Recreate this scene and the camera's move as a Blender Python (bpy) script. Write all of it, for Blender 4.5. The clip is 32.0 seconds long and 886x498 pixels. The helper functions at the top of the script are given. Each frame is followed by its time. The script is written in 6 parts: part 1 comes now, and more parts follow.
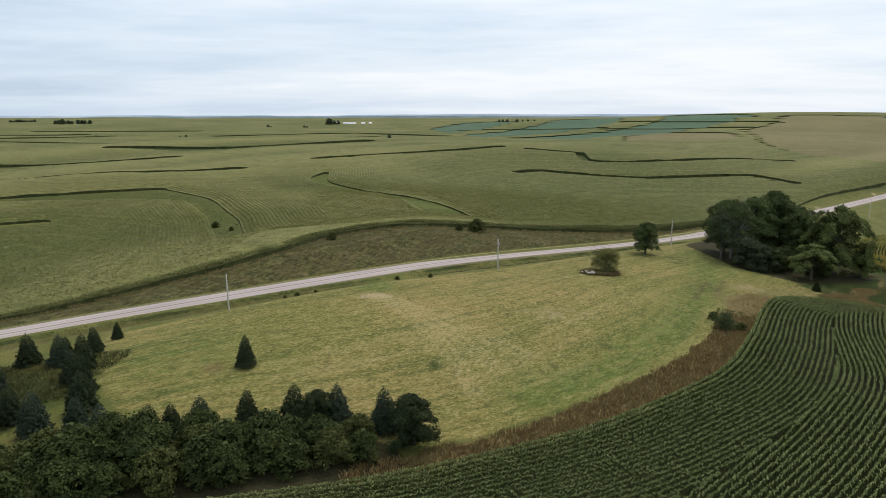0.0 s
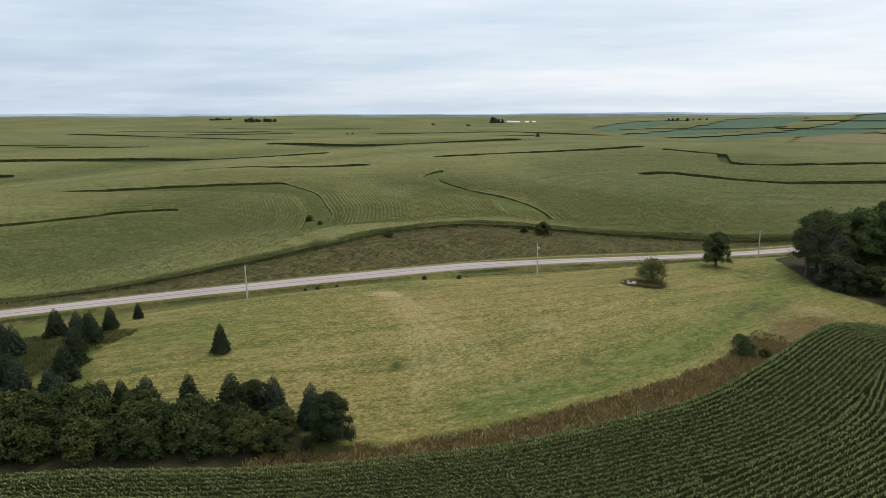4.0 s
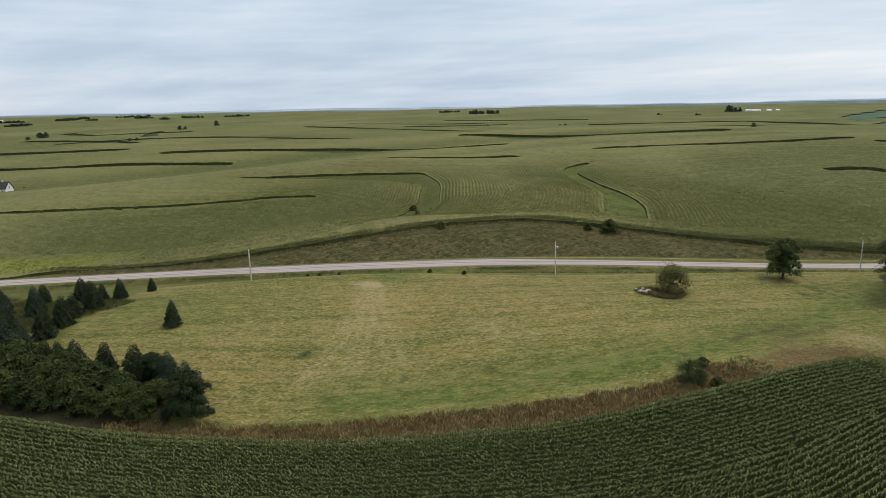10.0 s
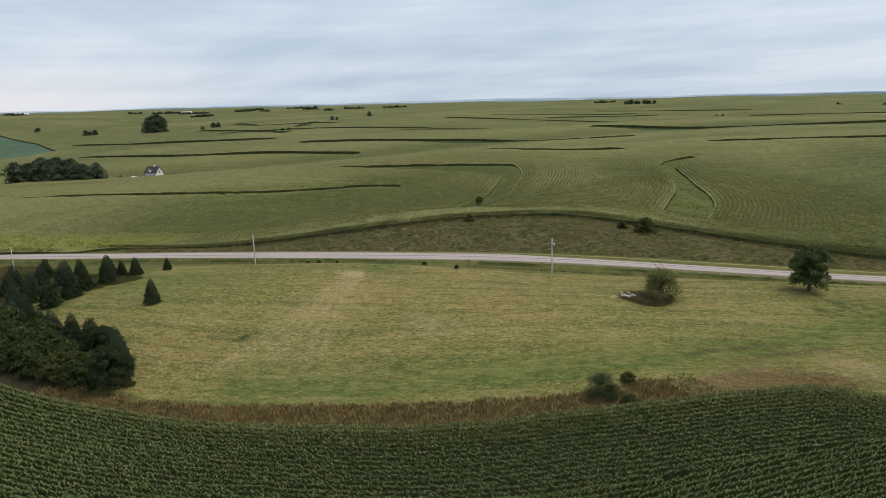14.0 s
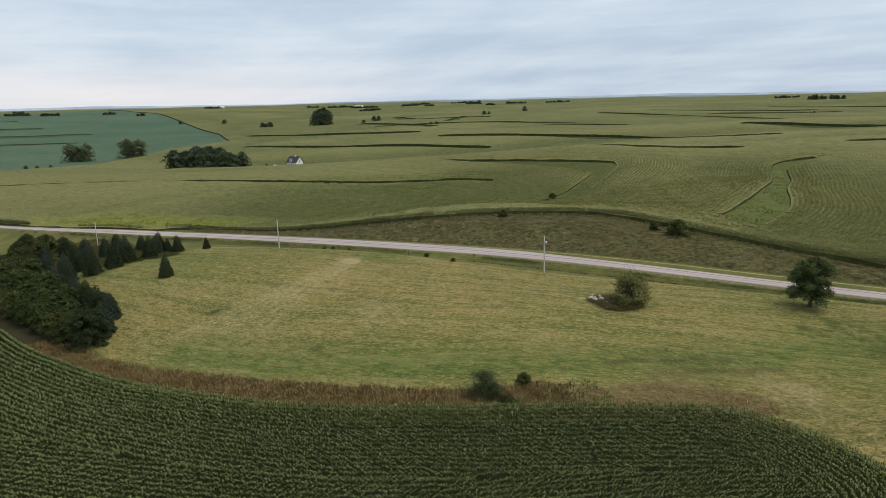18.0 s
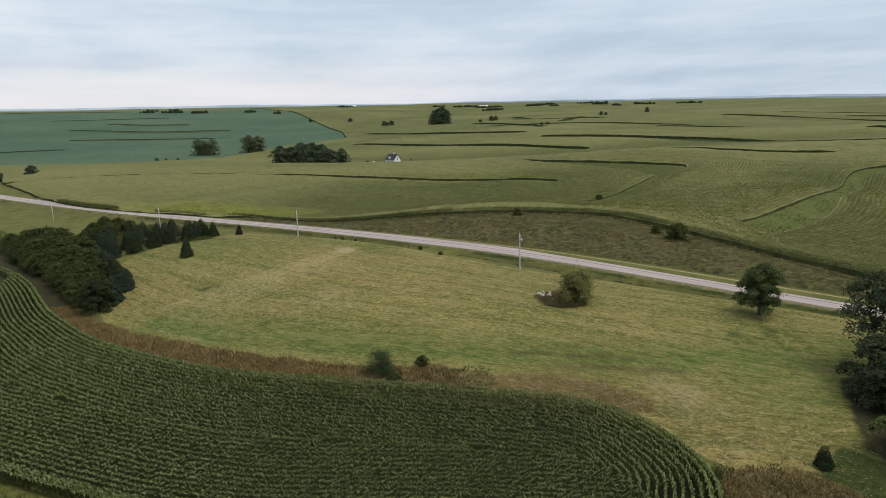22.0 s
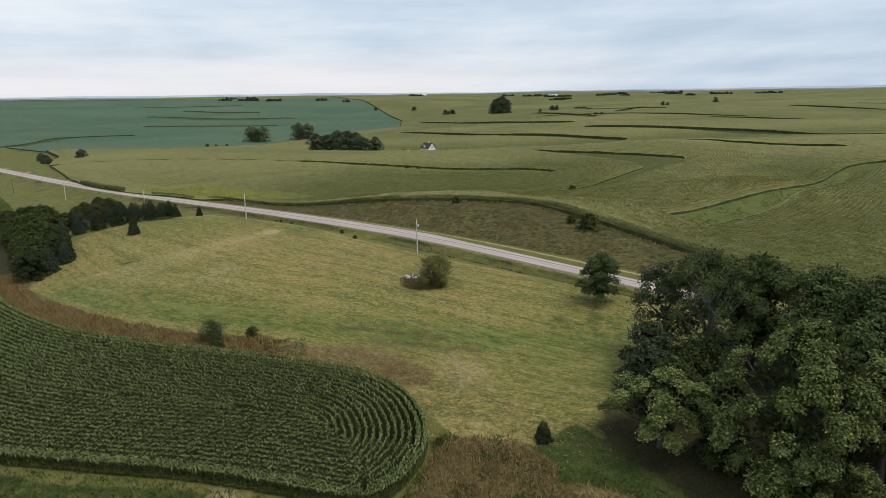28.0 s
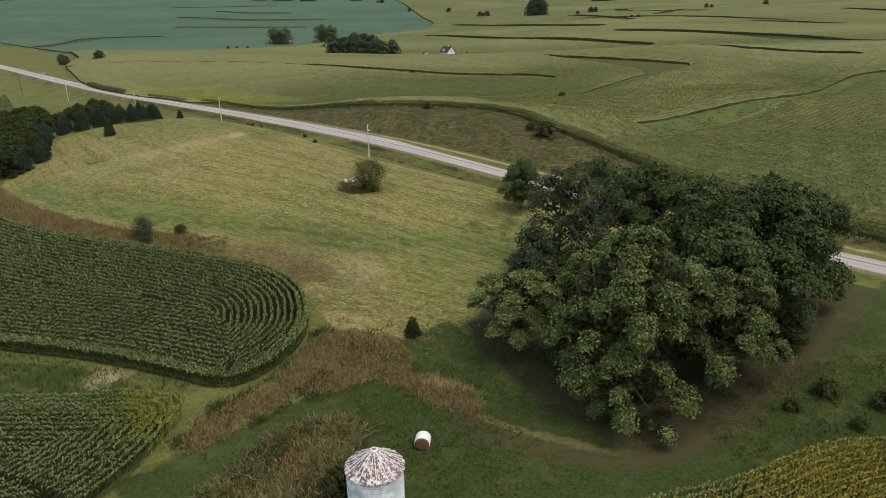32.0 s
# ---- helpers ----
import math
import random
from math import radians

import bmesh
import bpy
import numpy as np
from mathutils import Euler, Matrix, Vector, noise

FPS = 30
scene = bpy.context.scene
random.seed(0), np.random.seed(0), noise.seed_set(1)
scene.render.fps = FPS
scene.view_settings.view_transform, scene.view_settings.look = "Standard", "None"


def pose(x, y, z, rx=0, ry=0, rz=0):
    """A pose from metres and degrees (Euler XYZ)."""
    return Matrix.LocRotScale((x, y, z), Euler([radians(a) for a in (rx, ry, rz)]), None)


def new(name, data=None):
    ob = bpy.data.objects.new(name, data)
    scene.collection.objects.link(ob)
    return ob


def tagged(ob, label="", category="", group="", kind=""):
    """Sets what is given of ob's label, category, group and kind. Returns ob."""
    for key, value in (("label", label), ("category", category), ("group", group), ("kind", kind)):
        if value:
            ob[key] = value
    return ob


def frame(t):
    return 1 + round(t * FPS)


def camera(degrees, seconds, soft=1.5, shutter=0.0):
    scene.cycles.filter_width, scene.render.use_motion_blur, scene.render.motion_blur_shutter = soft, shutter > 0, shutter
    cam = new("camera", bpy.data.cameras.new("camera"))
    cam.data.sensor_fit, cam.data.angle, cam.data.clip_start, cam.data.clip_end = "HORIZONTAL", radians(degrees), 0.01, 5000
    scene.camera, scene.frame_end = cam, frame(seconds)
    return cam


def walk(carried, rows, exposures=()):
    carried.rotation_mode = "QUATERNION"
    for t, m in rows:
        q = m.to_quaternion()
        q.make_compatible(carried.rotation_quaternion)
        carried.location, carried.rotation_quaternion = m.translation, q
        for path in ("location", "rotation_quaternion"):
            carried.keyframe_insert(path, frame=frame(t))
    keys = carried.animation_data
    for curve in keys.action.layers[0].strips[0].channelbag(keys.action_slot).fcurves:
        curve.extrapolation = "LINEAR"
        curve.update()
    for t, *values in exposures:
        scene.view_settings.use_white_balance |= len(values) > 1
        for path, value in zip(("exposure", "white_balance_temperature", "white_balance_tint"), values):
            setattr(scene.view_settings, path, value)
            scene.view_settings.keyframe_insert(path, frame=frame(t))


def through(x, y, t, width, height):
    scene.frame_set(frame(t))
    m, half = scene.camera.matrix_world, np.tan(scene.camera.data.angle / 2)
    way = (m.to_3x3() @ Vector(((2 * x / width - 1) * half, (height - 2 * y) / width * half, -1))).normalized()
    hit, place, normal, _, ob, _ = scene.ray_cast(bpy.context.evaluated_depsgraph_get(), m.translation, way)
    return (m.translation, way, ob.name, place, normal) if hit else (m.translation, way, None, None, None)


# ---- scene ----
cam = camera(64.1, 32.0, soft=0.7)
METRES, EYE, TILT, LEAN, TURN = 272.4, 47.4, 1.8, 3.1, 0.0
ROWS = [
    (0.0, 0.0, 0.0, 0.0, 0.66, -12.57, -2.97),
    (0.5, 0.0155, 0.0013, 0.001, 2.14, -12.67, -2.88),
    (1.0, 0.0313, 0.003, 0.002, 3.6, -12.76, -2.8),
    (1.5, 0.0473, 0.005, 0.0031, 5.09, -12.85, -2.74),
    (2.0, 0.0634, 0.0074, 0.0042, 6.65, -12.91, -2.7),
    (2.5, 0.0792, 0.01, 0.0053, 8.45, -13.04, -2.65),
    (3.0, 0.0947, 0.0132, 0.0062, 10.46, -13.14, -2.58),
    (3.5, 0.1101, 0.0167, 0.007, 12.57, -13.24, -2.5),
    (5.5, 0.1702, 0.0358, 0.0097, 19.94, -13.68, -1.94),
    (6.0, 0.1848, 0.0417, 0.0104, 21.32, -13.78, -1.81),
    (6.5, 0.1996, 0.0485, 0.0109, 22.79, -13.87, -1.66),
    (7.0, 0.2147, 0.0559, 0.0112, 24.58, -13.93, -1.47),
    (7.5, 0.2297, 0.0639, 0.0117, 26.32, -14.05, -1.32),
    (8.0, 0.2449, 0.0727, 0.012, 27.73, -14.13, -1.15),
    (8.5, 0.2601, 0.0821, 0.0123, 29.28, -14.23, -1.0),
    (9.0, 0.2757, 0.0922, 0.0125, 30.73, -14.32, -0.84),
    (9.5, 0.2913, 0.1031, 0.0125, 32.17, -14.44, -0.69),
    (10.0, 0.3065, 0.1146, 0.0126, 33.72, -14.56, -0.53),
    (10.5, 0.3215, 0.1269, 0.0127, 35.6, -14.68, -0.38),
    (11.0, 0.3362, 0.1395, 0.0128, 37.53, -14.78, -0.29),
    (11.5, 0.3496, 0.1519, 0.0129, 39.2, -14.87, -0.19),
    (12.0, 0.3625, 0.1646, 0.013, 40.71, -14.97, -0.07),
    (12.5, 0.375, 0.1773, 0.0129, 42.21, -15.04, 0.09),
    (13.0, 0.3872, 0.19, 0.0128, 43.69, -15.15, 0.25),
    (13.5, 0.3993, 0.2029, 0.0123, 45.24, -15.24, 0.41),
    (15.5, 0.4458, 0.2605, 0.0105, 51.96, -15.34, 0.77),
    (16.0, 0.4575, 0.2755, 0.0104, 53.93, -15.35, 0.89),
    (16.5, 0.4695, 0.2901, 0.0099, 55.95, -15.38, 1.02),
    (17.0, 0.4812, 0.304, 0.0097, 57.72, -15.43, 1.12),
    (17.5, 0.493, 0.3173, 0.0094, 59.19, -15.44, 1.22),
    (18.0, 0.5046, 0.3301, 0.0094, 60.61, -15.48, 1.3),
    (18.5, 0.5159, 0.3427, 0.0094, 62.06, -15.46, 1.37),
    (19.0, 0.527, 0.3551, 0.0093, 63.53, -15.44, 1.42),
    (19.5, 0.5379, 0.3674, 0.0094, 65.02, -15.42, 1.49),
    (20.0, 0.5484, 0.3801, 0.0095, 66.4, -15.38, 1.55),
    (20.5, 0.5581, 0.3924, 0.0095, 67.57, -15.33, 1.58),
    (21.0, 0.5675, 0.4054, 0.0094, 68.99, -15.3, 1.63),
    (21.5, 0.5765, 0.4185, 0.0094, 70.27, -15.27, 1.67),
    (22.0, 0.585, 0.4318, 0.0093, 71.28, -15.22, 1.71),
    (22.5, 0.5932, 0.4454, 0.009, 71.72, -15.25, 1.74),
    (23.0, 0.601, 0.4582, 0.0089, 71.81, -15.26, 1.75),
    (23.5, 0.6085, 0.4705, 0.0088, 72.35, -15.27, 1.75),
    (24.0, 0.6153, 0.4825, 0.0086, 73.0, -15.26, 1.8),
    (24.5, 0.6215, 0.4944, 0.0086, 73.78, -15.25, 1.82),
    (25.0, 0.6272, 0.5064, 0.0086, 74.52, -15.22, 1.85),
    (25.5, 0.6324, 0.5187, 0.0085, 74.67, -15.21, 1.86),
    (27.5, 0.653, 0.5642, 0.009, 77.26, -15.63, 1.87),
    (28.0, 0.6573, 0.5741, 0.0089, 77.76, -15.89, 1.89),
    (28.5, 0.6614, 0.5837, 0.009, 78.41, -16.42, 1.91),
    (29.0, 0.6653, 0.5929, 0.009, 79.13, -17.32, 1.92),
    (29.5, 0.6691, 0.6018, 0.009, 79.83, -18.27, 1.95),
    (30.0, 0.6727, 0.6104, 0.0092, 80.4, -19.23, 1.96),
    (30.5, 0.6762, 0.6195, 0.0092, 80.6, -20.23, 1.99),
    (31.0, 0.6799, 0.6294, 0.0092, 80.8, -21.24, 1.97),
    (31.5, 0.6836, 0.6405, 0.0091, 81.09, -22.24, 1.94),
    (32.0, 0.6873, 0.6525, 0.009, 81.26, -23.24, 1.91),
]
walk(cam, [(t, pose(0, 0, EYE, TILT, LEAN, TURN) @ pose(METRES * x, METRES * y, METRES * z, 90 + pitch, roll, yaw)) for t, x, y, z, yaw, pitch, roll in ROWS],
     exposures=[(0.0, 0.28), (3.0, 0.24), (8.0, 0.16), (14.0, 0.12), (26.0, 0.14), (29.0, 0.2), (32.0, 0.28)])

# ---- world, sun and exposure ----
world = bpy.data.worlds.new("overcast_sky")
scene.world = world
world.use_nodes = True
wn, wl = world.node_tree.nodes, world.node_tree.links
wn.clear()


def wnode(kind, **sets):
    n = wn.new(kind)
    for k, v in sets.items():
        n.inputs[k].default_value = v
    return n


SUN_ELEVATION, SUN_TURN = 62.0, 35.0
sky = wn.new("ShaderNodeTexSky")
sky.sky_type, sky.sun_disc = "NISHITA", False
sky.sun_elevation, sky.sun_rotation = radians(SUN_ELEVATION), radians(SUN_TURN)
sky.air_density, sky.dust_density, sky.ozone_density = 1.2, 2.0, 1.0
coords = wn.new("ShaderNodeTexCoord")
split = wn.new("ShaderNodeSeparateXYZ")
wl.new(coords.outputs["Generated"], split.inputs[0])
lift = wn.new("ShaderNodeMath")
lift.operation = "ADD"
lift.inputs[1].default_value = 0.15
wl.new(split.outputs["Z"], lift.inputs[0])
lift_safe = wn.new("ShaderNodeMath")
lift_safe.operation = "MAXIMUM"
lift_safe.inputs[1].default_value = 0.1
wl.new(lift.outputs[0], lift_safe.inputs[0])
plane = []
for axis in "XY":
    d = wn.new("ShaderNodeMath")
    d.operation = "DIVIDE"
    wl.new(split.outputs[axis], d.inputs[0])
    wl.new(lift_safe.outputs[0], d.inputs[1])
    plane.append(d)
flat = wn.new("ShaderNodeCombineXYZ")
wl.new(plane[0].outputs[0], flat.inputs[0])
wl.new(plane[1].outputs[0], flat.inputs[1])
turn_sky = wn.new("ShaderNodeMapping")
turn_sky.inputs["Rotation"].default_value = (0, 0, radians(-35))
turn_sky.inputs["Scale"].default_value = (0.9, 1.7, 1)
wl.new(flat.outputs[0], turn_sky.inputs[0])
broad = wnode("ShaderNodeTexNoise", Scale=0.62, Detail=5.0, Roughness=0.55)
wl.new(turn_sky.outputs[0], broad.inputs["Vector"])
level = wn.new("ShaderNodeMapping")
level.inputs["Scale"].default_value = (1.3, 1.3, 17.0)
wl.new(coords.outputs["Generated"], level.inputs[0])
bands = wnode("ShaderNodeTexNoise", Scale=1.6, Detail=6.0, Roughness=0.58)
wl.new(level.outputs[0], bands.inputs["Vector"])
both = wn.new("ShaderNodeMix")
both.data_type = "FLOAT"
both.inputs[0].default_value = 0.5
wl.new(broad.outputs["Fac"], both.inputs[2])
wl.new(bands.outputs["Fac"], both.inputs[3])


def towards(x, y, low, high):
    """How far a direction lies to one side of the sky, from 0 to 1."""
    d = wn.new("ShaderNodeVectorMath")
    d.operation = "DOT_PRODUCT"
    d.inputs[1].default_value = (x, y, 0)
    wl.new(coords.outputs["Generated"], d.inputs[0])
    m = wn.new("ShaderNodeMapRange")
    m.interpolation_type = "SMOOTHSTEP"
    m.inputs[1].default_value, m.inputs[2].default_value = low, high
    wl.new(d.outputs["Value"], m.inputs[0])
    return m.outputs[0]


def wmath(op, a, b):
    m = wn.new("ShaderNodeMath")
    m.operation = op
    for i, v in enumerate((a, b)):
        if isinstance(v, float):
            m.inputs[i].default_value = v
        else:
            wl.new(v, m.inputs[i])
    return m.outputs[0]


# thin cloud on the sunny side, a clear pale slit low in the west
height = wn.new("ShaderNodeMapRange")
height.interpolation_type = "SMOOTHSTEP"
height.inputs[1].default_value, height.inputs[2].default_value = 0.075, 0.012
wl.new(split.outputs["Z"], height.inputs[0])
slit = wmath("MULTIPLY", height.outputs[0], towards(-0.99, -0.1, 0.78, 1.0))
bright = wmath("ADD", both.outputs[0], wmath("MULTIPLY", towards(0.6, 0.8, 0.45, 1.0), 0.13))
bright = wmath("SUBTRACT", bright, wmath("MULTIPLY", towards(-0.72, 0.69, 0.75, 1.0), 0.06))
ramp = wn.new("ShaderNodeValToRGB")
ramp.color_ramp.elements[0].position, ramp.color_ramp.elements[0].color = 0.35, (0.48, 0.585, 0.715, 1)
ramp.color_ramp.elements[1].position, ramp.color_ramp.elements[1].color = 0.68, (0.8, 0.845, 0.9, 1)
middle = ramp.color_ramp.elements.new(0.5)
middle.color = (0.62, 0.71, 0.815, 1)
wl.new(bright, ramp.inputs[0])
rosy = wn.new("ShaderNodeMix")
rosy.data_type = "RGBA"
rosy.inputs[7].default_value = (0.88, 0.85, 0.86, 1)
wl.new(wmath("MULTIPLY", slit, wmath("ADD", wmath("MULTIPLY", bands.outputs["Fac"], 1.2), 0.1)), rosy.inputs[0])
wl.new(ramp.outputs[0], rosy.inputs[6])
dim = wn.new("ShaderNodeMix")
dim.data_type, dim.blend_type = "RGBA", "MULTIPLY"
dim.inputs[0].default_value = 1.0
dim.inputs[7].default_value = (0.09, 0.09, 0.09, 1)
wl.new(sky.outputs[0], dim.inputs[6])
cover = wn.new("ShaderNodeMix")
cover.data_type = "RGBA"
cover.inputs[0].default_value = 0.88
wl.new(dim.outputs[2], cover.inputs[6])
wl.new(rosy.outputs[2], cover.inputs[7])
back = wn.new("ShaderNodeBackground")
back.inputs["Strength"].default_value = 1.0
wl.new(cover.outputs[2], back.inputs["Color"])
out = wn.new("ShaderNodeOutputWorld")
wl.new(back.outputs[0], out.inputs["Surface"])

sun = new("sun", bpy.data.lights.new("sun", "SUN"))
sun.data.energy, sun.data.angle, sun.data.color = 1.85, radians(28), (1.0, 0.945, 0.865)
sun.matrix_world = pose(0, 0, 300, 90 - SUN_ELEVATION, 0, 180 - SUN_TURN)

# ---- land form ----
NEAR_HILLS = [
    (-45, 115, 28, 6.0), (-18, 150, 24, 2.0), (12, 140, 30, 4.9), (30, 165, 26, 2.1), (55, 190, 28, 2.8), (60, 125, 30, 2.8),
    (95, 175, 28, 0.1), (30, 85, 35, 0.4), (85, 115, 35, -3.4), (-42, 190, 26, 5.5), (-10, 232, 24, 6.3), (25, 240, 30, 1.0),
    (-85, 165, 30, 0.6), (-110, 110, 45, 3.2), (-75, 220, 45, 7.4), (110, 215, 40, -2.7), (75, 240, 40, 5.6), (-10, 70, 45, -1.7),
]
FAR_HILLS = [
    (-130, 390, 80, 1.4), (-80, 470, 90, 12.7), (60, 600, 120, 15.1), (40, 480, 70, -7.6), (120, 480, 80, 2.6), (-230, 300, 90, 12.9),
    (-170, 230, 70, -9.8), (-440, 330, 150, -6.4), (-340, 90, 90, 5.2), (-560, 500, 140, 5.6), (-220, 820, 150, 9.6), (-670, 150, 200, -2.2),
    (-900, 800, 260, 17.4), (-1200, 500, 260, -12.1), (-100, 950, 160, 8.2), (340, 840, 200, 15.4), (800, 1620, 420, 32.8), (-950, -50, 350, -8.9),
    (-890, 1690, 300, 10.5), (0, 320, 50, 4.8), (150, 330, 90, -1.2), (300, 500, 120, 4.0), (-330, 700, 140, 7.1), (-80, 300, 50, -1.0),
    (-104, 312, 24, 4.3), (-30, 300, 26, 3.9), (-65, 300, 26, 1.3), (-125, 335, 24, 0.7), (-200, 385, 40, 4.2), (5, 285, 20, 0.9),
]


RIDGE = [(-440, 190), (-400, 263), (-361, 370), (-333, 449), (-280, 522), (-215, 600), (-140, 680), (-40, 770)]


def smooth(a, b, v):
    s = np.clip((v - a) / (b - a), 0, 1)
    return s * s * (3 - 2 * s)


def natural(x, y):
    z = (32 - 5 * smooth(0.42, 0.16, np.abs(np.arctan2(x, np.maximum(y, 1)) + 0.05))) * smooth(700, 2600, np.hypot(x + 60, y - 150))
    z = z + 0.9 * np.exp(-((line_distance(x, y, RIDGE) / 30) ** 2)) - 3.4 * np.exp(-((line_distance(x + 66, y - 62, RIDGE) / 50) ** 2))
    for a, b, r, h in NEAR_HILLS + FAR_HILLS:
        z = z + h * np.exp(-((x - a) ** 2 + (y - b) ** 2) / (2 * r * r))
    far = smooth(900, 1800, np.hypot(x, y))
    return z + far * (3.0 * np.sin(x / 310 + 1.0) * np.cos(y / 270) + 2.0 * np.sin((x + y) / 140))


def road_y(x):
    return 193.5 + 0.756 * x + 0.0004 * x * x - 0.0005 * np.maximum(0, -130 - x) ** 2


def road_slope(x):
    return 0.756 + 0.0008 * x + 0.001 * np.maximum(0, -130 - x)


def road_off(x, y):
    """Metres from the road's middle line, positive to its far side."""
    return (y - road_y(x)) / np.sqrt(1 + road_slope(x) ** 2)


def road_z(x):
    return 1 + 6.3 * np.exp(-((x + 15) / np.where(x < -15, 130.0, 78.0)) ** 2)


def ground_z(x, y):
    x, y = np.asarray(x, float), np.asarray(y, float)
    d, r = road_off(x, y), road_z(x)
    k = np.where(d > 0, smooth(8, 24, d), smooth(7.5, 17, -d))
    k = np.maximum(k, smooth(430, 520, np.abs(x)))
    ditch = -0.7 * np.exp(-((np.abs(d) - 8.5) / 2.2) ** 2) * smooth(420, 380, np.abs(x))
    return r * (1 - k) + natural(x, y) * k + ditch


def gz(x, y):
    return float(ground_z(x, y))


def curve(points, step=2.0):
    """A smooth line through the points, in even steps."""
    p = np.array([points[0], *points, points[-1]], float)
    p[0], p[-1] = 2 * p[1] - p[2], 2 * p[-2] - p[-3]
    rows = []
    for i in range(1, len(p) - 2):
        n = max(2, int(np.linalg.norm(p[i + 1] - p[i]) / step))
        t = np.linspace(0, 1, n, endpoint=False)[:, None]
        a, b, c, d = p[i - 1 : i + 3]
        rows.append(0.5 * (2 * b + (c - a) * t + (2 * a - 5 * b + 4 * c - d) * t**2 + (3 * b - a - 3 * c + d) * t**3))
    return np.vstack([*rows, p[-2:-1]])


def line_distance(x, y, line):
    """Metres from each place to a broken line."""
    best = np.full(np.shape(x), 1e9)
    for (ax, ay), (bx, by) in zip(line[:-1], line[1:]):
        ux, uy = bx - ax, by - ay
        t = np.clip(((x - ax) * ux + (y - ay) * uy) / max(ux * ux + uy * uy, 1e-9), 0, 1)
        best = np.minimum(best, np.hypot(x - ax - t * ux, y - ay - t * uy))
    return best


def inside(x, y, ring):
    hit = np.zeros(np.shape(x), bool)
    for (ax, ay), (bx, by) in zip(ring, np.roll(ring, -1, 0)):
        cross = (ay > y) != (by > y)
        hit ^= cross & (x < (bx - ax) * (y - ay) / (by - ay + 1e-12) + ax)
    return hit


def ring_distance(x, y, ring):
    """Metres to the edge of an area, negative inside it."""
    d = line_distance(x, y, np.vstack([ring, ring[:1]]))
    return np.where(inside(x, y, ring), -d, d)


# lines and areas of the plan, in metres
CORN_EDGE = curve([(-62, 62), (-39, 73), (-9, 83), (5, 89), (18, 95), (32, 104), (47, 117), (59, 135), (70, 155), (77, 165.5), (84, 170.5), (91, 172), (97, 171.5), (102, 169), (106, 165), (106.5, 160.5), (102, 153), (95.5, 141), (90, 128), (83, 113), (71, 97), (50, 75), (22, 52), (-25, 32)], 1.0)
NEAR_CORN = np.vstack([CORN_EDGE, [(-40, 30), (-64, 40)]])
GAP_CORN = curve([(105, 136), (107, 146), (108, 153), (111.5, 158), (118, 156.5), (124, 154), (131, 150), (142, 146), (150, 120), (120, 96), (95, 100), (98, 122), (105, 136)], 2.0)
EAST_CORN = np.array([(137, 200), (135, 214), (133, 221), (132, 228), (134, 236), (140, 246), (152, 262), (300, 340), (330, 200), (200, 150), (150, 182)], float)
WEED_TOP = curve([(-14, 87.5), (-3, 92.5), (8.6, 98.3), (18, 104.5), (28.7, 112.5), (40, 122.5), (48.7, 133), (52.5, 138.5), (55.5, 146), (60.5, 156), (66, 160)], 2.0)
WEED_STRIP = np.vstack([WEED_TOP, CORN_EDGE[(CORN_EDGE[:, 0] > -16) & (CORN_EDGE[:, 0] < 73) & (CORN_EDGE[:, 1] > 0.8 * CORN_EDGE[:, 0] + 60)][::-1]])
FAR_EDGE = curve([(-565, -70), (-450, -27), (-375, -9), (-330, 2), (-303, 13), (-214, 50), (-168, 78), (-135, 103), (-112, 128), (-90, 155), (-74, 168), (-57, 179), (-45, 192), (-38, 208), (-28, 220), (-14, 228), (2, 234), (16, 241), (32, 247), (52, 255), (80, 272), (112, 298), (165, 346), (201, 384), (277, 452), (420, 590)], 3.0)
FAR_FIELDS = np.vstack([FAR_EDGE, [(4600, 2500), (4600, 4600), (-4600, 4600), (-4600, -2500), (-900, -300)]])
LOOP = np.vstack([curve([(-250, 305), (-224, 315), (-185, 332), (-154, 345), (-141, 348), (-124, 333), (-106, 312), (-93, 292), (-84, 277), (-76, 255), (-68, 232)], 4.0),
                  curve([(-74, 222), (-84, 248), (-92, 268), (-98, 282), (-105, 293), (-117, 311), (-130, 320), (-158, 324), (-193, 316), (-225, 308)], 4.0)])
GULLY = np.vstack([curve([(-73, 410), (-77, 391), (-67, 372), (-50, 350), (-35, 326), (-20, 300), (-12, 281), (-4, 262)], 4.0),
                   curve([(11, 262), (7, 273), (1, 288), (-8, 302), (-22, 320), (-42, 351), (-56, 369), (-66, 384), (-70, 410)], 4.0)])
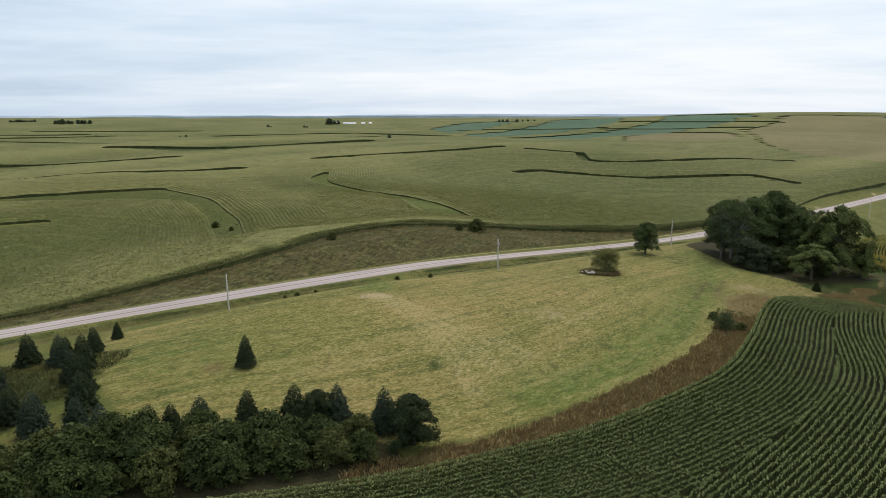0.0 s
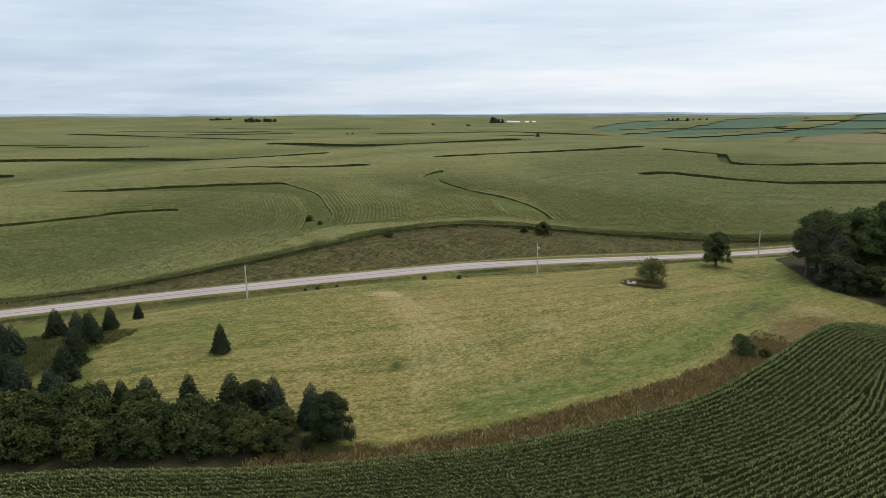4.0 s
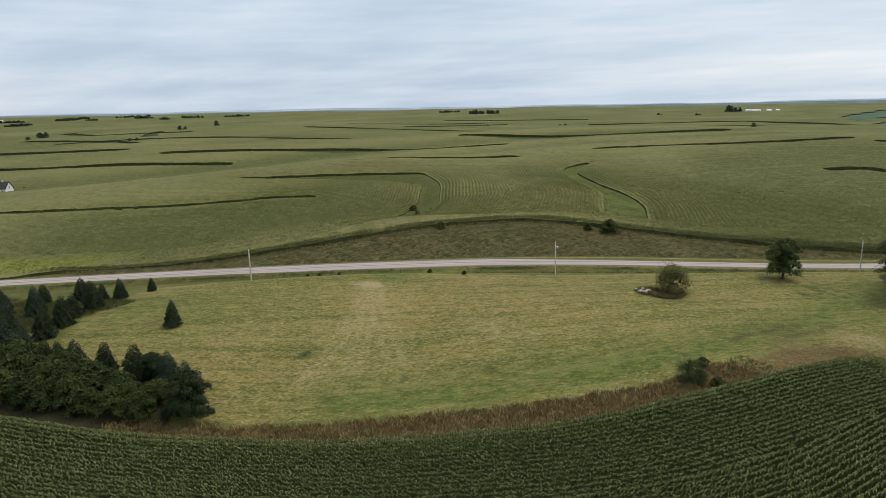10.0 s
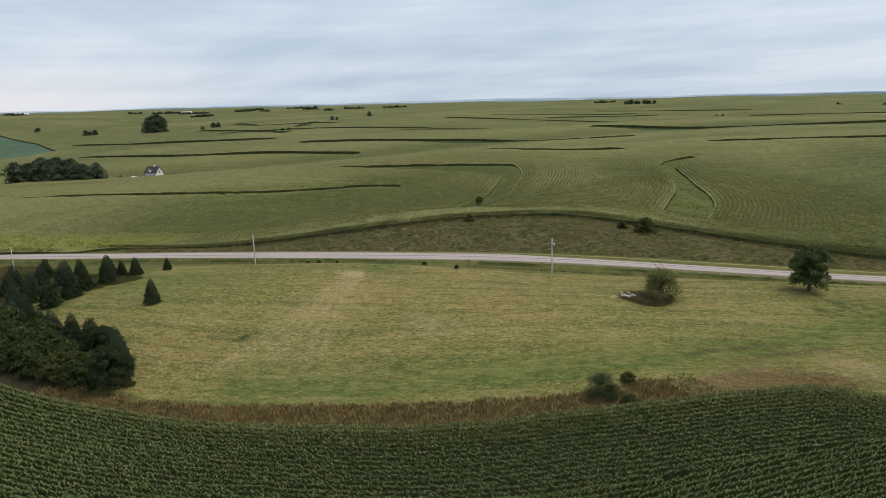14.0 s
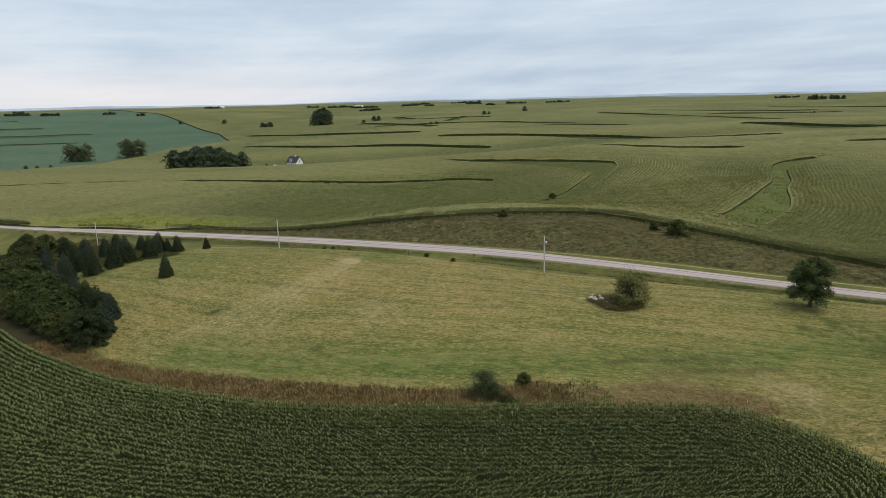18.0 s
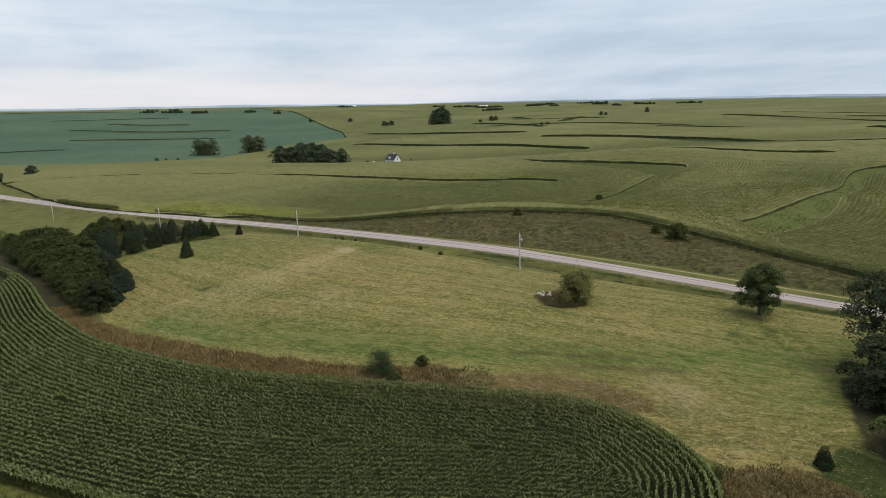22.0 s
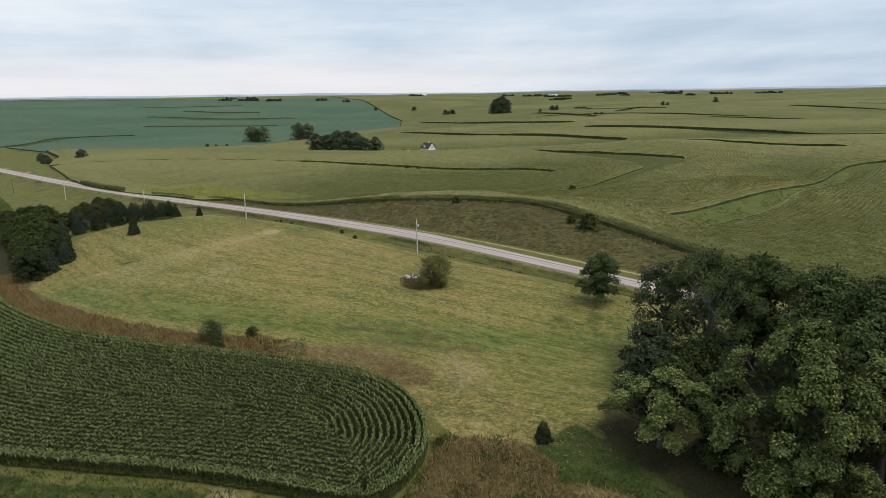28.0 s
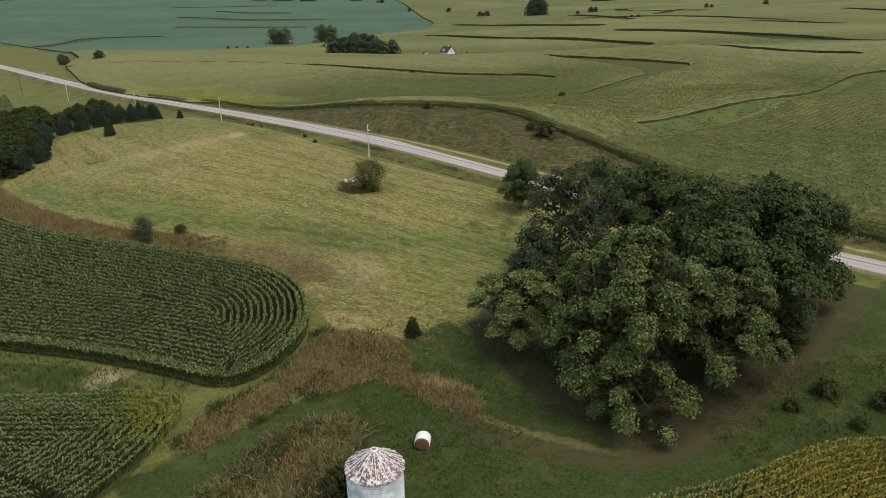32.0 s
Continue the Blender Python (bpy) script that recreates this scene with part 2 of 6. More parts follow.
TERRACES = [
    [(-326, 7), (-334, 29), (-324, 88), (-290, 165), (-238, 224), (-212, 247), (-190, 274), (-168, 287)],
    [(-222, 378), (-200, 385), (-150, 405), (-125, 420)],
    [(-558, 485), (-498, 522), (-388, 567), (-320, 587), (-238, 603)],
    [(-700, 301), (-594, 352), (-525, 405), (-442, 458)],
    [(-335, 703), (-238, 708), (-173, 755), (-103, 857)],
    [(-88, 468), (-67, 489), (-39, 523), (-2, 558), (40, 590)],
    [(63, 572), (83, 556), (99, 545), (98, 513), (120, 501), (162, 506), (209, 522), (247, 518)],
    [(45, 468), (62, 474), (92, 455), (123, 440), (159, 443), (188, 443), (203, 418)],
    [(-1013, 385), (-840, 423), (-676, 477)],
    [(-357, 1200), (-256, 1230), (-140, 1260)],
    [(-661, 1045), (-637, 1152), (-598, 1265)],
    [(369, 1500), (480, 1400), (588, 1310)],
    [(289, 1345), (402, 1269), (500, 1220)],
    [(28, 1521), (160, 1450), (287, 1386)],
    [(-1349, -108), (-1299, 37), (-1318, 157)],
    [(-1127, -71), (-1110, 30), (-1107, 127)],
    [(-684, -140), (-780, -137), (-867, -134), (-903, -67)],
    [(-900, 560), (-760, 640), (-600, 690)],
    [(-1250, 760), (-1050, 700), (-860, 730)],
    [(-760, 900), (-600, 960), (-420, 1000)],
    [(-800, 1049), (-709, 1190), (-669, 1300)],
    [(-424, 1311), (-306, 1381), (-190, 1426)],
    [(-789, 1373), (-640, 1440), (-519, 1479)],
    [(-591, 655), (-540, 672), (-480, 679)],
    [(-894, 420), (-760, 460), (-658, 491)],
    [(-1100, 610), (-900, 590), (-751, 570)],
    [(-851, 661), (-900, 700), (-941, 741)],
    [(-173, 1420), (-80, 1340), (-13, 1264)],
    [(-1502, -56), (-1458, 4), (-1461, 83)],
    [(-1298, -22), (-1285, 40), (-1281, 101)],
    [(-1724, -196), (-1705, -80), (-1696, 35)],
]
TERRACE_WIDTH = [9, 12, 25, 24, 30, 13, 10, 11, 30, 38, 36, 42, 42, 42, 38, 38, 28, 27, 30, 34, 34, 38, 38, 26, 28, 28, 26, 38, 38, 34, 42]
BEANS_WEST = np.array([(-580, -50), (-566, 0), (-566, 60), (-590, 128), (-680, 180), (-791, 222), (-830, 270), (-900, 322), (-1163, 366), (-1500, 372), (-2000, 372), (-3000, 330), (-2200, -1500), (-500, -500), (-520, -150)], float)
BEANS_NORTH = np.array([(88, 1000), (168, 839), (322, 1000), (440, 1150), (700, 1500), (500, 2000), (100, 2100), (-50, 1600)], float)
RIPE_A = np.array([(185, 770), (280, 755), (330, 822), (420, 1080), (330, 1180), (240, 980)], float)
RIPE_B = np.array([(300, 560), (330, 520), (760, 1180), (880, 1450), (690, 1490), (590, 1300), (480, 1170), (322, 741), (290, 609)], float)


# ---- building helpers ----
def mesh_of(name, verts, quads, material, smooth_faces=False, attributes=None, second=None, slots=None):
    """A mesh from arrays of corners and of four-cornered faces."""
    me = bpy.data.meshes.new(name)
    verts, quads = np.asarray(verts, np.float32), np.asarray(quads, np.int32)
    me.vertices.add(len(verts))
    me.vertices.foreach_set("co", verts.ravel())
    me.loops.add(quads.size)
    me.loops.foreach_set("vertex_index", quads.ravel())
    me.polygons.add(len(quads))
    me.polygons.foreach_set("loop_start", np.arange(0, quads.size, quads.shape[1], dtype=np.int32))
    me.update(calc_edges=True)
    me.polygons.foreach_set("use_smooth", np.full(len(quads), smooth_faces, bool))
    for key, values in (attributes or {}).items():
        me.color_attributes.new(key, "FLOAT_COLOR", "POINT").data.foreach_set("color", np.asarray(values, np.float32).ravel())
    me.materials.append(material)
    if second:
        me.materials.append(second)
        me.polygons.foreach_set("material_index", np.asarray(slots, np.int32))
    return me


def part(name, bm, material, parent=None, label="", smooth_faces=True):
    me = bpy.data.meshes.new(name)
    bm.to_mesh(me)
    bm.free()
    for p in me.polygons:
        p.use_smooth = smooth_faces
    me.materials.append(material)
    ob = new(name, me)
    ob.parent = parent
    return tagged(ob, label) if label else ob


def child(name, me, parent, label=""):
    ob = new(name, me)
    ob.parent = parent
    return tagged(ob, label) if label else ob


def graded(lo, hi, step, ends, grow):
    """Even steps from lo to hi, then ever longer ones out to both ends."""
    mid = np.arange(lo, hi + step / 2, step)
    right, left = [mid[-1]], [mid[0]]
    s = step
    while right[-1] < ends[1]:
        s *= grow
        right.append(right[-1] + s)
    s = step
    while left[-1] > ends[0]:
        s *= grow
        left.append(left[-1] - s)
    return np.concatenate([left[:0:-1], mid, right[1:]])


def grid_quads(nx, ny):
    i = np.arange(nx * ny).reshape(ny, nx)
    return np.stack([i[:-1, :-1], i[:-1, 1:], i[1:, 1:], i[1:, :-1]], -1).reshape(-1, 4)


def wobble(x, y, scale, seed=0.0):
    """Cheap uneven waves between -1 and 1."""
    return (np.sin(x / scale + seed) * np.cos(y / scale * 1.3 - seed) + np.sin((x * 0.7 + y) / scale * 1.9 + 2 * seed) * 0.6 + np.sin((y * 0.8 - x) / scale * 3.1 + seed) * 0.4) / 2.0


# ---- materials ----
class Mat:
    """A node material with short ways to make its nodes."""

    def __init__(self, name, rough=0.85, specular=0.25):
        self.mat = bpy.data.materials.new(name)
        self.mat.use_nodes = True
        self.n, self.l = self.mat.node_tree.nodes, self.mat.node_tree.links
        self.bsdf = self.n["Principled BSDF"]
        self.bsdf.inputs["Roughness"].default_value = rough
        self.bsdf.inputs["Specular IOR Level"].default_value = specular
        self.place = self.n.new("ShaderNodeTexCoord").outputs["Object"]

    def noise(self, scale, detail=4.0, rough=0.55, stretch=None, turn=0.0, where=None):
        src = where or self.place
        if stretch:
            m = self.n.new("ShaderNodeMapping")
            m.vector_type = "TEXTURE"
            m.inputs["Rotation"].default_value = (0, 0, radians(turn))
            m.inputs["Scale"].default_value = stretch
            self.l.new(src, m.inputs[0])
            src = m.outputs[0]
        t = self.n.new("ShaderNodeTexNoise")
        t.inputs["Scale"].default_value, t.inputs["Detail"].default_value, t.inputs["Roughness"].default_value = scale, detail, rough
        self.l.new(src, t.inputs["Vector"])
        return t.outputs["Fac"]

    def span(self, value, a, b, c=0.0, d=1.0):
        m = self.n.new("ShaderNodeMapRange")
        for i, v in enumerate((a, b, c, d)):
            m.inputs[i + 1].default_value = v
        self.l.new(value, m.inputs[0])
        return m.outputs[0]

    def math(self, op, a, b):
        m = self.n.new("ShaderNodeMath")
        m.operation = op
        for i, v in enumerate((a, b)):
            if isinstance(v, (int, float)):
                m.inputs[i].default_value = v
            else:
                self.l.new(v, m.inputs[i])
        return m.outputs[0]

    def mix(self, fac, a, b, blend="MIX"):
        m = self.n.new("ShaderNodeMix")
        m.data_type, m.blend_type = "RGBA", blend
        for slot, v in ((0, fac), (6, a), (7, b)):
            if isinstance(v, tuple):
                m.inputs[slot].default_value = (*v, 1)
            elif isinstance(v, (int, float)):
                m.inputs[slot].default_value = v
            else:
                self.l.new(v, m.inputs[slot])
        return m.outputs[2]

    def attribute(self, name):
        a = self.n.new("ShaderNodeAttribute")
        a.attribute_name = name
        s = self.n.new("ShaderNodeSeparateColor")
        self.l.new(a.outputs["Color"], s.inputs[0])
        return [s.outputs[0], s.outputs[1], s.outputs[2], a.outputs["Alpha"]]

    def island(self):
        return self.n.new("ShaderNodeNewGeometry").outputs["Random Per Island"]

    def each(self):
        return self.n.new("ShaderNodeObjectInfo").outputs["Random"]

    def done(self, color, bump=None, strength=0.3, distance=0.1):
        if isinstance(color, tuple):
            self.bsdf.inputs["Base Color"].default_value = (*color, 1)
        else:
            self.l.new(color, self.bsdf.inputs["Base Color"])
        if bump is not None:
            b = self.n.new("ShaderNodeBump")
            b.inputs["Strength"].default_value, b.inputs["Distance"].default_value = strength, distance
            self.l.new(bump, b.inputs["Height"])
            self.l.new(b.outputs[0], self.bsdf.inputs["Normal"])
        return self.mat


def leaf_material(name, dark, mid, light, through=0.25, vary=1.0, up=0.0, clump=0.0):
    dark, mid, light = ((r, g, 0.9 * b) for r, g, b in (dark, mid, light))
    m = Mat(name, 0.75, 0.08)
    tone = m.span(m.island(), 0.0, 1.0, 0.42 - 0.42 * vary, 0.42 + 0.58 * vary)
    c = m.mix(m.span(tone, 0.0, 0.6), dark, mid)
    c = m.mix(m.span(tone, 0.6, 1.0), c, light)
    big = m.noise(0.35, 2.0)
    c = m.mix(m.span(big, 0.35, 0.7, 0.0, 0.45), c, light)
    c = m.mix(m.math("MULTIPLY", m.each(), 0.35), c, dark)
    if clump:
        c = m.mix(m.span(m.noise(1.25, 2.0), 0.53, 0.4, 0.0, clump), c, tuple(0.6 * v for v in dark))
    mat = m.done(c)
    thin = m.n.new("ShaderNodeBsdfTranslucent")
    m.l.new(c, thin.inputs["Color"])
    if up:
        # soft blades that bend over catch the light of the sky from above
        geo = m.n.new("ShaderNodeNewGeometry")
        bent = m.n.new("ShaderNodeMix")
        bent.data_type = "VECTOR"
        bent.inputs[0].default_value = up
        m.l.new(geo.outputs["Normal"], bent.inputs[4])
        bent.inputs[5].default_value = (0, 0, 1)
        unit = m.n.new("ShaderNodeVectorMath")
        unit.operation = "NORMALIZE"
        m.l.new(bent.outputs[1], unit.inputs[0])
        m.l.new(unit.outputs[0], m.bsdf.inputs["Normal"])
    mix = m.n.new("ShaderNodeMixShader")
    mix.inputs[0].default_value = through
    m.l.new(m.bsdf.outputs[0], mix.inputs[1])
    m.l.new(thin.outputs[0], mix.inputs[2])
    m.l.new(mix.outputs[0], m.n["Material Output"].inputs["Surface"])
    return mat


def plain(name, color, rough=0.7, specular=0.3, metallic=0.0, vary=0.25, scale=3.0):
    m = Mat(name, rough, specular)
    m.bsdf.inputs["Metallic"].default_value = metallic
    n = m.noise(scale, 5.0)
    dark = tuple(v * (1 - vary) for v in color)
    light = tuple(min(1, v * (1 + vary)) for v in color)
    return m.done(m.mix(m.span(n, 0.3, 0.7), dark, light), n, 0.2, 0.02)


def ground_material():
    m = Mat("meadow_and_soil", 0.95, 0.1)
    za, zb = m.attribute("zone_a"), m.attribute("zone_b")
    ragged = m.noise(0.45, 6.0, 0.6)
    fine_n, mid_n = m.noise(2.4, 6.0, 0.65), m.noise(0.16, 4.0)
    streak = m.noise(0.8, 6.0, 0.68, stretch=(2.6, 0.6, 1.0), turn=40)
    wisp = m.noise(0.8, 4.0, 0.6, stretch=(1.3, 0.5, 1.0), turn=50)
    clods = m.noise(0.9, 3.0, 0.65)
    where = m.n.new("ShaderNodeSeparateXYZ")
    m.l.new(m.place, where.inputs[0])

    def along(across, length, detail=4.0, roughness=0.6):
        """Streaks that run with the mower's swaths."""
        v = m.n.new("ShaderNodeCombineXYZ")
        m.l.new(m.math("ADD", m.math("MULTIPLY", zb[3], 100.0 * across), m.math("MULTIPLY", mid_n, 1.4 * across)), v.inputs[0])
        m.l.new(m.math("MULTIPLY", where.outputs[0], length), v.inputs[1])
        m.l.new(m.math("MULTIPLY", where.outputs[1], length), v.inputs[2])
        return m.noise(1.0, detail, roughness, where=v.outputs[0])

    lane, dash, flick = along(0.5, 0.03), along(1.35, 0.4, 5.0, 0.7), along(2.6, 1.5, 4.0, 0.65)
    swath = m.noise(0.035, 4.0, 0.55)

    def edge(mask):
        return m.span(m.math("ADD", mask, m.math("MULTIPLY", m.math("SUBTRACT", ragged, 0.5), 0.7)), 0.38, 0.62)

    rough = m.mix(m.span(mid_n, 0.35, 0.65), (0.085, 0.095, 0.0232), (0.14, 0.13, 0.0387))
    rough = m.mix(m.span(fine_n, 0.5, 0.3, 0.0, 0.8), rough, (0.045, 0.055, 0.0146))
    rough = m.mix(m.span(streak, 0.55, 0.7, 0.0, 0.7), rough, (0.19, 0.165, 0.0602))
    hay = m.mix(m.span(swath, 0.4, 0.62), (0.148, 0.138, 0.035), (0.228, 0.173, 0.058))
    blotch = m.noise(0.22, 5.0, 0.66)
    hay = m.mix(m.span(blotch, 0.52, 0.68, 0.0, 0.25), hay, (0.222, 0.17, 0.064))
    hay = m.mix(m.span(blotch, 0.48, 0.34, 0.0, 0.42), hay, (0.105, 0.112, 0.027))
    hay = m.mix(m.span(lane, 0.5, 0.38, 0.0, 0.75), hay, (0.092, 0.102, 0.027))
    hay = m.mix(m.span(lane, 0.53, 0.64, 0.0, 0.55), hay, (0.23, 0.192, 0.077))
    hay = m.mix(m.span(dash, 0.48, 0.36, 0.0, 0.7), hay, (0.072, 0.073, 0.021))
    hay = m.mix(m.span(dash, 0.53, 0.66, 0.0, 0.72), hay, (0.3, 0.24, 0.098))
    hay = m.mix(m.span(flick, 0.47, 0.34, 0.0, 0.75), hay, (0.06, 0.062, 0.018))
    hay = m.mix(m.span(flick, 0.53, 0.66, 0.0, 0.6), hay, (0.37, 0.295, 0.128))
    hay = m.mix(m.span(fine_n, 0.44, 0.34, 0.0, 0.5), hay, (0.069, 0.072, 0.0227))
    lush = m.mix(m.span(fine_n, 0.35, 0.65), (0.024, 0.037, 0.009), (0.052, 0.067, 0.017))
    lush = m.mix(m.span(blotch, 0.5, 0.68, 0.0, 0.6), lush, (0.082, 0.084, 0.024))
    bank = m.mix(m.span(ragged, 0.38, 0.62), (0.043, 0.044, 0.016), (0.094, 0.09, 0.031))
    bank = m.mix(m.span(mid_n, 0.47, 0.62, 0.0, 0.8), bank, (0.085, 0.068, 0.029))
    shelf = m.noise(0.5, 5.0, 0.65, stretch=(0.22, 1.6, 1.0), turn=-24)
    bank = m.mix(m.span(shelf, 0.47, 0.36, 0.0, 0.75), bank, (0.026, 0.027, 0.01))
    bank = m.mix(m.span(shelf, 0.53, 0.66, 0.0, 0.75), bank, (0.155, 0.128, 0.054))
    bank = m.mix(m.span(clods, 0.54, 0.7, 0.0, 0.8), bank, (0.14, 0.118, 0.05))
    bank = m.mix(m.span(clods, 0.46, 0.34, 0.0, 0.7), bank, (0.03, 0.029, 0.011))
    weeds = m.mix(m.span(fine_n, 0.35, 0.65), (0.094, 0.066, 0.025), (0.178, 0.133, 0.054))
    weeds = m.mix(m.span(ragged, 0.5, 0.7, 0.0, 0.7), weeds, (0.085, 0.082, 0.03))
    weeds = m.mix(m.span(wisp, 0.55, 0.7, 0.0, 0.7), weeds, (0.22, 0.185, 0.09))
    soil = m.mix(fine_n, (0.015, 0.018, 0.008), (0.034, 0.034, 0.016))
    straw = m.mix(m.span(fine_n, 0.35, 0.65), (0.21, 0.165, 0.078), (0.36, 0.29, 0.155))
    # brown leaf litter, with the shade of the trees darkened into it
    shaded_litter = m.mix(m.span(fine_n, 0.35, 0.65), (0.034, 0.025, 0.014), (0.05, 0.05, 0.02))
    fresh = m.mix(m.span(dash, 0.38, 0.62), (0.048, 0.074, 0.014), (0.1, 0.134, 0.03))
    fresh = m.mix(m.span(lane, 0.54, 0.66, 0.0, 0.45), fresh, (0.19, 0.178, 0.06))
    fresh = m.mix(m.span(flick, 0.58, 0.7, 0.0, 0.5), fresh, (0.25, 0.225, 0.085))
    zc = m.attribute("zone_c")
    rough = m.mix(zc[1], rough, (0.042, 0.054, 0.016))
    c = m.mix(edge(za[0]), rough, hay)
    c = m.mix(m.math("MULTIPLY", zc[0], m.span(ragged, 0.3, 0.6, 0.35, 1.0)), c, fresh)
    c = m.mix(edge(zb[0]), c, lush)
    c = m.mix(edge(za[1]), c, bank)
    c = m.mix(edge(za[2]), c, weeds)
    c = m.mix(edge(zb[1]), c, straw)
    c = m.mix(edge(zb[2]), c, shaded_litter)
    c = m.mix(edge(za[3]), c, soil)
    worn = m.math("MULTIPLY", zc[2], m.span(ragged, 0.3, 0.6, 0.45, 0.95))
    c = m.mix(worn, c, (0.07, 0.054, 0.025))
    tracks = m.math("MULTIPLY", zc[3], m.span(flick, 0.36, 0.6, 0.2, 1.0))
    c = m.mix(tracks, c, (0.36, 0.29, 0.14))
    h = m.math("ADD", m.math("MULTIPLY", fine_n, 0.6), m.math("MULTIPLY", dash, 0.6))
    return m.done(c, h, 0.8, 0.25)


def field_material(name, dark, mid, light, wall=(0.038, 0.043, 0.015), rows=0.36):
    """A crop seen from afar: tops of plants in rows, and sides with their shade in a dark colour."""
    m = Mat(name, 0.9, 0.1)
    tag = m.attribute("row")
    wave = m.n.new("ShaderNodeMath")
    wave.operation = "SINE"
    jitter = m.noise(0.12, 3.0)
    m.l.new(m.math("ADD", m.math("MULTIPLY", tag[0], 2 * math.pi / 1.52), m.math("MULTIPLY", jitter, 1.5)), wave.inputs[0])
    grain, patch, wide = m.noise(1.6, 4.0, 0.7), m.noise(0.03, 5.0, 0.6), m.noise(0.006, 3.0)
    tufts = m.noise(0.55, 3.0, 0.6)
    c = m.mix(m.span(patch, 0.35, 0.68), dark, mid)
    c = m.mix(m.span(wide, 0.42, 0.66), c, light)
    c = m.mix(m.span(tag[3], 0.5, 0.95, 0.0, 0.75), c, tuple(v * 1.12 for v in light))
    c = m.mix(m.span(tag[3], 0.5, 0.1, 0.0, 0.6), c, tuple(v * 0.8 for v in dark))
    c = m.mix(m.span(grain, 0.42, 0.65, 0.0, 0.55), c, tuple(v * 0.45 for v in dark))
    c = m.mix(m.span(tufts, 0.5, 0.72, 0.0, 0.5), c, tuple(min(1, v * 1.25) for v in light))
    clumps = m.noise(0.3, 5.0, 0.7)
    height = m.n.new("ShaderNodeSeparateXYZ")
    m.l.new(m.place, height.inputs[0])
    contour = m.n.new("ShaderNodeTexNoise")
    contour.noise_dimensions = "1D"
    contour.inputs["Scale"].default_value, contour.inputs["Detail"].default_value = 1.0, 3.0
    m.l.new(m.math("ADD", m.math("MULTIPLY", height.outputs[2], 2.2), m.math("MULTIPLY", patch, 2.4)), contour.inputs["W"])
    c = m.mix(m.span(contour.outputs["Fac"], 0.5, 0.36, 0.0, 0.18), c, tuple(v * 0.7 for v in dark))
    c = m.mix(m.span(contour.outputs["Fac"], 0.52, 0.66, 0.0, 0.16), c, tuple(v * 1.15 for v in light))
    c = m.mix(m.span(clumps, 0.5, 0.36, 0.0, 0.35), c, tuple(v * 0.6 for v in dark))
    c = m.mix(m.span(clumps, 0.53, 0.66, 0.0, 0.22), c, tuple(v * 1.2 for v in light))
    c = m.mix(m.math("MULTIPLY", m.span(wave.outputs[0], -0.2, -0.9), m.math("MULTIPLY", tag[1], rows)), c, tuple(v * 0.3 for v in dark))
    c = m.mix(m.math("MULTIPLY", m.attribute("wet")[0], m.span(tufts, 0.35, 0.6, 0.55, 1.0)), c, (0.19, 0.2, 0.036))
    # sides of the crop: shade among the stalks is painted as a darker green
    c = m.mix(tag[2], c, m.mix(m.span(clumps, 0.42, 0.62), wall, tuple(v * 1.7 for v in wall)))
    h = m.math("ADD", grain, m.math("MULTIPLY", m.math("MULTIPLY", wave.outputs[0], tag[1]), 0.3))
    return m.done(c, h, 0.7, 0.5)


def road_material():
    m = Mat("worn_concrete", 0.85, 0.3)
    tag = m.attribute("row")
    grain, stain = m.noise(6.0, 5.0, 0.7), m.noise(0.25, 4.0, 0.6, stretch=(6.0, 1.0, 1.0), turn=37)
    c = m.mix(m.span(stain, 0.3, 0.7), (0.35, 0.285, 0.255), (0.44, 0.365, 0.33))
    c = m.mix(m.span(grain, 0.45, 0.75, 0.0, 0.4), c, (0.24, 0.205, 0.2))
    c = m.mix(m.math("MULTIPLY", tag[0], 0.75), c, (0.12, 0.105, 0.1))
    return m.done(c, grain, 0.2, 0.02)


MEADOW = ground_material()
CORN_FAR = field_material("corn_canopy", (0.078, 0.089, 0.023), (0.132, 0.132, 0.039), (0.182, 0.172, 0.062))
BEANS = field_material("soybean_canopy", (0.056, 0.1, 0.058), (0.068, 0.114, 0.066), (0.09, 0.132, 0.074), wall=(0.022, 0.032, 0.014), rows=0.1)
RIPE = field_material("ripening_crop", (0.13, 0.115, 0.045), (0.16, 0.135, 0.06), (0.19, 0.16, 0.075), rows=0.1)
CONCRETE = road_material()
GRAVEL = plain("pale_gravel", (0.15, 0.135, 0.07), 0.95, 0.1, vary=0.3, scale=1.5)

# ---- ground, one sheet to the horizon ----
MOWN = np.array([(-62, 127), (-40, 143), (0, 172), (40, 204), (70, 230), (85, 236), (88, 222), (84, 205), (94, 196), (98, 188), (94, 178), (88, 176), (78, 172), (66, 159), (58, 149),
                 (54, 141), (46, 131), (38, 121), (30, 115), (14, 105), (3, 98), (-10, 95), (-24, 100), (-38, 96), (-48, 100), (-54, 108), (-58, 117)], float)
GROVE = np.array([(78, 232), (84, 205), (98, 194), (103, 194.5), (118, 200), (129, 208), (124, 223), (114, 237), (101, 250), (88, 246)], float)


WEED_BAND = np.array([(118, 159), (115, 159), (111, 162), (107, 168), (100, 171), (96, 174), (96, 178), (99, 184), (105, 186), (110, 183), (108, 180), (110, 176), (110, 170), (115, 165), (119, 161)], float)
WEED_TAIL = np.array([(109, 183), (108, 187), (112, 192), (116, 193), (118, 191), (115, 187)], float)
BIN_WEEDS = np.array([(127, 161), (124, 164), (118, 168), (116, 173), (116, 177), (119, 180), (121, 178), (129, 176), (133, 169)], float)
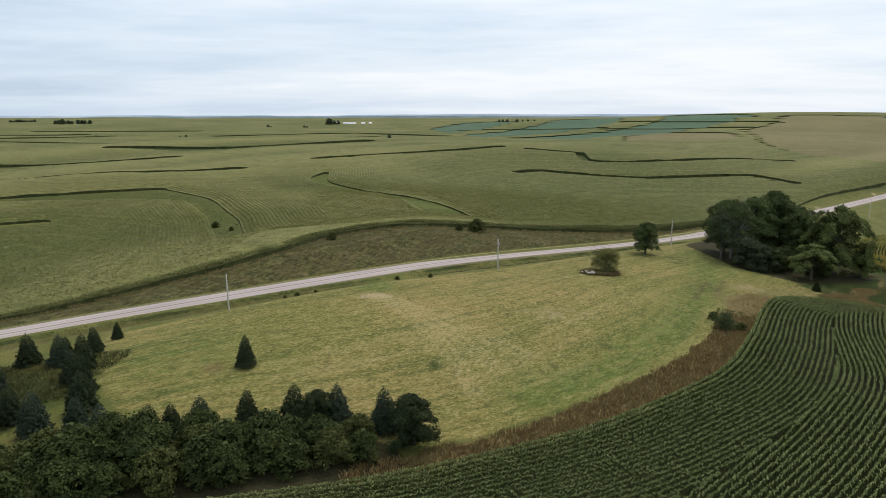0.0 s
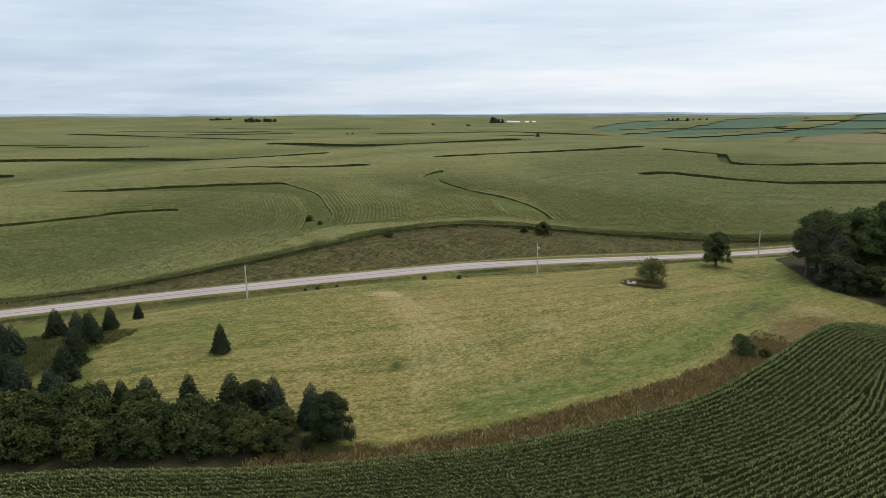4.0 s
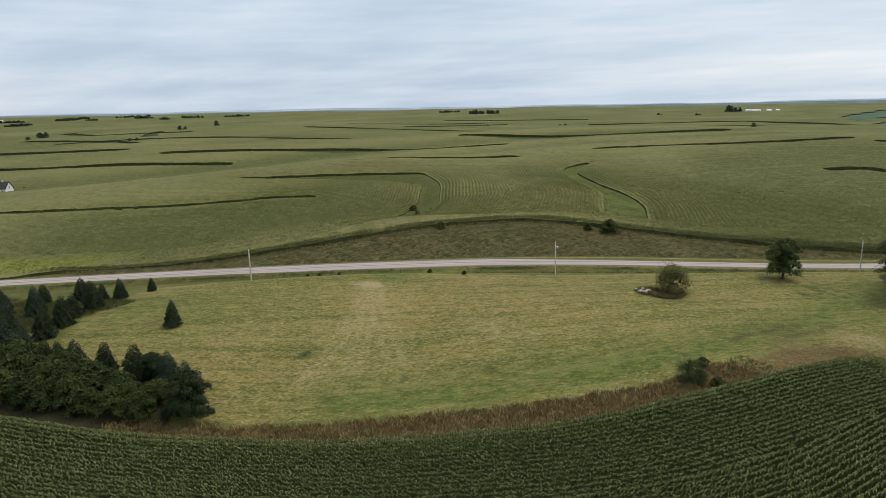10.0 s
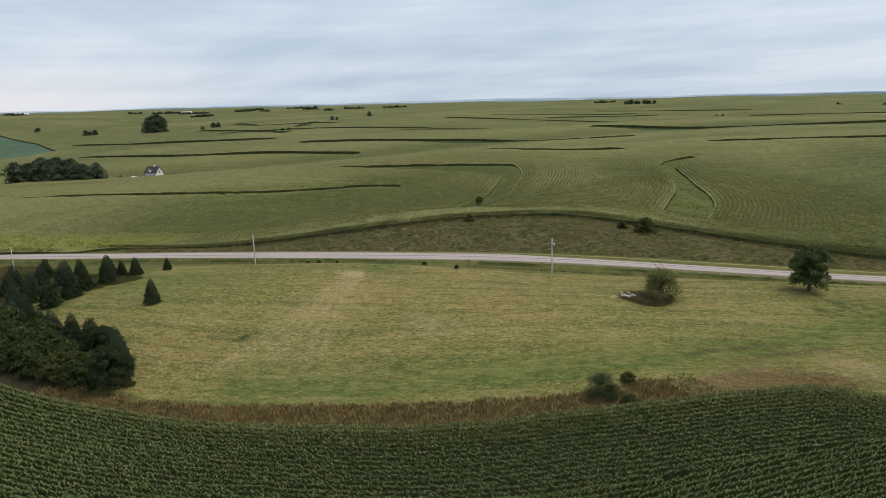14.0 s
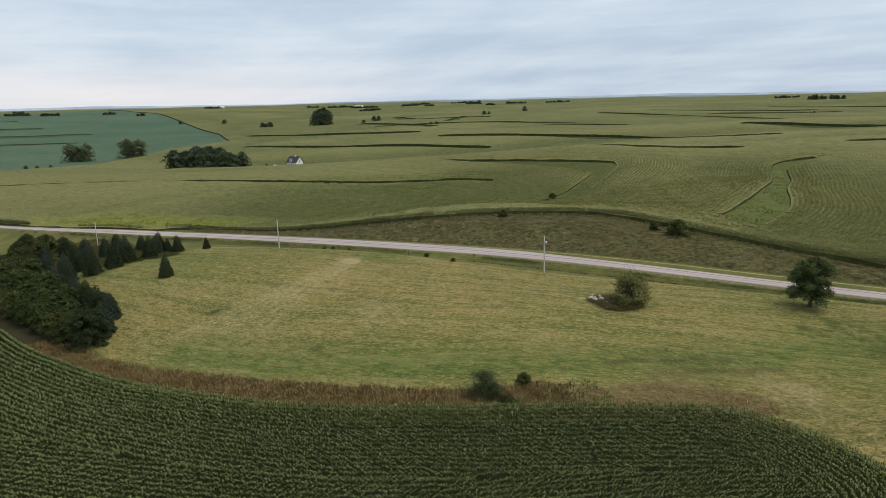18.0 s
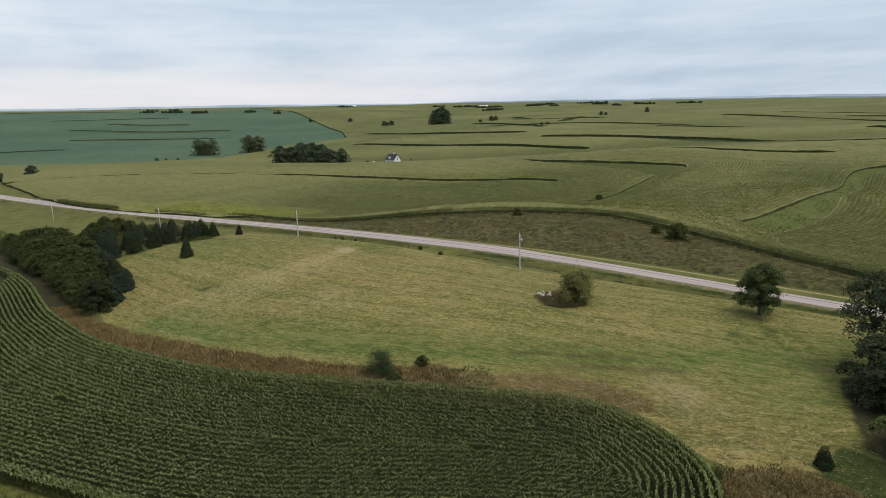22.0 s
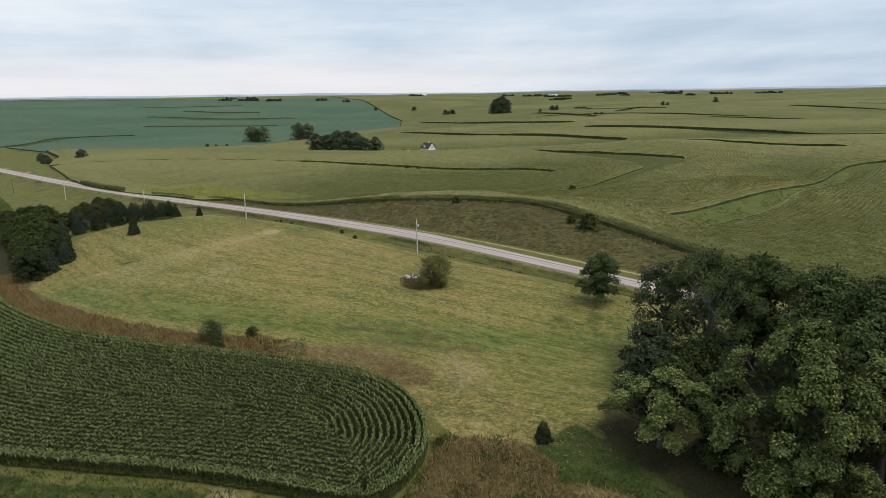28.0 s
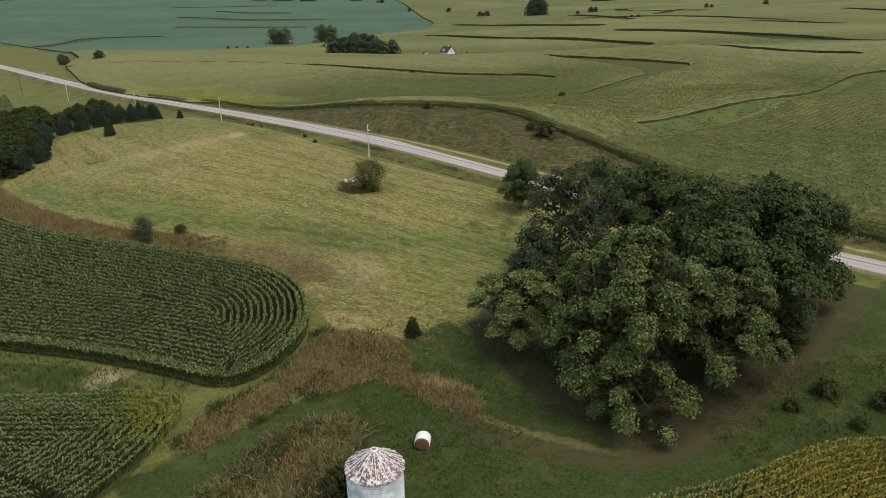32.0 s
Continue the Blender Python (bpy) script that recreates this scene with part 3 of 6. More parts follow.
YARD = np.array([(96, 192), (99, 185), (108, 181), (110, 176), (113, 169), (119, 161.5), (126, 154.5), (133, 151), (150, 165), (150, 215), (118, 202), (104, 196)], float)


GAP_EDGE = curve([(128, 151.5), (124, 154), (118, 156.5), (111.5, 158), (108, 153), (106.5, 146), (104, 135), (98, 122), (94, 112)], 1.0)[::-1]
EAST_EDGE = curve([(139, 196), (136.5, 203), (135, 214), (133, 221), (132, 228), (134, 236), (140, 246), (152, 262), (172, 274)], 1.0)


def wet_spot(x, y):
    """How weedy the low corner of the far corn is."""
    u, v = (x + 152) * 0.72 + (y - 122) * 0.69, (y - 122) * 0.72 - (x + 152) * 0.69
    return np.exp(-((u / 38) ** 4) - (v / 22) ** 4)


def soft_area(x, y, ring, width=1.5):
    return 1 - smooth(-width, width, ring_distance(x, y, ring))


def build_ground():
    xs = graded(-75, 140, 0.9, (-4700, 4700), 1.075)
    ys = graded(84, 240, 0.9, (-4700, 4700), 1.075)
    X, Y = np.meshgrid(xs, ys)
    x, y = X.ravel(), Y.ravel()
    z = ground_z(x, y)
    near = np.hypot(x, y - 150) < 420
    d = road_off(x, y)
    zone_a, zone_b = np.zeros((len(x), 4)), np.zeros((len(x), 4))
    nx, ny, nd = x[near], y[near], d[near]
    mown = (1 - smooth(1.0, 4.5, ring_distance(nx, ny, MOWN))) * smooth(-6.8, -8.6, nd)
    fields = inside(nx, ny, FAR_FIELDS)
    bank = smooth(8.0, 10.0, nd) * (~fields) * smooth(-130, -90, nx) * smooth(150, 90, nx)
    strip = 1 - smooth(-2.2, 0.0, ring_distance(nx, ny, WEED_STRIP))
    lane = line_distance(nx, ny, curve([(124, 155.3), (118, 164.6), (113.6, 170.6), (110.7, 177.3), (111.2, 183), (117.6, 186.2), (124.7, 191.4), (130.4, 197.2)], 3.0))
    end = np.maximum.reduce([0.95 * soft_area(nx, ny, r, 1.0) for r in (WEED_BAND, WEED_TAIL, BIN_WEEDS)])
    lane_edge = 0.62 * np.exp(-((line_distance(nx, ny, curve([(117, 190), (121, 195), (123.5, 198.5), (127.5, 205)], 3.0)) / 1.2) ** 2))
    brown_patch = 0.85 * smooth(9.5, 4.5, ring_distance(nx, ny, NEAR_CORN)) * smooth(54, 59, nx) * smooth(84, 76, nx) * (ny > 146) + 0.3 * np.exp(-((nx - 73) ** 2 / 120 + (ny - 173) ** 2 / 40)) + 0.42 * np.exp(-((nx - 66) ** 2 / 60 + (ny - 166) ** 2 / 40)) 
    weeds = np.maximum.reduce([strip, end, lane_edge, brown_patch, 0.6 * np.exp(-((nx + 39) ** 2 + (ny - 110) ** 2) / 14)])
    planted = (NEAR_CORN, CORN_EDGE[::3], 70.0), (GAP_CORN, GAP_EDGE[::3], 26.0), (EAST_CORN, EAST_EDGE[::3], 26.0)
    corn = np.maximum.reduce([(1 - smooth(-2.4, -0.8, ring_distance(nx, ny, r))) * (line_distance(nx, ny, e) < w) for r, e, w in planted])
    corn = corn * (ny > 67 + 1.05 * np.maximum(0, nx - 45) - 200 * (nx > 90))
    green_lane = line_distance(nx, ny, curve([(78, 222), (70, 188), (57, 160), (43, 136), (29, 118), (14, 108)], 4.0))
    lush = np.maximum.reduce([
        0.9 * np.exp(-((lane / 2.6) ** 2)), 0.85 * soft_area(nx, ny, YARD, 1.5),
        0.75 * np.exp(-((nx - 127) ** 2 / 60 + (ny - 162) ** 2 / 70)),
        0.8 * np.exp(-((nx - 122) ** 2 / 200 + (ny - 184) ** 2 / 110)),
        0.45 * np.exp(-((nx - 68) ** 2 / 160 + (ny - 205) ** 2 / 260)),
        0.52 * np.exp(-((nx + 2.8) ** 2 / 9 + (ny - 116) ** 2 / 14)), 0.5 * np.exp(-((nx - 28.6) ** 2 / 16 + (ny - 125.7) ** 2 / 7)), 0.46 * np.exp(-((nx - 18) ** 2 / 14 + (ny - 117.5) ** 2 / 7)), 0.45 * np.exp(-((nx - 6.1) ** 2 + (ny - 127.2) ** 2) / 3),
        0.75 * smooth(3, 0, np.abs(ring_distance(nx, ny, NEAR_CORN) - 3)) * smooth(95, 88, nx) * smooth(150, 142, ny) * (ny < 150) * (nx > 60),
        0.85 * np.maximum(smooth(98, 106, nx - 0.3 * (ny - 190)), smooth(93, 100, nx) * smooth(214, 222, ny)) * smooth(178, 186, ny) * smooth(300, 285, ny) * smooth(150, 140, nx) * (nd < -6),
        0.6 * soft_area(nx, ny, np.array([(86, 112), (92, 128), (97, 142), (104, 152), (108, 150), (105, 136), (98, 122), (95, 105)], float), 1.0),
        0.85 * np.exp(-((nd + 6.0) / 1.3) ** 2) * (0.75 + 0.5 * wobble(nx, ny, 9.0)),
    ])
    straw = np.maximum.reduce([0.9 * np.exp(-((nx + 16.5) ** 2 / 26 + (ny - 150) ** 2 / 9)), 0.72 * np.exp(-((nd - 6.3) / 1.8) ** 2), 0.5 * np.exp(-((nx - 34) ** 2 + (ny - 178) ** 2) / 10),
                               0.62 * np.exp(-((nx - 101) ** 2 / 20 + (ny - 146) ** 2 / 30)), 0.5 * np.exp(-((nx - 79) ** 2 / 130 + (ny - 181) ** 2 / 70)), 0.46 * np.exp(-((nx - 88) ** 2 / 14 + (ny - 195) ** 2 / 8)), 0.42 * np.exp(-((nx - 92) ** 2 / 40 + (ny - 179) ** 2 / 40)), 0.46 * np.exp(-((nx - 22) ** 2 / 300 + (ny - 140) ** 2 / 120))])
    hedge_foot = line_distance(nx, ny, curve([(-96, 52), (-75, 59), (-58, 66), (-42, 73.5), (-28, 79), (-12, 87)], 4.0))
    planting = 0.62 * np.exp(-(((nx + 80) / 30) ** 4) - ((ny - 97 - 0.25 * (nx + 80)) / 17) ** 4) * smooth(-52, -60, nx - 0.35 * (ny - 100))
    # bare soil at the hedge foot, painted tree shade across the grove floor
    shaded_litter = np.maximum(soft_area(nx, ny, GROVE, 3), smooth(8, 4.5, hedge_foot))
    lush = np.maximum(lush, planting)
    track = np.exp(-(line_distance(nx, ny, curve([(113, 188), (118.8, 190), (123.3, 194.2), (128.1, 202.1), (129.1, 209.8), (124.2, 220.2), (117.5, 231.5), (109.2, 243.4), (100, 255)], 3.0)) / 1.3) ** 2)
    weeds = weeds * (1 - 0.5 * np.exp(-((lane / 1.4) ** 2)))
    lower = line_distance(nx, ny, curve([(-70, 60), (-40, 76), (-14, 87.5), (8.6, 98.3), (28.7, 112.5), (48.7, 133), (55.5, 146), (66, 160), (76, 171), (87, 183), (97, 198), (104, 218)], 4.0))
    upper = np.maximum(-nd - 9.0, 0.5)
    swath = 0.62 * lower / (lower + upper)
    ditch = np.exp(-((nd + 8.3) / 1.9) ** 2) * smooth(-17, -23, nx) + np.exp(-((nd + 8.6) / 1.5) ** 2) * smooth(-11, -5, nx)
    ditch = ditch * (nx < 70) * (0.7 + 0.3 * wobble(nx, ny, 5.0))
    wheel = [curve([(-16, 150), (-11, 142), (-5, 131), (1, 118), (4, 108)], 3.0), curve([(-13, 148), (-7, 139), (1, 127), (7, 117)], 3.0), curve([(-11, 146), (-3, 136.5), (6, 127.5), (13, 121)], 3.0)]
    tracks = np.maximum.reduce([np.exp(-((np.abs(line_distance(nx, ny, w) - 1.0) / 0.6) ** 2)) for w in wheel]) * 0.6
    fan_out = 0.6 * np.exp(-((nx + 6 - 0.62 * (145 - ny)) / (5 + 0.2 * (150 - ny))) ** 2) * smooth(150, 143, ny) * smooth(104, 116, ny) * (ny < 151)
    zone_a[near] = np.stack([mown, bank, np.clip(weeds, 0, 1) * (1 - 0.8 * shaded_litter), corn], -1)
    zone_b[near] = np.stack([lush, straw, shaded_litter, swath], -1)
    zone_c = np.zeros((len(x), 4))
    zone_c[:, 1] = smooth(250, 420, np.hypot(x, y - 150)) * inside(x, y, FAR_FIELDS)
    zone_c[near, 1] = np.maximum(zone_c[near, 1], 0.15 * inside(nx, ny, GULLY) + 0.55 * inside(nx, ny, LOOP))
    ruts = np.minimum(line_distance(nx, ny, curve([(58, 163), (62, 171), (67, 180)], 2.0)), line_distance(nx, ny, curve([(65, 169), (69, 177), (73.5, 185)], 2.0)))
    zone_c[near, 2] = np.maximum.reduce([0.8 * np.exp(-((ruts / 0.6) ** 2)), 0.95 * track, 0.85 * np.clip(ditch, 0, 1)])
    zone_c[near, 3] = np.clip(np.maximum(tracks, 0.2 * np.clip(fan_out, 0, 1)), 0, 1)
    zone_c[near, 0] = np.maximum(0.9 * np.exp(-((green_lane / 6.5) ** 2)), 0.7 * np.exp(-((nx + 46) ** 2 / 300 + (ny - 113) ** 2 / 200)))
    zone_c[near, 0] = np.maximum.reduce([zone_c[near, 0], 0.9 * np.exp(-((nx - 78) ** 2 / 220 + (ny - 202) ** 2 / 260)), 0.55 * inside(nx, ny, GULLY), np.exp(-(((nx + 17.5) ** 2 / 24 + (ny - 159.5) ** 2 / 30) ** 2))])
    me = mesh_of("ground", np.stack([x, y, z], -1), grid_quads(len(xs), len(ys)), MEADOW, True, {"zone_a": zone_a, "zone_b": zone_b, "zone_c": zone_c})
    tagged(new("ground", me), "rolling farmland with mown hay meadow, grassy banks and bare soil", "ground", kind="structure")


build_ground()


# ---- road ----
def ribbon(name, offsets, lift, material, x0, x1, step, marks=None):
    """A strip along the road, through the given distances from its middle line."""
    xs = np.arange(x0, x1, step)
    slope = road_slope(xs)
    nx, ny = -slope / np.sqrt(1 + slope**2), 1 / np.sqrt(1 + slope**2)
    verts, tags = [], []
    for o, up, mark in zip(offsets, lift, marks or [0] * len(offsets)):
        px, py = xs + nx * o, road_y(xs) + ny * o
        verts.append(np.stack([px, py, road_z(xs) + up], -1))
        tags.append(np.tile([mark, 0, 0, 1], (len(xs), 1)))
    return mesh_of(name, np.vstack(verts), grid_quads(len(xs), len(offsets)), material, True, {"row": np.vstack(tags)})


LANES = [-3.7, -3.65, -2.6, -2.2, -1.3, -0.9, -0.42, -0.22, 0.22, 0.42, 0.9, 1.3, 2.2, 2.6, 3.65, 3.7]
WEAR = [0.5, 0.3, 0.0, 0.28, 0.28, 0.0, 0.1, 1.0, 1.0, 0.1, 0.0, 0.28, 0.28, 0.0, 0.3, 0.5]
slab = new("road", ribbon("road", LANES, [-0.2] + [0.1 - 0.015 * abs(o) for o in LANES[1:-1]] + [-0.2], CONCRETE, -425, 330, 2.0, WEAR))
tagged(slab, "pale pinkish concrete two-lane country road with a dark centre joint", "road", kind="structure")
for side, name in ((-1, "gravel_shoulder"), (1, "gravel_shoulder")):
    offs = [side * v for v in ((3.72, 4.0, 4.4, 5.4) if side < 0 else (3.72, 4.2, 4.9, 6.0))]
    tagged(new(name, ribbon(name, sorted(offs), [0.04, 0.03, 0.0, -0.55][:: 1 if side > 0 else -1], GRAVEL, -425, 330, 2.0)), "pale gravel road shoulder", "shoulder", kind="structure")


# ---- far fields: a canopy of crops over the ground, cut by grassed terraces ----
def build_far_fields():
    xs = graded(-335, 130, 3.0, (-4600, 4600), 1.055)
    ys = graded(120, 545, 2.6, (-2600, 4600), 1.055)
    X, Y = np.meshgrid(xs, ys)
    cells = np.stack([X.ravel(), Y.ravel()], -1)[grid_quads(len(xs), len(ys))]
    lines = [curve(t, 12.0) for t in TERRACES]

    def gap(px, py):
        """Metres from the nearest edge of the crop, negative where there is none."""
        s = -ring_distance(px, py, FAR_FIELDS)
        s = np.minimum(s, ring_distance(px, py, LOOP))
        s = np.minimum(s, ring_distance(px, py, GULLY))
        s = np.minimum(s, np.abs(ring_distance(px, py, BEANS_WEST)) - 0.8)
        for line, w in zip(lines, TERRACE_WIDTH):
            box = (px > line[:, 0].min() - 60) & (px < line[:, 0].max() + 60) & (py > line[:, 1].min() - 60) & (py < line[:, 1].max() + 60)
            along = np.full(px.shape, 1e9)
            along[box] = line_distance(px[box], py[box], line) - w / 2 * (0.78 + 0.1 * np.sin(px[box] / 23) + 0.34 * wobble(px[box], py[box], max(9.0, 1.6 * w)))
            s = np.minimum(s, along)
        return s

    # smaller cells along the edges of the crop
    for _ in range(4):
        mid = cells.mean(1)
        size = np.abs(cells[:, 2] - cells[:, 0]).max(1)
        far_off = np.hypot(mid[:, 0] - 60, mid[:, 1] - 60)
        split_up = (size > np.maximum(1.7, far_off / 150)) & (far_off < 2100) & (np.abs(gap(mid[:, 0], mid[:, 1])) < 0.9 * size)
        big = cells[split_up]
        a, b, c, d = (big[:, i] for i in range(4))
        ab, bc, cd, da, m = (a + b) / 2, (b + c) / 2, (c + d) / 2, (d + a) / 2, (a + c) / 2
        cells = np.concatenate([cells[~split_up]] + [np.stack(q, 1) for q in ((a, ab, m, da), (ab, b, bc, m), (m, bc, c, cd), (da, m, cd, d))])
    size = np.abs(cells[:, 2] - cells[:, 0]).max(1)
    corners, index = np.unique(np.round(cells.reshape(-1, 2), 3), axis=0, return_inverse=True)
    quads = index.reshape(-1, 4)
    cell = np.full(len(corners), 1e9)
    np.minimum.at(cell, quads.ravel(), np.repeat(size, 4))
    x, y = corners[:, 0].copy(), corners[:, 1].copy()
    s = gap(x, y)
    close = np.abs(s) < 0.5 * cell
    e = 0.4
    gx, gy = (gap(x[close] + e, y[close]) - s[close]) / e, (gap(x[close], y[close] + e) - s[close]) / e
    size = np.maximum(np.hypot(gx, gy), 0.3)
    x[close] -= s[close] * gx / size**2
    y[close] -= s[close] * gy / size**2
    mx, my = x[quads].mean(1), y[quads].mean(1)
    keep = gap(mx, my) > 0
    borders = np.sort(np.vstack([quads[keep][:, [i, (i + 1) % 4]] for i in range(4)]), 1)
    pairs, times = np.unique(borders, axis=0, return_counts=True)
    lip = np.unique(pairs[times == 1])
    for _ in range(2):
        s = gap(x[lip], y[lip])
        gx, gy = (gap(x[lip] + e, y[lip]) - s) / e, (gap(x[lip], y[lip] + e) - s) / e
        size = np.maximum(np.hypot(gx, gy), 0.5)
        step = np.where(np.abs(s) < 0.7 * cell[lip], s, 0)
        x[lip] -= step * gx / size**2
        y[lip] -= step * gy / size**2
    rise = 1 - 0.56 * smooth(6, 0, np.maximum(gap(x, y), 0)) * smooth(480, 330, np.hypot(x - 60, y - 60))
    rise = rise - 0.22 * smooth(8, 0, np.abs(ring_distance(x, y, LOOP))) * (x > -140) - 0.14 * smooth(8, 0, np.abs(ring_distance(x, y, GULLY)))
    beans = inside(mx, my, BEANS_WEST) | (inside(mx, my, BEANS_NORTH) & (np.sin((0.75 * mx - 0.5 * my) / 34 + 0.8 * np.sin(my / 130)) > -0.45))
    ripe = inside(mx, my, RIPE_A) | inside(mx, my, RIPE_B)
    g = ground_z(x, y)
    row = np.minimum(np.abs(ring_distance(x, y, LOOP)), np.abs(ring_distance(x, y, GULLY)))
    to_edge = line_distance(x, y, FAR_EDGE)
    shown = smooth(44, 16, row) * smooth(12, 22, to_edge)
    around = sum(ground_z(x + u, y + v) for u, v in ((70, 0), (-70, 0), (0, 70), (0, -70), (45, 45), (-45, -45), (45, -45), (-45, 45))) / 8
    dry = np.clip(0.5 + (g - around) / 3.5 - 0.66 * smooth(-40, 40, x) * smooth(800, 350, y) + 0.32 * smooth(-30, -100, x) * smooth(900, 500, np.hypot(x, y)), 0, 1)
    yellow = wet_spot(x, y)
    for name, pick, height, material, label in (
        ("corn_field", keep & ~beans & ~ripe, 2.3, CORN_FAR, "wide rolling field of tall green corn in contour rows"),
        ("soybean_field", keep & beans, 0.9, BEANS, "blue-green soybean field on distant slopes"),
        ("ripening_field", keep & ripe & ~beans, 1.0, RIPE, "tan ripening crop on a distant hillside"),
    ):
        f = quads[pick]
        used, back = np.unique(f, return_inverse=True)
        f = back.reshape(-1, 4)
        bump = 0.25 * wobble(x[used], y[used], 7.0) + 0.12 * wobble(x[used], y[used], 2.9, 2.0)
        top = np.stack([x[used], y[used], g[used] + height * rise[used] + bump * height / 2.3 * smooth(1400, 500, np.hypot(x[used], y[used])) - 1.7 * yellow[used] * (height > 2)], -1)
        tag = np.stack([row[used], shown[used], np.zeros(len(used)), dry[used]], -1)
        # sides of the crop along its open edges
        edges = np.vstack([f[:, [0, 1]], f[:, [1, 2]], f[:, [2, 3]], f[:, [3, 0]]])
        key = np.sort(edges, 1)
        _, first, count = np.unique(key, axis=0, return_index=True, return_counts=True)
        rim = edges[first[count == 1]]
        open_edge = gap(x[used], y[used]) < np.maximum(2.0, 0.3 * cell[used])
        rim = rim[open_edge[rim].all(1)]
        n = len(top)
        ends, place = np.unique(rim, return_inverse=True)
        place = place.reshape(-1, 2)
        run = top[rim[:, 1]] - top[rim[:, 0]]
        lean = np.zeros((len(ends), 2))
        side = np.stack([run[:, 1], -run[:, 0]], -1) / (np.hypot(run[:, 0], run[:, 1])[:, None] + 1e-6)
        np.add.at(lean, place[:, 0], side)
        np.add.at(lean, place[:, 1], side)
        lean /= np.linalg.norm(lean, axis=1, keepdims=True) + 1e-6
        foot = top[ends].copy()
        foot[:, :2] += 0.25 * lean
        foot[:, 2] = g[used][ends] - 0.1
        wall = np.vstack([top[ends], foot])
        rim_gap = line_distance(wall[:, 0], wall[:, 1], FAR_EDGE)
        # third value switches on the painted shade of the sides
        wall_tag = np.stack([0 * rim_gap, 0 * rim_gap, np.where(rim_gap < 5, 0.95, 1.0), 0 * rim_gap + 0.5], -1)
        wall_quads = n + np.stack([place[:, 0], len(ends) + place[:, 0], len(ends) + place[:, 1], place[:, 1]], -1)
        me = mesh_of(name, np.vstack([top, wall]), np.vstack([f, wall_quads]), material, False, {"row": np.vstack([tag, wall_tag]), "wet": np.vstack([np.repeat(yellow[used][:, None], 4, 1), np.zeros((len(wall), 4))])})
        me.polygons.foreach_set("use_smooth", np.r_[np.ones(len(f), bool), np.ones(len(wall_quads), bool)])
        tagged(new(name, me), label, "crop field", kind="stuff")


build_far_fields()


# ---- leaves and stems ----


def leaf_quads(centres, outward, length, width, generator, droop=0.25, unruly=0.55):
    """One bent diamond for each place, turned about its outward direction."""
    n = len(centres)
    out_d = outward + generator.normal(0, unruly, (n, 3))
    out_d /= np.linalg.norm(out_d, axis=1, keepdims=True) + 1e-9
    side = np.cross(out_d, generator.normal(0, 1, (n, 3)))
    side /= np.linalg.norm(side, axis=1, keepdims=True) + 1e-9
    along = np.cross(side, out_d)
    ln, wd = (np.asarray(v).reshape(-1, 1) * generator.uniform(0.7, 1.3, (n, 1)) for v in (length, width))
    tip = centres + along * ln / 2 - out_d * ln * droop
    root = centres - along * ln / 2
    v = np.stack([root, centres + side * wd / 2, tip, centres - side * wd / 2], 1).reshape(-1, 3)
    return v, np.arange(4 * n).reshape(-1, 4)


def tube_rings(path, radii, sides=7):
    """A tapered tube along a path: corners and faces."""
    path = np.asarray(path, float)
    verts = []
    for i, (p, r) in enumerate(zip(path, radii)):
        d = path[min(i + 1, len(path) - 1)] - path[max(i - 1, 0)]
        d = d / (np.linalg.norm(d) + 1e-9)
        u = np.cross(d, (0.3, 0.9, 0.1))
        u /= np.linalg.norm(u) + 1e-9
        w = np.cross(d, u)
        a = np.linspace(0, 2 * np.pi, sides, endpoint=False)
        verts.append(p + r * (np.cos(a)[:, None] * u + np.sin(a)[:, None] * w))
    quads = []
    for i in range(len(path) - 1):
        for j in range(sides):
            k = (j + 1) % sides
            quads.append((i * sides + j, i * sides + k, (i + 1) * sides + k, (i + 1) * sides + j))
    return np.vstack(verts), np.array(quads)


def joined(pieces):
    verts, quads, n = [], [], 0
    for v, q in pieces:
        verts.append(v)
        quads.append(q + n)
        n += len(v)
    return np.vstack(verts), np.vstack(quads)


BARK = plain("grey_bark", (0.085, 0.073, 0.06), 0.95, 0.1, vary=0.4, scale=6.0)
DEAD_WOOD = plain("bleached_dead_wood", (0.2, 0.185, 0.165), 0.9, 0.1, vary=0.3, scale=5.0)
MAPLE = leaf_material("silver_maple_leaves", (0.029, 0.04, 0.014), (0.072, 0.095, 0.031), (0.275, 0.31, 0.112), 0.14, 0.85)
DARK_LEAF = leaf_material("dark_broad_leaves", (0.032, 0.046, 0.018), (0.07, 0.095, 0.035), (0.16, 0.195, 0.076), 0.2, 0.75)
# also colours the maples' inner leaves, as painted crown shade
SHRUB_AND_SHADE_LEAF = leaf_material("shrub_and_crown_shade_leaves", (0.024, 0.035, 0.013), (0.05, 0.066, 0.022), (0.125, 0.14, 0.05), 0.2, 0.6)
SPRUCE_LEAF = leaf_material("spruce_needles", (0.02, 0.03, 0.015), (0.042, 0.055, 0.027), (0.088, 0.104, 0.054), 0.12, 0.75)
BLUE_SPRUCE = leaf_material("blue_spruce_needles", (0.026, 0.039, 0.026), (0.052, 0.071, 0.048), (0.105, 0.13, 0.092), 0.12, 0.75)
CEDAR_LEAF = leaf_material("cedar_needles", (0.018, 0.027, 0.012), (0.034, 0.046, 0.02), (0.068, 0.082, 0.036), 0.12, 0.7)
# the haze of distance is mixed into the next two leaf colours
HAZED_LEAF = leaf_material("haze_tinted_tree_leaves", (0.058, 0.078, 0.05), (0.095, 0.12, 0.076), (0.15, 0.178, 0.11), 0.35, 0.5)
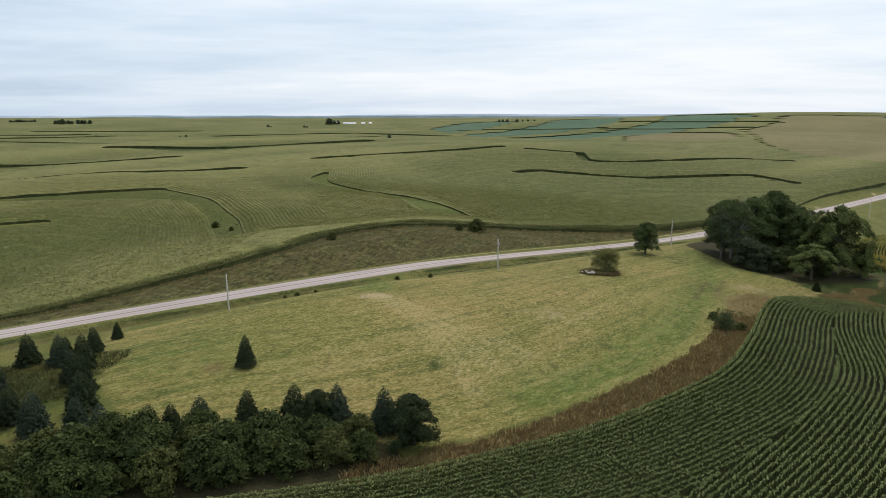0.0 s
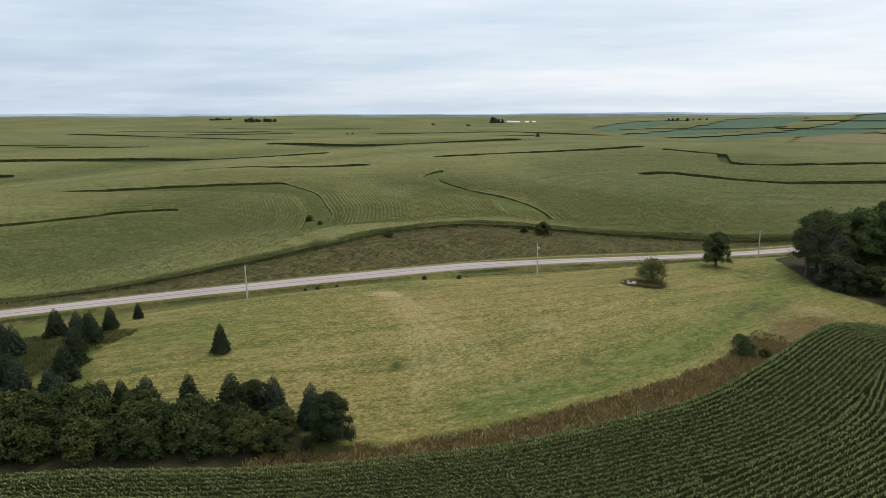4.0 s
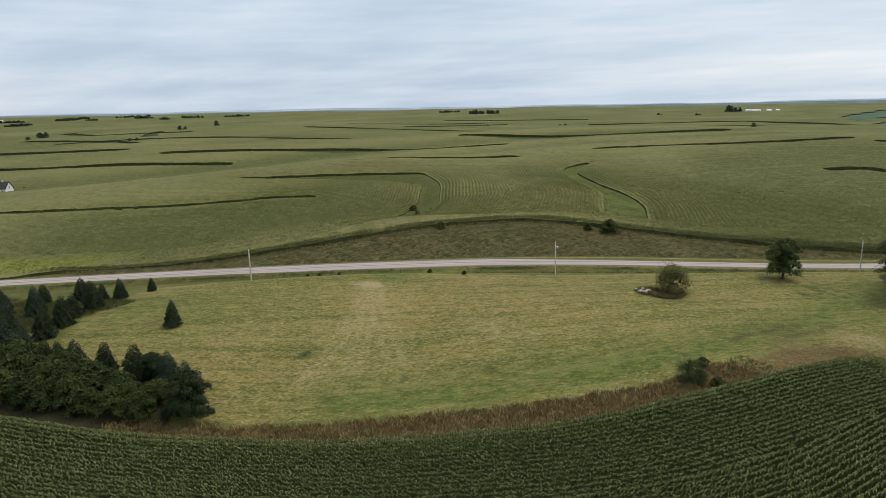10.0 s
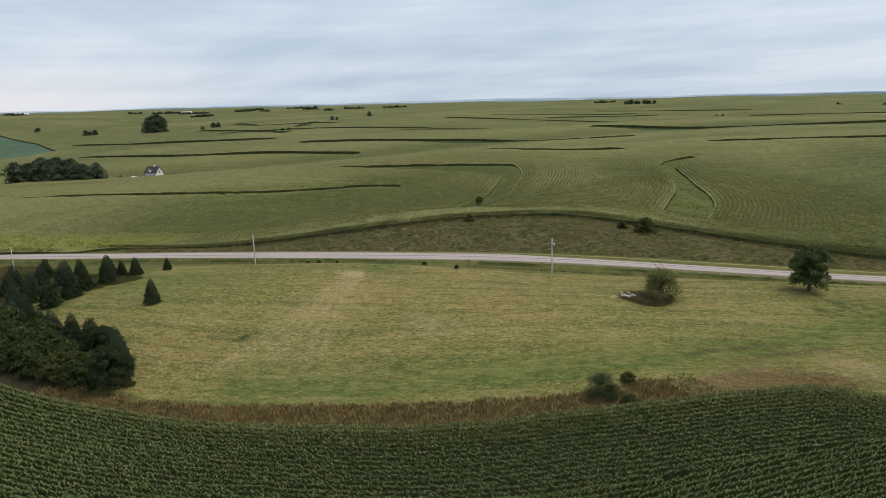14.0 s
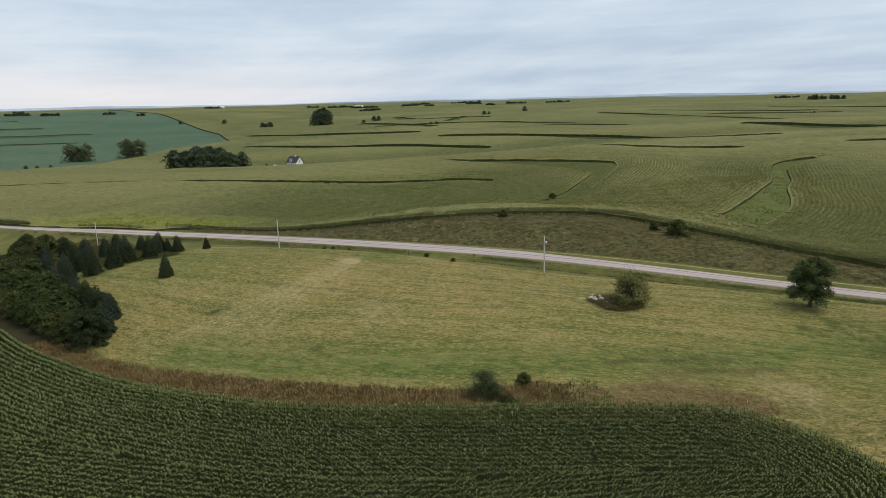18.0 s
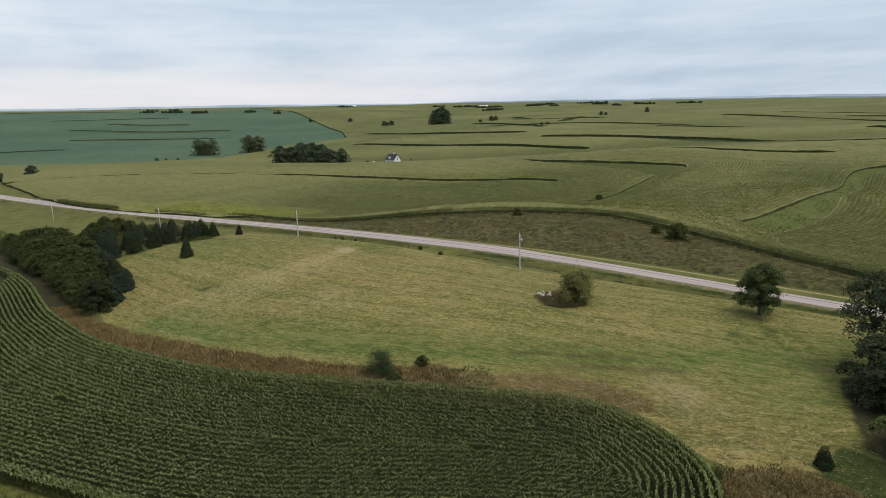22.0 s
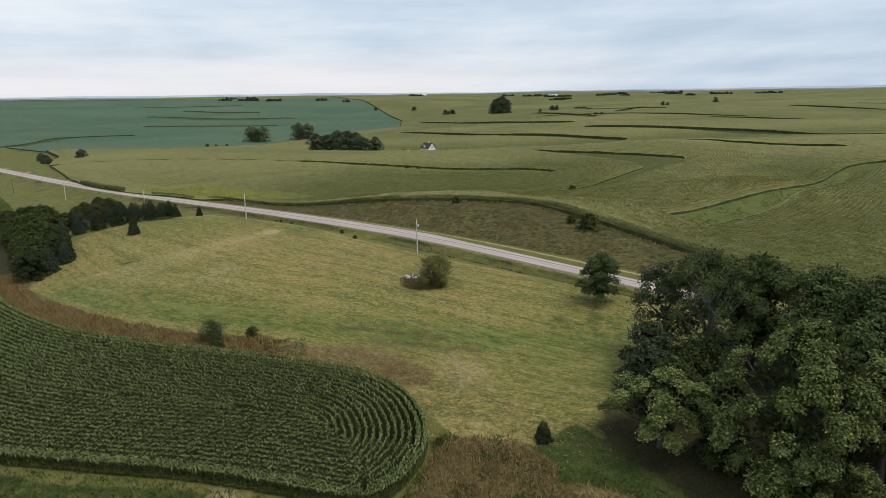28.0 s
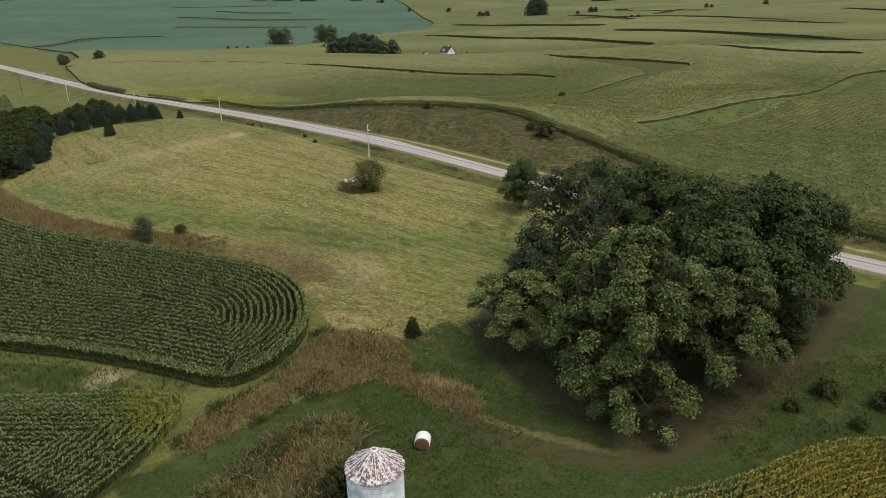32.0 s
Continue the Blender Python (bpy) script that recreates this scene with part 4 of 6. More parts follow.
HAZED_PALE_LEAF = leaf_material("haze_paled_tree_leaves", (0.09, 0.113, 0.066), (0.145, 0.17, 0.096), (0.215, 0.24, 0.14), 0.35, 0.5)
WILLOW = leaf_material("dark_willow_leaves", (0.026, 0.036, 0.02), (0.048, 0.062, 0.034), (0.09, 0.106, 0.058))
BUSH_LEAF = leaf_material("pale_olive_leaves", (0.1, 0.108, 0.034), (0.165, 0.168, 0.06), (0.25, 0.24, 0.1))
OLIVE_LEAF = leaf_material("olive_thin_leaves", (0.048, 0.058, 0.019), (0.08, 0.09, 0.03), (0.125, 0.132, 0.048))


def crown_mesh(name, shape, count, leaf, material, seed, core, spray=0.32, per=9, shade_leaf=None, hang=0.45):
    """Leaves in sprays over the upper and outer sides of boughs, with coarse foliage filling the heart of the crown,
    darker where its shade is painted.
    """
    g = np.random.default_rng(seed)
    shape = np.array(shape, float)
    centre, size = shape[:, :3], shape[:, 3]
    share = size**2 / (size**2).sum()
    n = max(10, count // per)
    which = g.choice(len(shape), n, p=share)
    outward = centre[which] * (1, 1, 0)
    outward /= np.linalg.norm(outward, axis=1, keepdims=True) + 1e-6
    d = g.normal(0, 0.9 if hang < 0.6 else 0.62, (n, 3)) + outward * 0.6 + (0, 0, 0.85)
    d /= np.linalg.norm(d, axis=1, keepdims=True)
    r = size[which] * g.uniform(0.72, 1.12, n)
    fall = -hang * np.clip((d * outward).sum(1), 0, 1) * size[which]
    heart = centre[which] + d * r[:, None] * (1.15, 1.15, 0.66)
    heart[:, 2] += fall
    heart[:, 2] = np.maximum(heart[:, 2], 0.15)
    pick = g.integers(0, n, count)
    spots = heart[pick] + g.normal(0, spray, (count, 3)) * (1, 1, 0.6)
    v, q = leaf_quads(spots, d[pick] + (0, 0, 0.35), np.full(count, leaf), np.full(count, leaf * 0.72), g, 0.25, 0.36)
    m = int(count * core)
    within = g.choice(len(shape), m, p=share)
    axis = centre[within] * (0.0, 0.0, 1.0)
    deep = axis + (centre[within] - axis) * g.uniform(0.1, 0.7, (m, 1)) + g.normal(0, 0.36, (m, 3)) * size[within][:, None]
    deep[:, 2] = np.maximum(deep[:, 2], 0.3)
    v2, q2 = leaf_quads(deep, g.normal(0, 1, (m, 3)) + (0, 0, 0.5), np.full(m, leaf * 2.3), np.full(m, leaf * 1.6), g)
    return mesh_of(name, *joined([(v, q), (v2, q2)]), material, second=shade_leaf or material, slots=np.r_[np.zeros(len(q)), np.ones(len(q2))])


def trunk_mesh(name, lobes, height, girth, seed, material=None, lean=(0, 0), twigs=0):
    """A trunk with one limb into each lobe."""
    g = np.random.default_rng(seed)
    base = [np.array((lean[0] * t + 0.12 * math.sin(3 * t + seed), lean[1] * t, height * 0.5 * t)) for t in np.linspace(0, 1, 6)]
    base[0][2] = -0.4
    pieces = [tube_rings(base, np.linspace(girth * 1.25, girth * 0.6, 6), 9)]
    for lobe in lobes:
        start = base[int(g.integers(2, 6))]
        goal = np.array(lobe[:3])
        if goal[2] < 0.3 * height and height > 9:
            goal = start + (goal - start) * 0.55
        mid = (start + goal) / 2 + g.normal(0, 0.3, 3) + (0, 0, -0.3)
        pieces.append(tube_rings([start, mid, goal, goal + (goal - mid) * 0.05], [girth * 0.45, girth * 0.3, girth * 0.15, 0.02], 6))
        for _ in range(twigs):
            a = start + (goal - start) * g.uniform(0.5, 1.0)
            b = a + g.normal(0, 1, 3) * (1.4, 1.4, 0.8) + (0, 0, 0.9)
            pieces.append(tube_rings([a, (a + b) / 2 + g.normal(0, 0.15, 3), b], [0.06, 0.04, 0.012], 4))
    return mesh_of(name, *joined(pieces), material or BARK, True)


def scatter_boughs(seed, height, width, n, low, bough, top=0.93):
    """Boughs (x, y, z, radius) over a domed crown, the outer ones hanging lower."""
    g = np.random.default_rng(seed)
    b = width * bough
    out = [(0, 0, height - b * 0.9, b)]
    for i in range(n):
        t = low + (top - low) * ((i + 0.5) / n) ** 0.85
        a = 2 * math.pi * (i * 0.618 + g.uniform(-0.1, 0.1))
        s = b * g.uniform(0.72, 1.3)
        reach = (width * 0.5 - 0.75 * s) * math.sqrt(max(0.02, 1 - ((t - 0.36) / 0.66) ** 2)) * g.uniform(0.55, 1.06)
        out.append((math.cos(a) * reach, math.sin(a) * reach, max(height * t - 0.4 * s, 0.35 * s), s))
    return out


KINDS = {}


def tree_kind(key, height, width, boughs, leaves, leaf, material, seed, girth, bough=0.13, low=0.3, lean=(0, 0), twigs=0, wood=None, core=0.14, spray=0.32, shade_leaf=None, hang=0.45):
    shape = scatter_boughs(seed, height, width, boughs, low, bough)
    KINDS[key] = [("trunk", trunk_mesh("trunk", shape[:: 1 if boughs < 16 or twigs else 2], height, girth, seed, wood, lean, twigs)), ("crown", crown_mesh("crown", shape, leaves, leaf, material, seed + 1, core, spray, shade_leaf=shade_leaf, hang=hang))]


def spruce_kind(key, height, width, leaves, leaf, material, seed, power=0.8):
    """A cone of drooping sprays in rough whorls."""
    g = np.random.default_rng(seed)
    t = 1 - np.sqrt(g.random(leaves)) * 0.97
    tier = np.round(t * 13) / 13
    t = np.clip(t * 0.45 + tier * 0.55 + g.normal(0, 0.012, leaves), 0.02, 0.995)
    a = g.uniform(0, 2 * np.pi, leaves)
    ragged = g.uniform(0.8, 1.12, (15, 11))
    arm = ragged[np.round(tier * 13).astype(int), (a / (2 * np.pi) * 11).astype(int) % 11] * (1 + 0.12 * np.sin(a * 9 + tier * 17))
    r = width / 2 * (1 - t) ** power * arm * np.where(g.random(leaves) < 0.72, g.uniform(0.8, 1.06, leaves), g.uniform(0.35, 0.8, leaves))
    z = height * (0.06 + 0.94 * t) - 0.16 * r + g.normal(0, 0.05, leaves)
    centres = np.stack([r * np.cos(a), r * np.sin(a), z], -1)
    outward = np.stack([np.cos(a) * 0.7, np.sin(a) * 0.7, np.full(leaves, 0.75)], -1)
    crown = mesh_of("crown", *leaf_quads(centres, outward, leaf * (0.6 + 0.6 * (1 - t)), leaf * 0.5 * (0.6 + 0.6 * (1 - t)), g, 0.3), material)
    path = [(0, 0, -0.3), (0, 0, height * 0.5), (0, 0, height * 0.97)]
    KINDS[key] = [("trunk", mesh_of("trunk", *tube_rings(path, [0.05 * width, 0.03 * width, 0.01]), BARK, True)), ("crown", crown)]


def plant(name, kind, x, y, scale, turn, label, category, group="", tall=1.0, sink=0.0, lean=0.0):
    ob = new(name)
    ob.matrix_basis = pose(x, y, gz(x, y) - sink, lean, 0, turn) @ Matrix.Diagonal((scale, scale, scale * tall, 1))
    for part_name, me in KINDS[kind]:
        child(part_name, me, ob)
    return tagged(ob, label, category, group)


spruce_kind("spruce", 7.0, 4.9, 4600, 0.42, SPRUCE_LEAF, 11, 0.58)
spruce_kind("spruce_slim", 7.0, 4.4, 4200, 0.42, SPRUCE_LEAF, 12, 0.6)
spruce_kind("spruce_blue", 7.0, 5.1, 4600, 0.42, BLUE_SPRUCE, 13, 0.55)
spruce_kind("cedar", 6.0, 4.5, 4200, 0.38, CEDAR_LEAF, 14, 0.5)
tree_kind("pine_round", 8.2, 8.4, 34, 14000, 0.27, CEDAR_LEAF, 21, 0.28, 0.115, low=0.1, spray=0.25)
tree_kind("shrub_a", 5.4, 6.6, 15, 4200, 0.34, SHRUB_AND_SHADE_LEAF, 22, 0.14, 0.17, low=0.12, spray=0.25)
tree_kind("shrub_b", 4.9, 6.0, 14, 4200, 0.34, SHRUB_AND_SHADE_LEAF, 23, 0.14, 0.18, low=0.12, spray=0.25)
tree_kind("shrub_c", 5.2, 6.4, 14, 4200, 0.34, OLIVE_LEAF, 24, 0.14, 0.18, low=0.12, spray=0.25)
# maples: shade inside the crown is put into darker inner leaves
tree_kind("maple_big", 21.0, 20.5, 34, 30000, 0.36, MAPLE, 31, 0.5, 0.072, low=0.14, core=0.1, spray=0.26, shade_leaf=SHRUB_AND_SHADE_LEAF, hang=1.0)
tree_kind("maple_wide", 15.5, 16.5, 22, 19000, 0.36, MAPLE, 32, 0.42, 0.082, low=0.36, core=0.1, spray=0.26, shade_leaf=SHRUB_AND_SHADE_LEAF, hang=0.95)
tree_kind("maple_low", 11.0, 12.0, 17, 12000, 0.34, MAPLE, 42, 0.35, 0.088, low=0.1, core=0.1, spray=0.24, shade_leaf=SHRUB_AND_SHADE_LEAF, hang=0.95)
tree_kind("dark_big", 20.0, 16.5, 34, 22000, 0.4, DARK_LEAF, 33, 0.45, 0.115, low=0.18)
tree_kind("dark_tall", 18.0, 13.0, 30, 16000, 0.4, DARK_LEAF, 34, 0.4, 0.13, low=0.14)
tree_kind("ash_sparse", 21.5, 17.0, 36, 12500, 0.34, DARK_LEAF, 35, 0.4, 0.105, low=0.24, twigs=5, wood=DEAD_WOOD, core=0.08, spray=0.4)
tree_kind("dark_open", 15.5, 10.5, 18, 5200, 0.36, WILLOW, 44, 0.28, 0.12, low=0.3, core=0.06, spray=0.5)
tree_kind("dark_low", 9.0, 9.0, 15, 5500, 0.42, WILLOW, 45, 0.2, 0.15, low=0.08, spray=0.4)
tree_kind("lone", 9.8, 8.0, 30, 10000, 0.3, DARK_LEAF, 36, 0.3, 0.11, low=0.2, spray=0.3)
tree_kind("bush", 5.2, 5.6, 20, 5200, 0.24, BUSH_LEAF, 37, 0.09, 0.12, low=0.12, twigs=3, core=0.06, spray=0.42)
GREY_LEAF = leaf_material("grey_green_bush_leaves", (0.045, 0.06, 0.028), (0.075, 0.095, 0.043), (0.14, 0.16, 0.08), 0.25, 0.7)
tree_kind("dark_bush", 4.6, 4.8, 22, 4200, 0.2, GREY_LEAF, 46, 0.08, 0.1, low=0.08, core=0.06, spray=0.6)
tree_kind("low_bush", 3.2, 4.6, 12, 2400, 0.28, OLIVE_LEAF, 38, 0.08, 0.17, low=0.1, spray=0.2)
tree_kind("far_tree", 14.0, 14.5, 20, 1500, 0.95, HAZED_LEAF, 39, 0.4, 0.16, low=0.06, core=0.5, spray=0.6)
tree_kind("far_low", 11.0, 17.0, 12, 330, 1.9, HAZED_LEAF, 43, 0.4, 0.17, low=0.05, core=0.5, spray=0.6)
tree_kind("far_open", 17.0, 17.0, 24, 1600, 0.9, HAZED_PALE_LEAF, 40, 0.4, 0.13, low=0.1, core=0.35, spray=0.8)

# ---- spruces and hedge at the meadow's west end ----
SPRUCES = [
    (-62, 126, 0.62, "spruce_slim"), (-62.6, 118.5, 0.85, "spruce"), (-66.5, 116.5, 0.82, "spruce_slim"), (-60.8, 111.2, 1.08, "spruce"), (-66, 113.5, 1.0, "spruce_blue"),
    (-59.8, 106, 1.05, "spruce"), (-56.3, 102, 1.12, "spruce"), (-53.9, 97, 1.2, "spruce"), (-72.3, 115, 1.1, "spruce"), (-76.9, 106.7, 1.0, "spruce_blue"),
    (-82.5, 111.5, 0.95, "spruce"), (-72, 104.5, 1.1, "spruce_blue"), (-80, 101.7, 1.0, "spruce_blue"), (-91.5, 105.6, 1.1, "spruce"), (-57.5, 91, 1.15, "spruce_blue"),
    (-52, 91.8, 0.95, "spruce_blue"), (-63, 94.5, 1.1, "spruce"), (-69, 97, 1.05, "spruce_blue"), (-77, 94, 1.1, "spruce"), (-86, 97, 1.15, "spruce_blue"), (-66, 87, 1.1, "spruce_blue"),
    (-75, 84, 1.15, "spruce"), (-95, 92, 1.1, "spruce"), (-88, 87, 1.05, "spruce_blue"), (-47, 88.5, 1.0, "spruce_blue"),
    (-41.2, 90.4, 0.85, "cedar"), (-38.6, 91.4, 0.74, "spruce"), (-34.8, 92.2, 0.9, "spruce_blue"), (-28.8, 94.2, 0.84, "spruce"), (-22.4, 95.6, 1.04, "spruce"), (-16.6, 97.8, 0.86, "spruce_blue"), (-9.5, 96, 0.95, "spruce_blue"),
]
for i, (x, y, s, kind) in enumerate(SPRUCES):
    name = "cedar_tree" if kind == "cedar" else "spruce_tree"
    plant(name, kind, x, y, s * (0.77 if x < -50 else 0.94), 47 * i, "blue-grey spruce with drooping branches in the meadow's planting" if kind == "spruce_blue" else "dark green cone-shaped evergreen at the edge of the meadow", "conifer", "planted evergreens", tall=1 + 0.08 * math.sin(i * 2.3))
plant("spruce_tree", "spruce_slim", -33.8, 111.3, 0.74, 20, "single dark spruce standing alone in the mown meadow", "conifer", tall=1.05)
plant("pine_tree", "pine_round", -5.2, 93.0, 0.9, 30, "broad round dark evergreen at the corner of the hedge", "conifer")
plant("pine_tree", "pine_round", -19.4, 97.0, 0.6, 130, "small round dark evergreen behind the hedge", "conifer")
HEDGE = curve([(-96, 57), (-75, 64), (-58, 71), (-42, 78.5), (-28, 83.5), (-20, 86.2), (-12.5, 88.8)], 4.1)
for i, (x, y) in enumerate(HEDGE):
    for back in (0, 1, 2, 3) if i < len(HEDGE) // 2 else (0, 1, 2) if x < -32 else (0, 1):
        jx, jy = 0.9 * math.sin(i * 5.1 + back), 0.9 * math.cos(i * 3.7 + back)
        kind = ("shrub_a", "shrub_b", "shrub_a", "shrub_c", "shrub_b")[(i * 2 + 3 * back) % 5]
        plant("shrub", kind, x - 1.1 * back + jx, y + 3.6 * back + jy, (0.82 if i > len(HEDGE) - 3 else 1.0) + 0.07 * back + 0.13 * math.sin(i * 2.7 + back), 83 * i + 40 * back, "dense rounded green shrub in a long hedge row", "shrub", "hedge shrubs")

for i, (x, y, r) in enumerate(((-100, 85, 0.95), (-106, 80, 0.9), (-112, 87, 1.0), (-97, 79, 0.85), (-104, 92, 0.9), (-93, 82, 0.8), (-84, 79, 0.85), (-118, 82, 0.95))):
    plant("shrub", ("shrub_c", "shrub_a")[i % 2], x, y, r, 61 * i, "olive shrub in the thicket behind the evergreens", "shrub", "thicket shrubs")

# ---- things on the meadow ----
plant("tree", "lone", 59.5, 212.0, 1.0, 0, "dark round broadleaf tree beside the road", "tree")
plant("bush", "bush", 41.4, 184.0, 1.22, 15, "olive green bush beside a pile of stones", "bush")
plant("bush", "dark_bush", 56.4, 141.2, 0.8, 60, "dark grey-green bush at the edge of the corn", "bush")
plant("bush", "dark_bush", 58.0, 142.0, 0.5, 200, "dark grey-green bush at the edge of the corn", "bush")
plant("bush", "low_bush", 60.6, 142.5, 0.6, 10, "low green bush at the edge of the corn", "bush")
plant("bush", "low_bush", 56.8, 148.0, 0.55, 70, "small dark bush among dry weeds", "bush")
plant("cedar_tree", "cedar", 98.8, 186.4, 0.5, 20, "small dark cedar sapling in dry grass", "conifer")
plant("bush", "low_bush", 8.8, 232.0, 1.3, 20, "dark bush on top of the road bank", "bush")
plant("bush", "low_bush", 3.0, 229.5, 0.7, 20, "small bush on top of the road bank", "bush")
plant("bush", "low_bush", -35.0, 206.5, 0.7, 80, "small bush on the slope of the bank", "bush")
for i, (x, y, s) in enumerate(((-12.9, 168.9, 0.32), (-4.9, 171.8, 0.3), (-34.0, 152.5, 0.26), (-36.5, 151.0, 0.2), (-30.5, 155.5, 0.2))):
    plant("bush", "low_bush", x, y, s, 50 * i, "small dark bush in the roadside ditch", "bush", "ditch bushes")
plant("bush", "low_bush", -90.0, 268.0, 0.75, 0, "round bush in the grassed waterway", "bush")
for i, (x, y, s) in enumerate(((-231, 223, 1.0), (-226, 229, 0.8), (-236, 217, 0.7), (-81, 258, 0.5))):
    plant("bush", "low_bush", x, y, s, 70 * i, "low weeds and brush on a terrace", "bush")

# ---- grove by the farm lane ----
GROVE_TREES = [
    ("maple_wide", 104.0, 200.2, 0.92, 10, "broad silver maple with pale undersides and a leaning trunk"),
    ("maple_big", 116.5, 210.5, 1.0, 80, "tall silver maple with bright leaf clusters"),
    ("maple_low", 123.0, 208.0, 0.95, 150, "low silver maple with boughs hanging to the ground"),
    ("maple_wide", 117.5, 220.5, 0.98, 220, "silver maple at the edge of the farm lane"),
    ("dark_open", 82.5, 212.3, 1.0, 75, "open feathery tree with thin dark leaves by the road"),
    ("dark_low", 88.2, 207.0, 1.0, 20, "dense dark willow bush at the grove's edge"),
    ("dark_low", 92.0, 204.8, 0.85, 140, "dense dark willow bush at the grove's edge"),
    ("ash_sparse", 87.5, 217.0, 0.89, 0, "thinning ash tree with bare grey branches"),
    ("dark_big", 88.0, 224.5, 0.88, 40, "dark broadleaf tree by the road"),
    ("dark_big", 98.5, 228.0, 0.95, 120, "dense dark broadleaf tree in the grove"),
    ("dark_big", 107.0, 232.5, 1.08, 200, "dense dark broadleaf tree in the grove"),
    ("dark_tall", 111.5, 225.0, 1.0, 260, "dark broadleaf tree in the grove"),
    ("dark_tall", 103.0, 241.0, 0.98, 310, "dark broadleaf tree at the back of the grove"),
    ("shrub_a", 96.0, 207.0, 1.3, 0, "dark undergrowth bush beneath the grove"),
    ("shrub_b", 91.0, 211.5, 1.35, 0, "dark undergrowth bush beneath the grove"),
    ("shrub_a", 101.0, 211.5, 1.3, 0, "dark undergrowth bush beneath the grove"),
    ("shrub_b", 109.0, 205.5, 1.2, 0, "undergrowth bush beneath the maples"),
    ("shrub_a", 112.0, 234.5, 0.9, 0, "undergrowth bush by the lane"),
]
for kind, x, y, s, turn, label in GROVE_TREES:
    plant("bush" if "shrub" in kind else "tree", kind, x, y, s, turn, label, "bush" if "shrub" in kind else "tree", "grove", tall=0.74 if y == 200.2 else 1.0)
for i, (x, y, s) in enumerate(((122.5, 233.0, 0.75), (126.0, 238.0, 0.8), (124.0, 227.5, 0.5), (128.5, 232.5, 0.45))):
    plant("bush", "low_bush", x, y, s, 33 * i, "low dark bush in the long grass by the lane", "bush")

# ---- far trees, farms and groves ----
g_far = np.random.default_rng(5)
GROUPS = [  # x, y, trees, spread along, spread across, turn, size, kind
    (-455, 205, 11, 27, 10, 65, 1.25, "far_tree"), (-671, 121, 3, 11, 3, 60, 1.2, "far_open"), (-684, 172, 3, 10, 3, 60, 1.15, "far_open"),
    (-1221, 578, 4, 17, 8, 70, 1.75, "far_tree"), (-893, 1691, 9, 42, 10, 10, 0.9, "far_tree"), (-330, 2024, 4, 18, 6, 10, 1.3, "far_tree"),
    (-1103, 984, 1, 1, 1, 0, 1.0, "far_tree"), (-941, 785, 2, 9, 2, 40, 0.6, "far_tree"), (-77, 919, 1, 1, 1, 0, 0.55, "far_tree"),
    (-1178, 677, 2, 9, 3, 50, 0.9, "far_tree"), (-1147, 635, 1, 1, 1, 0, 0.6, "far_tree"), (-789, 596, 2, 9, 2, 40, 0.45, "far_tree"),
    (-1300, 487, 3, 12, 3, 60, 0.8, "far_tree"), (-1481, 445, 1, 1, 1, 0, 1.0, "far_tree"), (-1522, 360, 1, 1, 1, 0, 0.7, "far_tree"),
    (-400, 3, 1, 1, 1, 0, 0.75, "far_tree"), (-375, -12, 4, 14, 3, 25, 0.35, "far_tree"), (-420, -30, 4, 14, 3, 25, 0.4, "far_tree"), (-580, 84, 3, 14, 3, 75, 0.4, "far_tree"),
    (-488, 289, 12, 36, 2, 68, 0.22, "far_tree"), (-476, 268, 4, 10, 2, 68, 0.2, "far_tree"),
    (-608, 1205, 3, 10, 3, 20, 0.4, "far_tree"), (-478, 1279, 2, 8, 2, 20, 0.35, "far_tree"), (-361, 1786, 2, 7, 2, 0, 0.5, "far_tree"), (140, 1902, 3, 14, 3, 0, 0.7, "far_tree"), (187, 1782, 4, 30, 3, 0, 0.6, "far_tree"),
    (-450, 1783, 2, 7, 2, 0, 0.5, "far_tree"),
]
SKYLINE = [(-2165, 888, 4), (-2122, 954, 6), (-2000, 1004, 9), (-1762, 926, 5), (-1926, 1127, 5), (-2005, 1199, 8), (-1952, 1319, 4), (-1955, 1374, 7), (-1710, 1294, 3), (-1751, 1418, 6),
           (-1663, 1529, 5), (-2172, -32, 4), (-2164, 38, 6), (-2097, 117, 5), (-2026, 259, 3), (-1823, 317, 2), (-2515, 631, 5), (-2124, 1003, 6), (-1728, 898, 5), (-1948, 1148, 6), (-1835, 1151, 3),
           (-1829, 1311, 5), (-1696, 1510, 3), (-1109, 1854, 6), (-2383, -27, 4), (-2336, 41, 3), (-2365, 616, 4)]
for x, y, n in SKYLINE:
    GROUPS.append((x, y, max(3, int(1.7 * n)), 5.0 * n, 9, math.degrees(math.atan2(y - 90, x - 120)) + 90, 0.75, "far_low"))
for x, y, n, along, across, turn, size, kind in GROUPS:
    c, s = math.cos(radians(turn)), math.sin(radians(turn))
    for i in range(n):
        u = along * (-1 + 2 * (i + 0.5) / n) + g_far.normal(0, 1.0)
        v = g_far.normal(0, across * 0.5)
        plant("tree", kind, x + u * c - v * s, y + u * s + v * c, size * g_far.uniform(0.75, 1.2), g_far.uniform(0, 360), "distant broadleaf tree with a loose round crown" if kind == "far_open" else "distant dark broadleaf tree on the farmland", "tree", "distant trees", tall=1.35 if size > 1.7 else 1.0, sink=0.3)

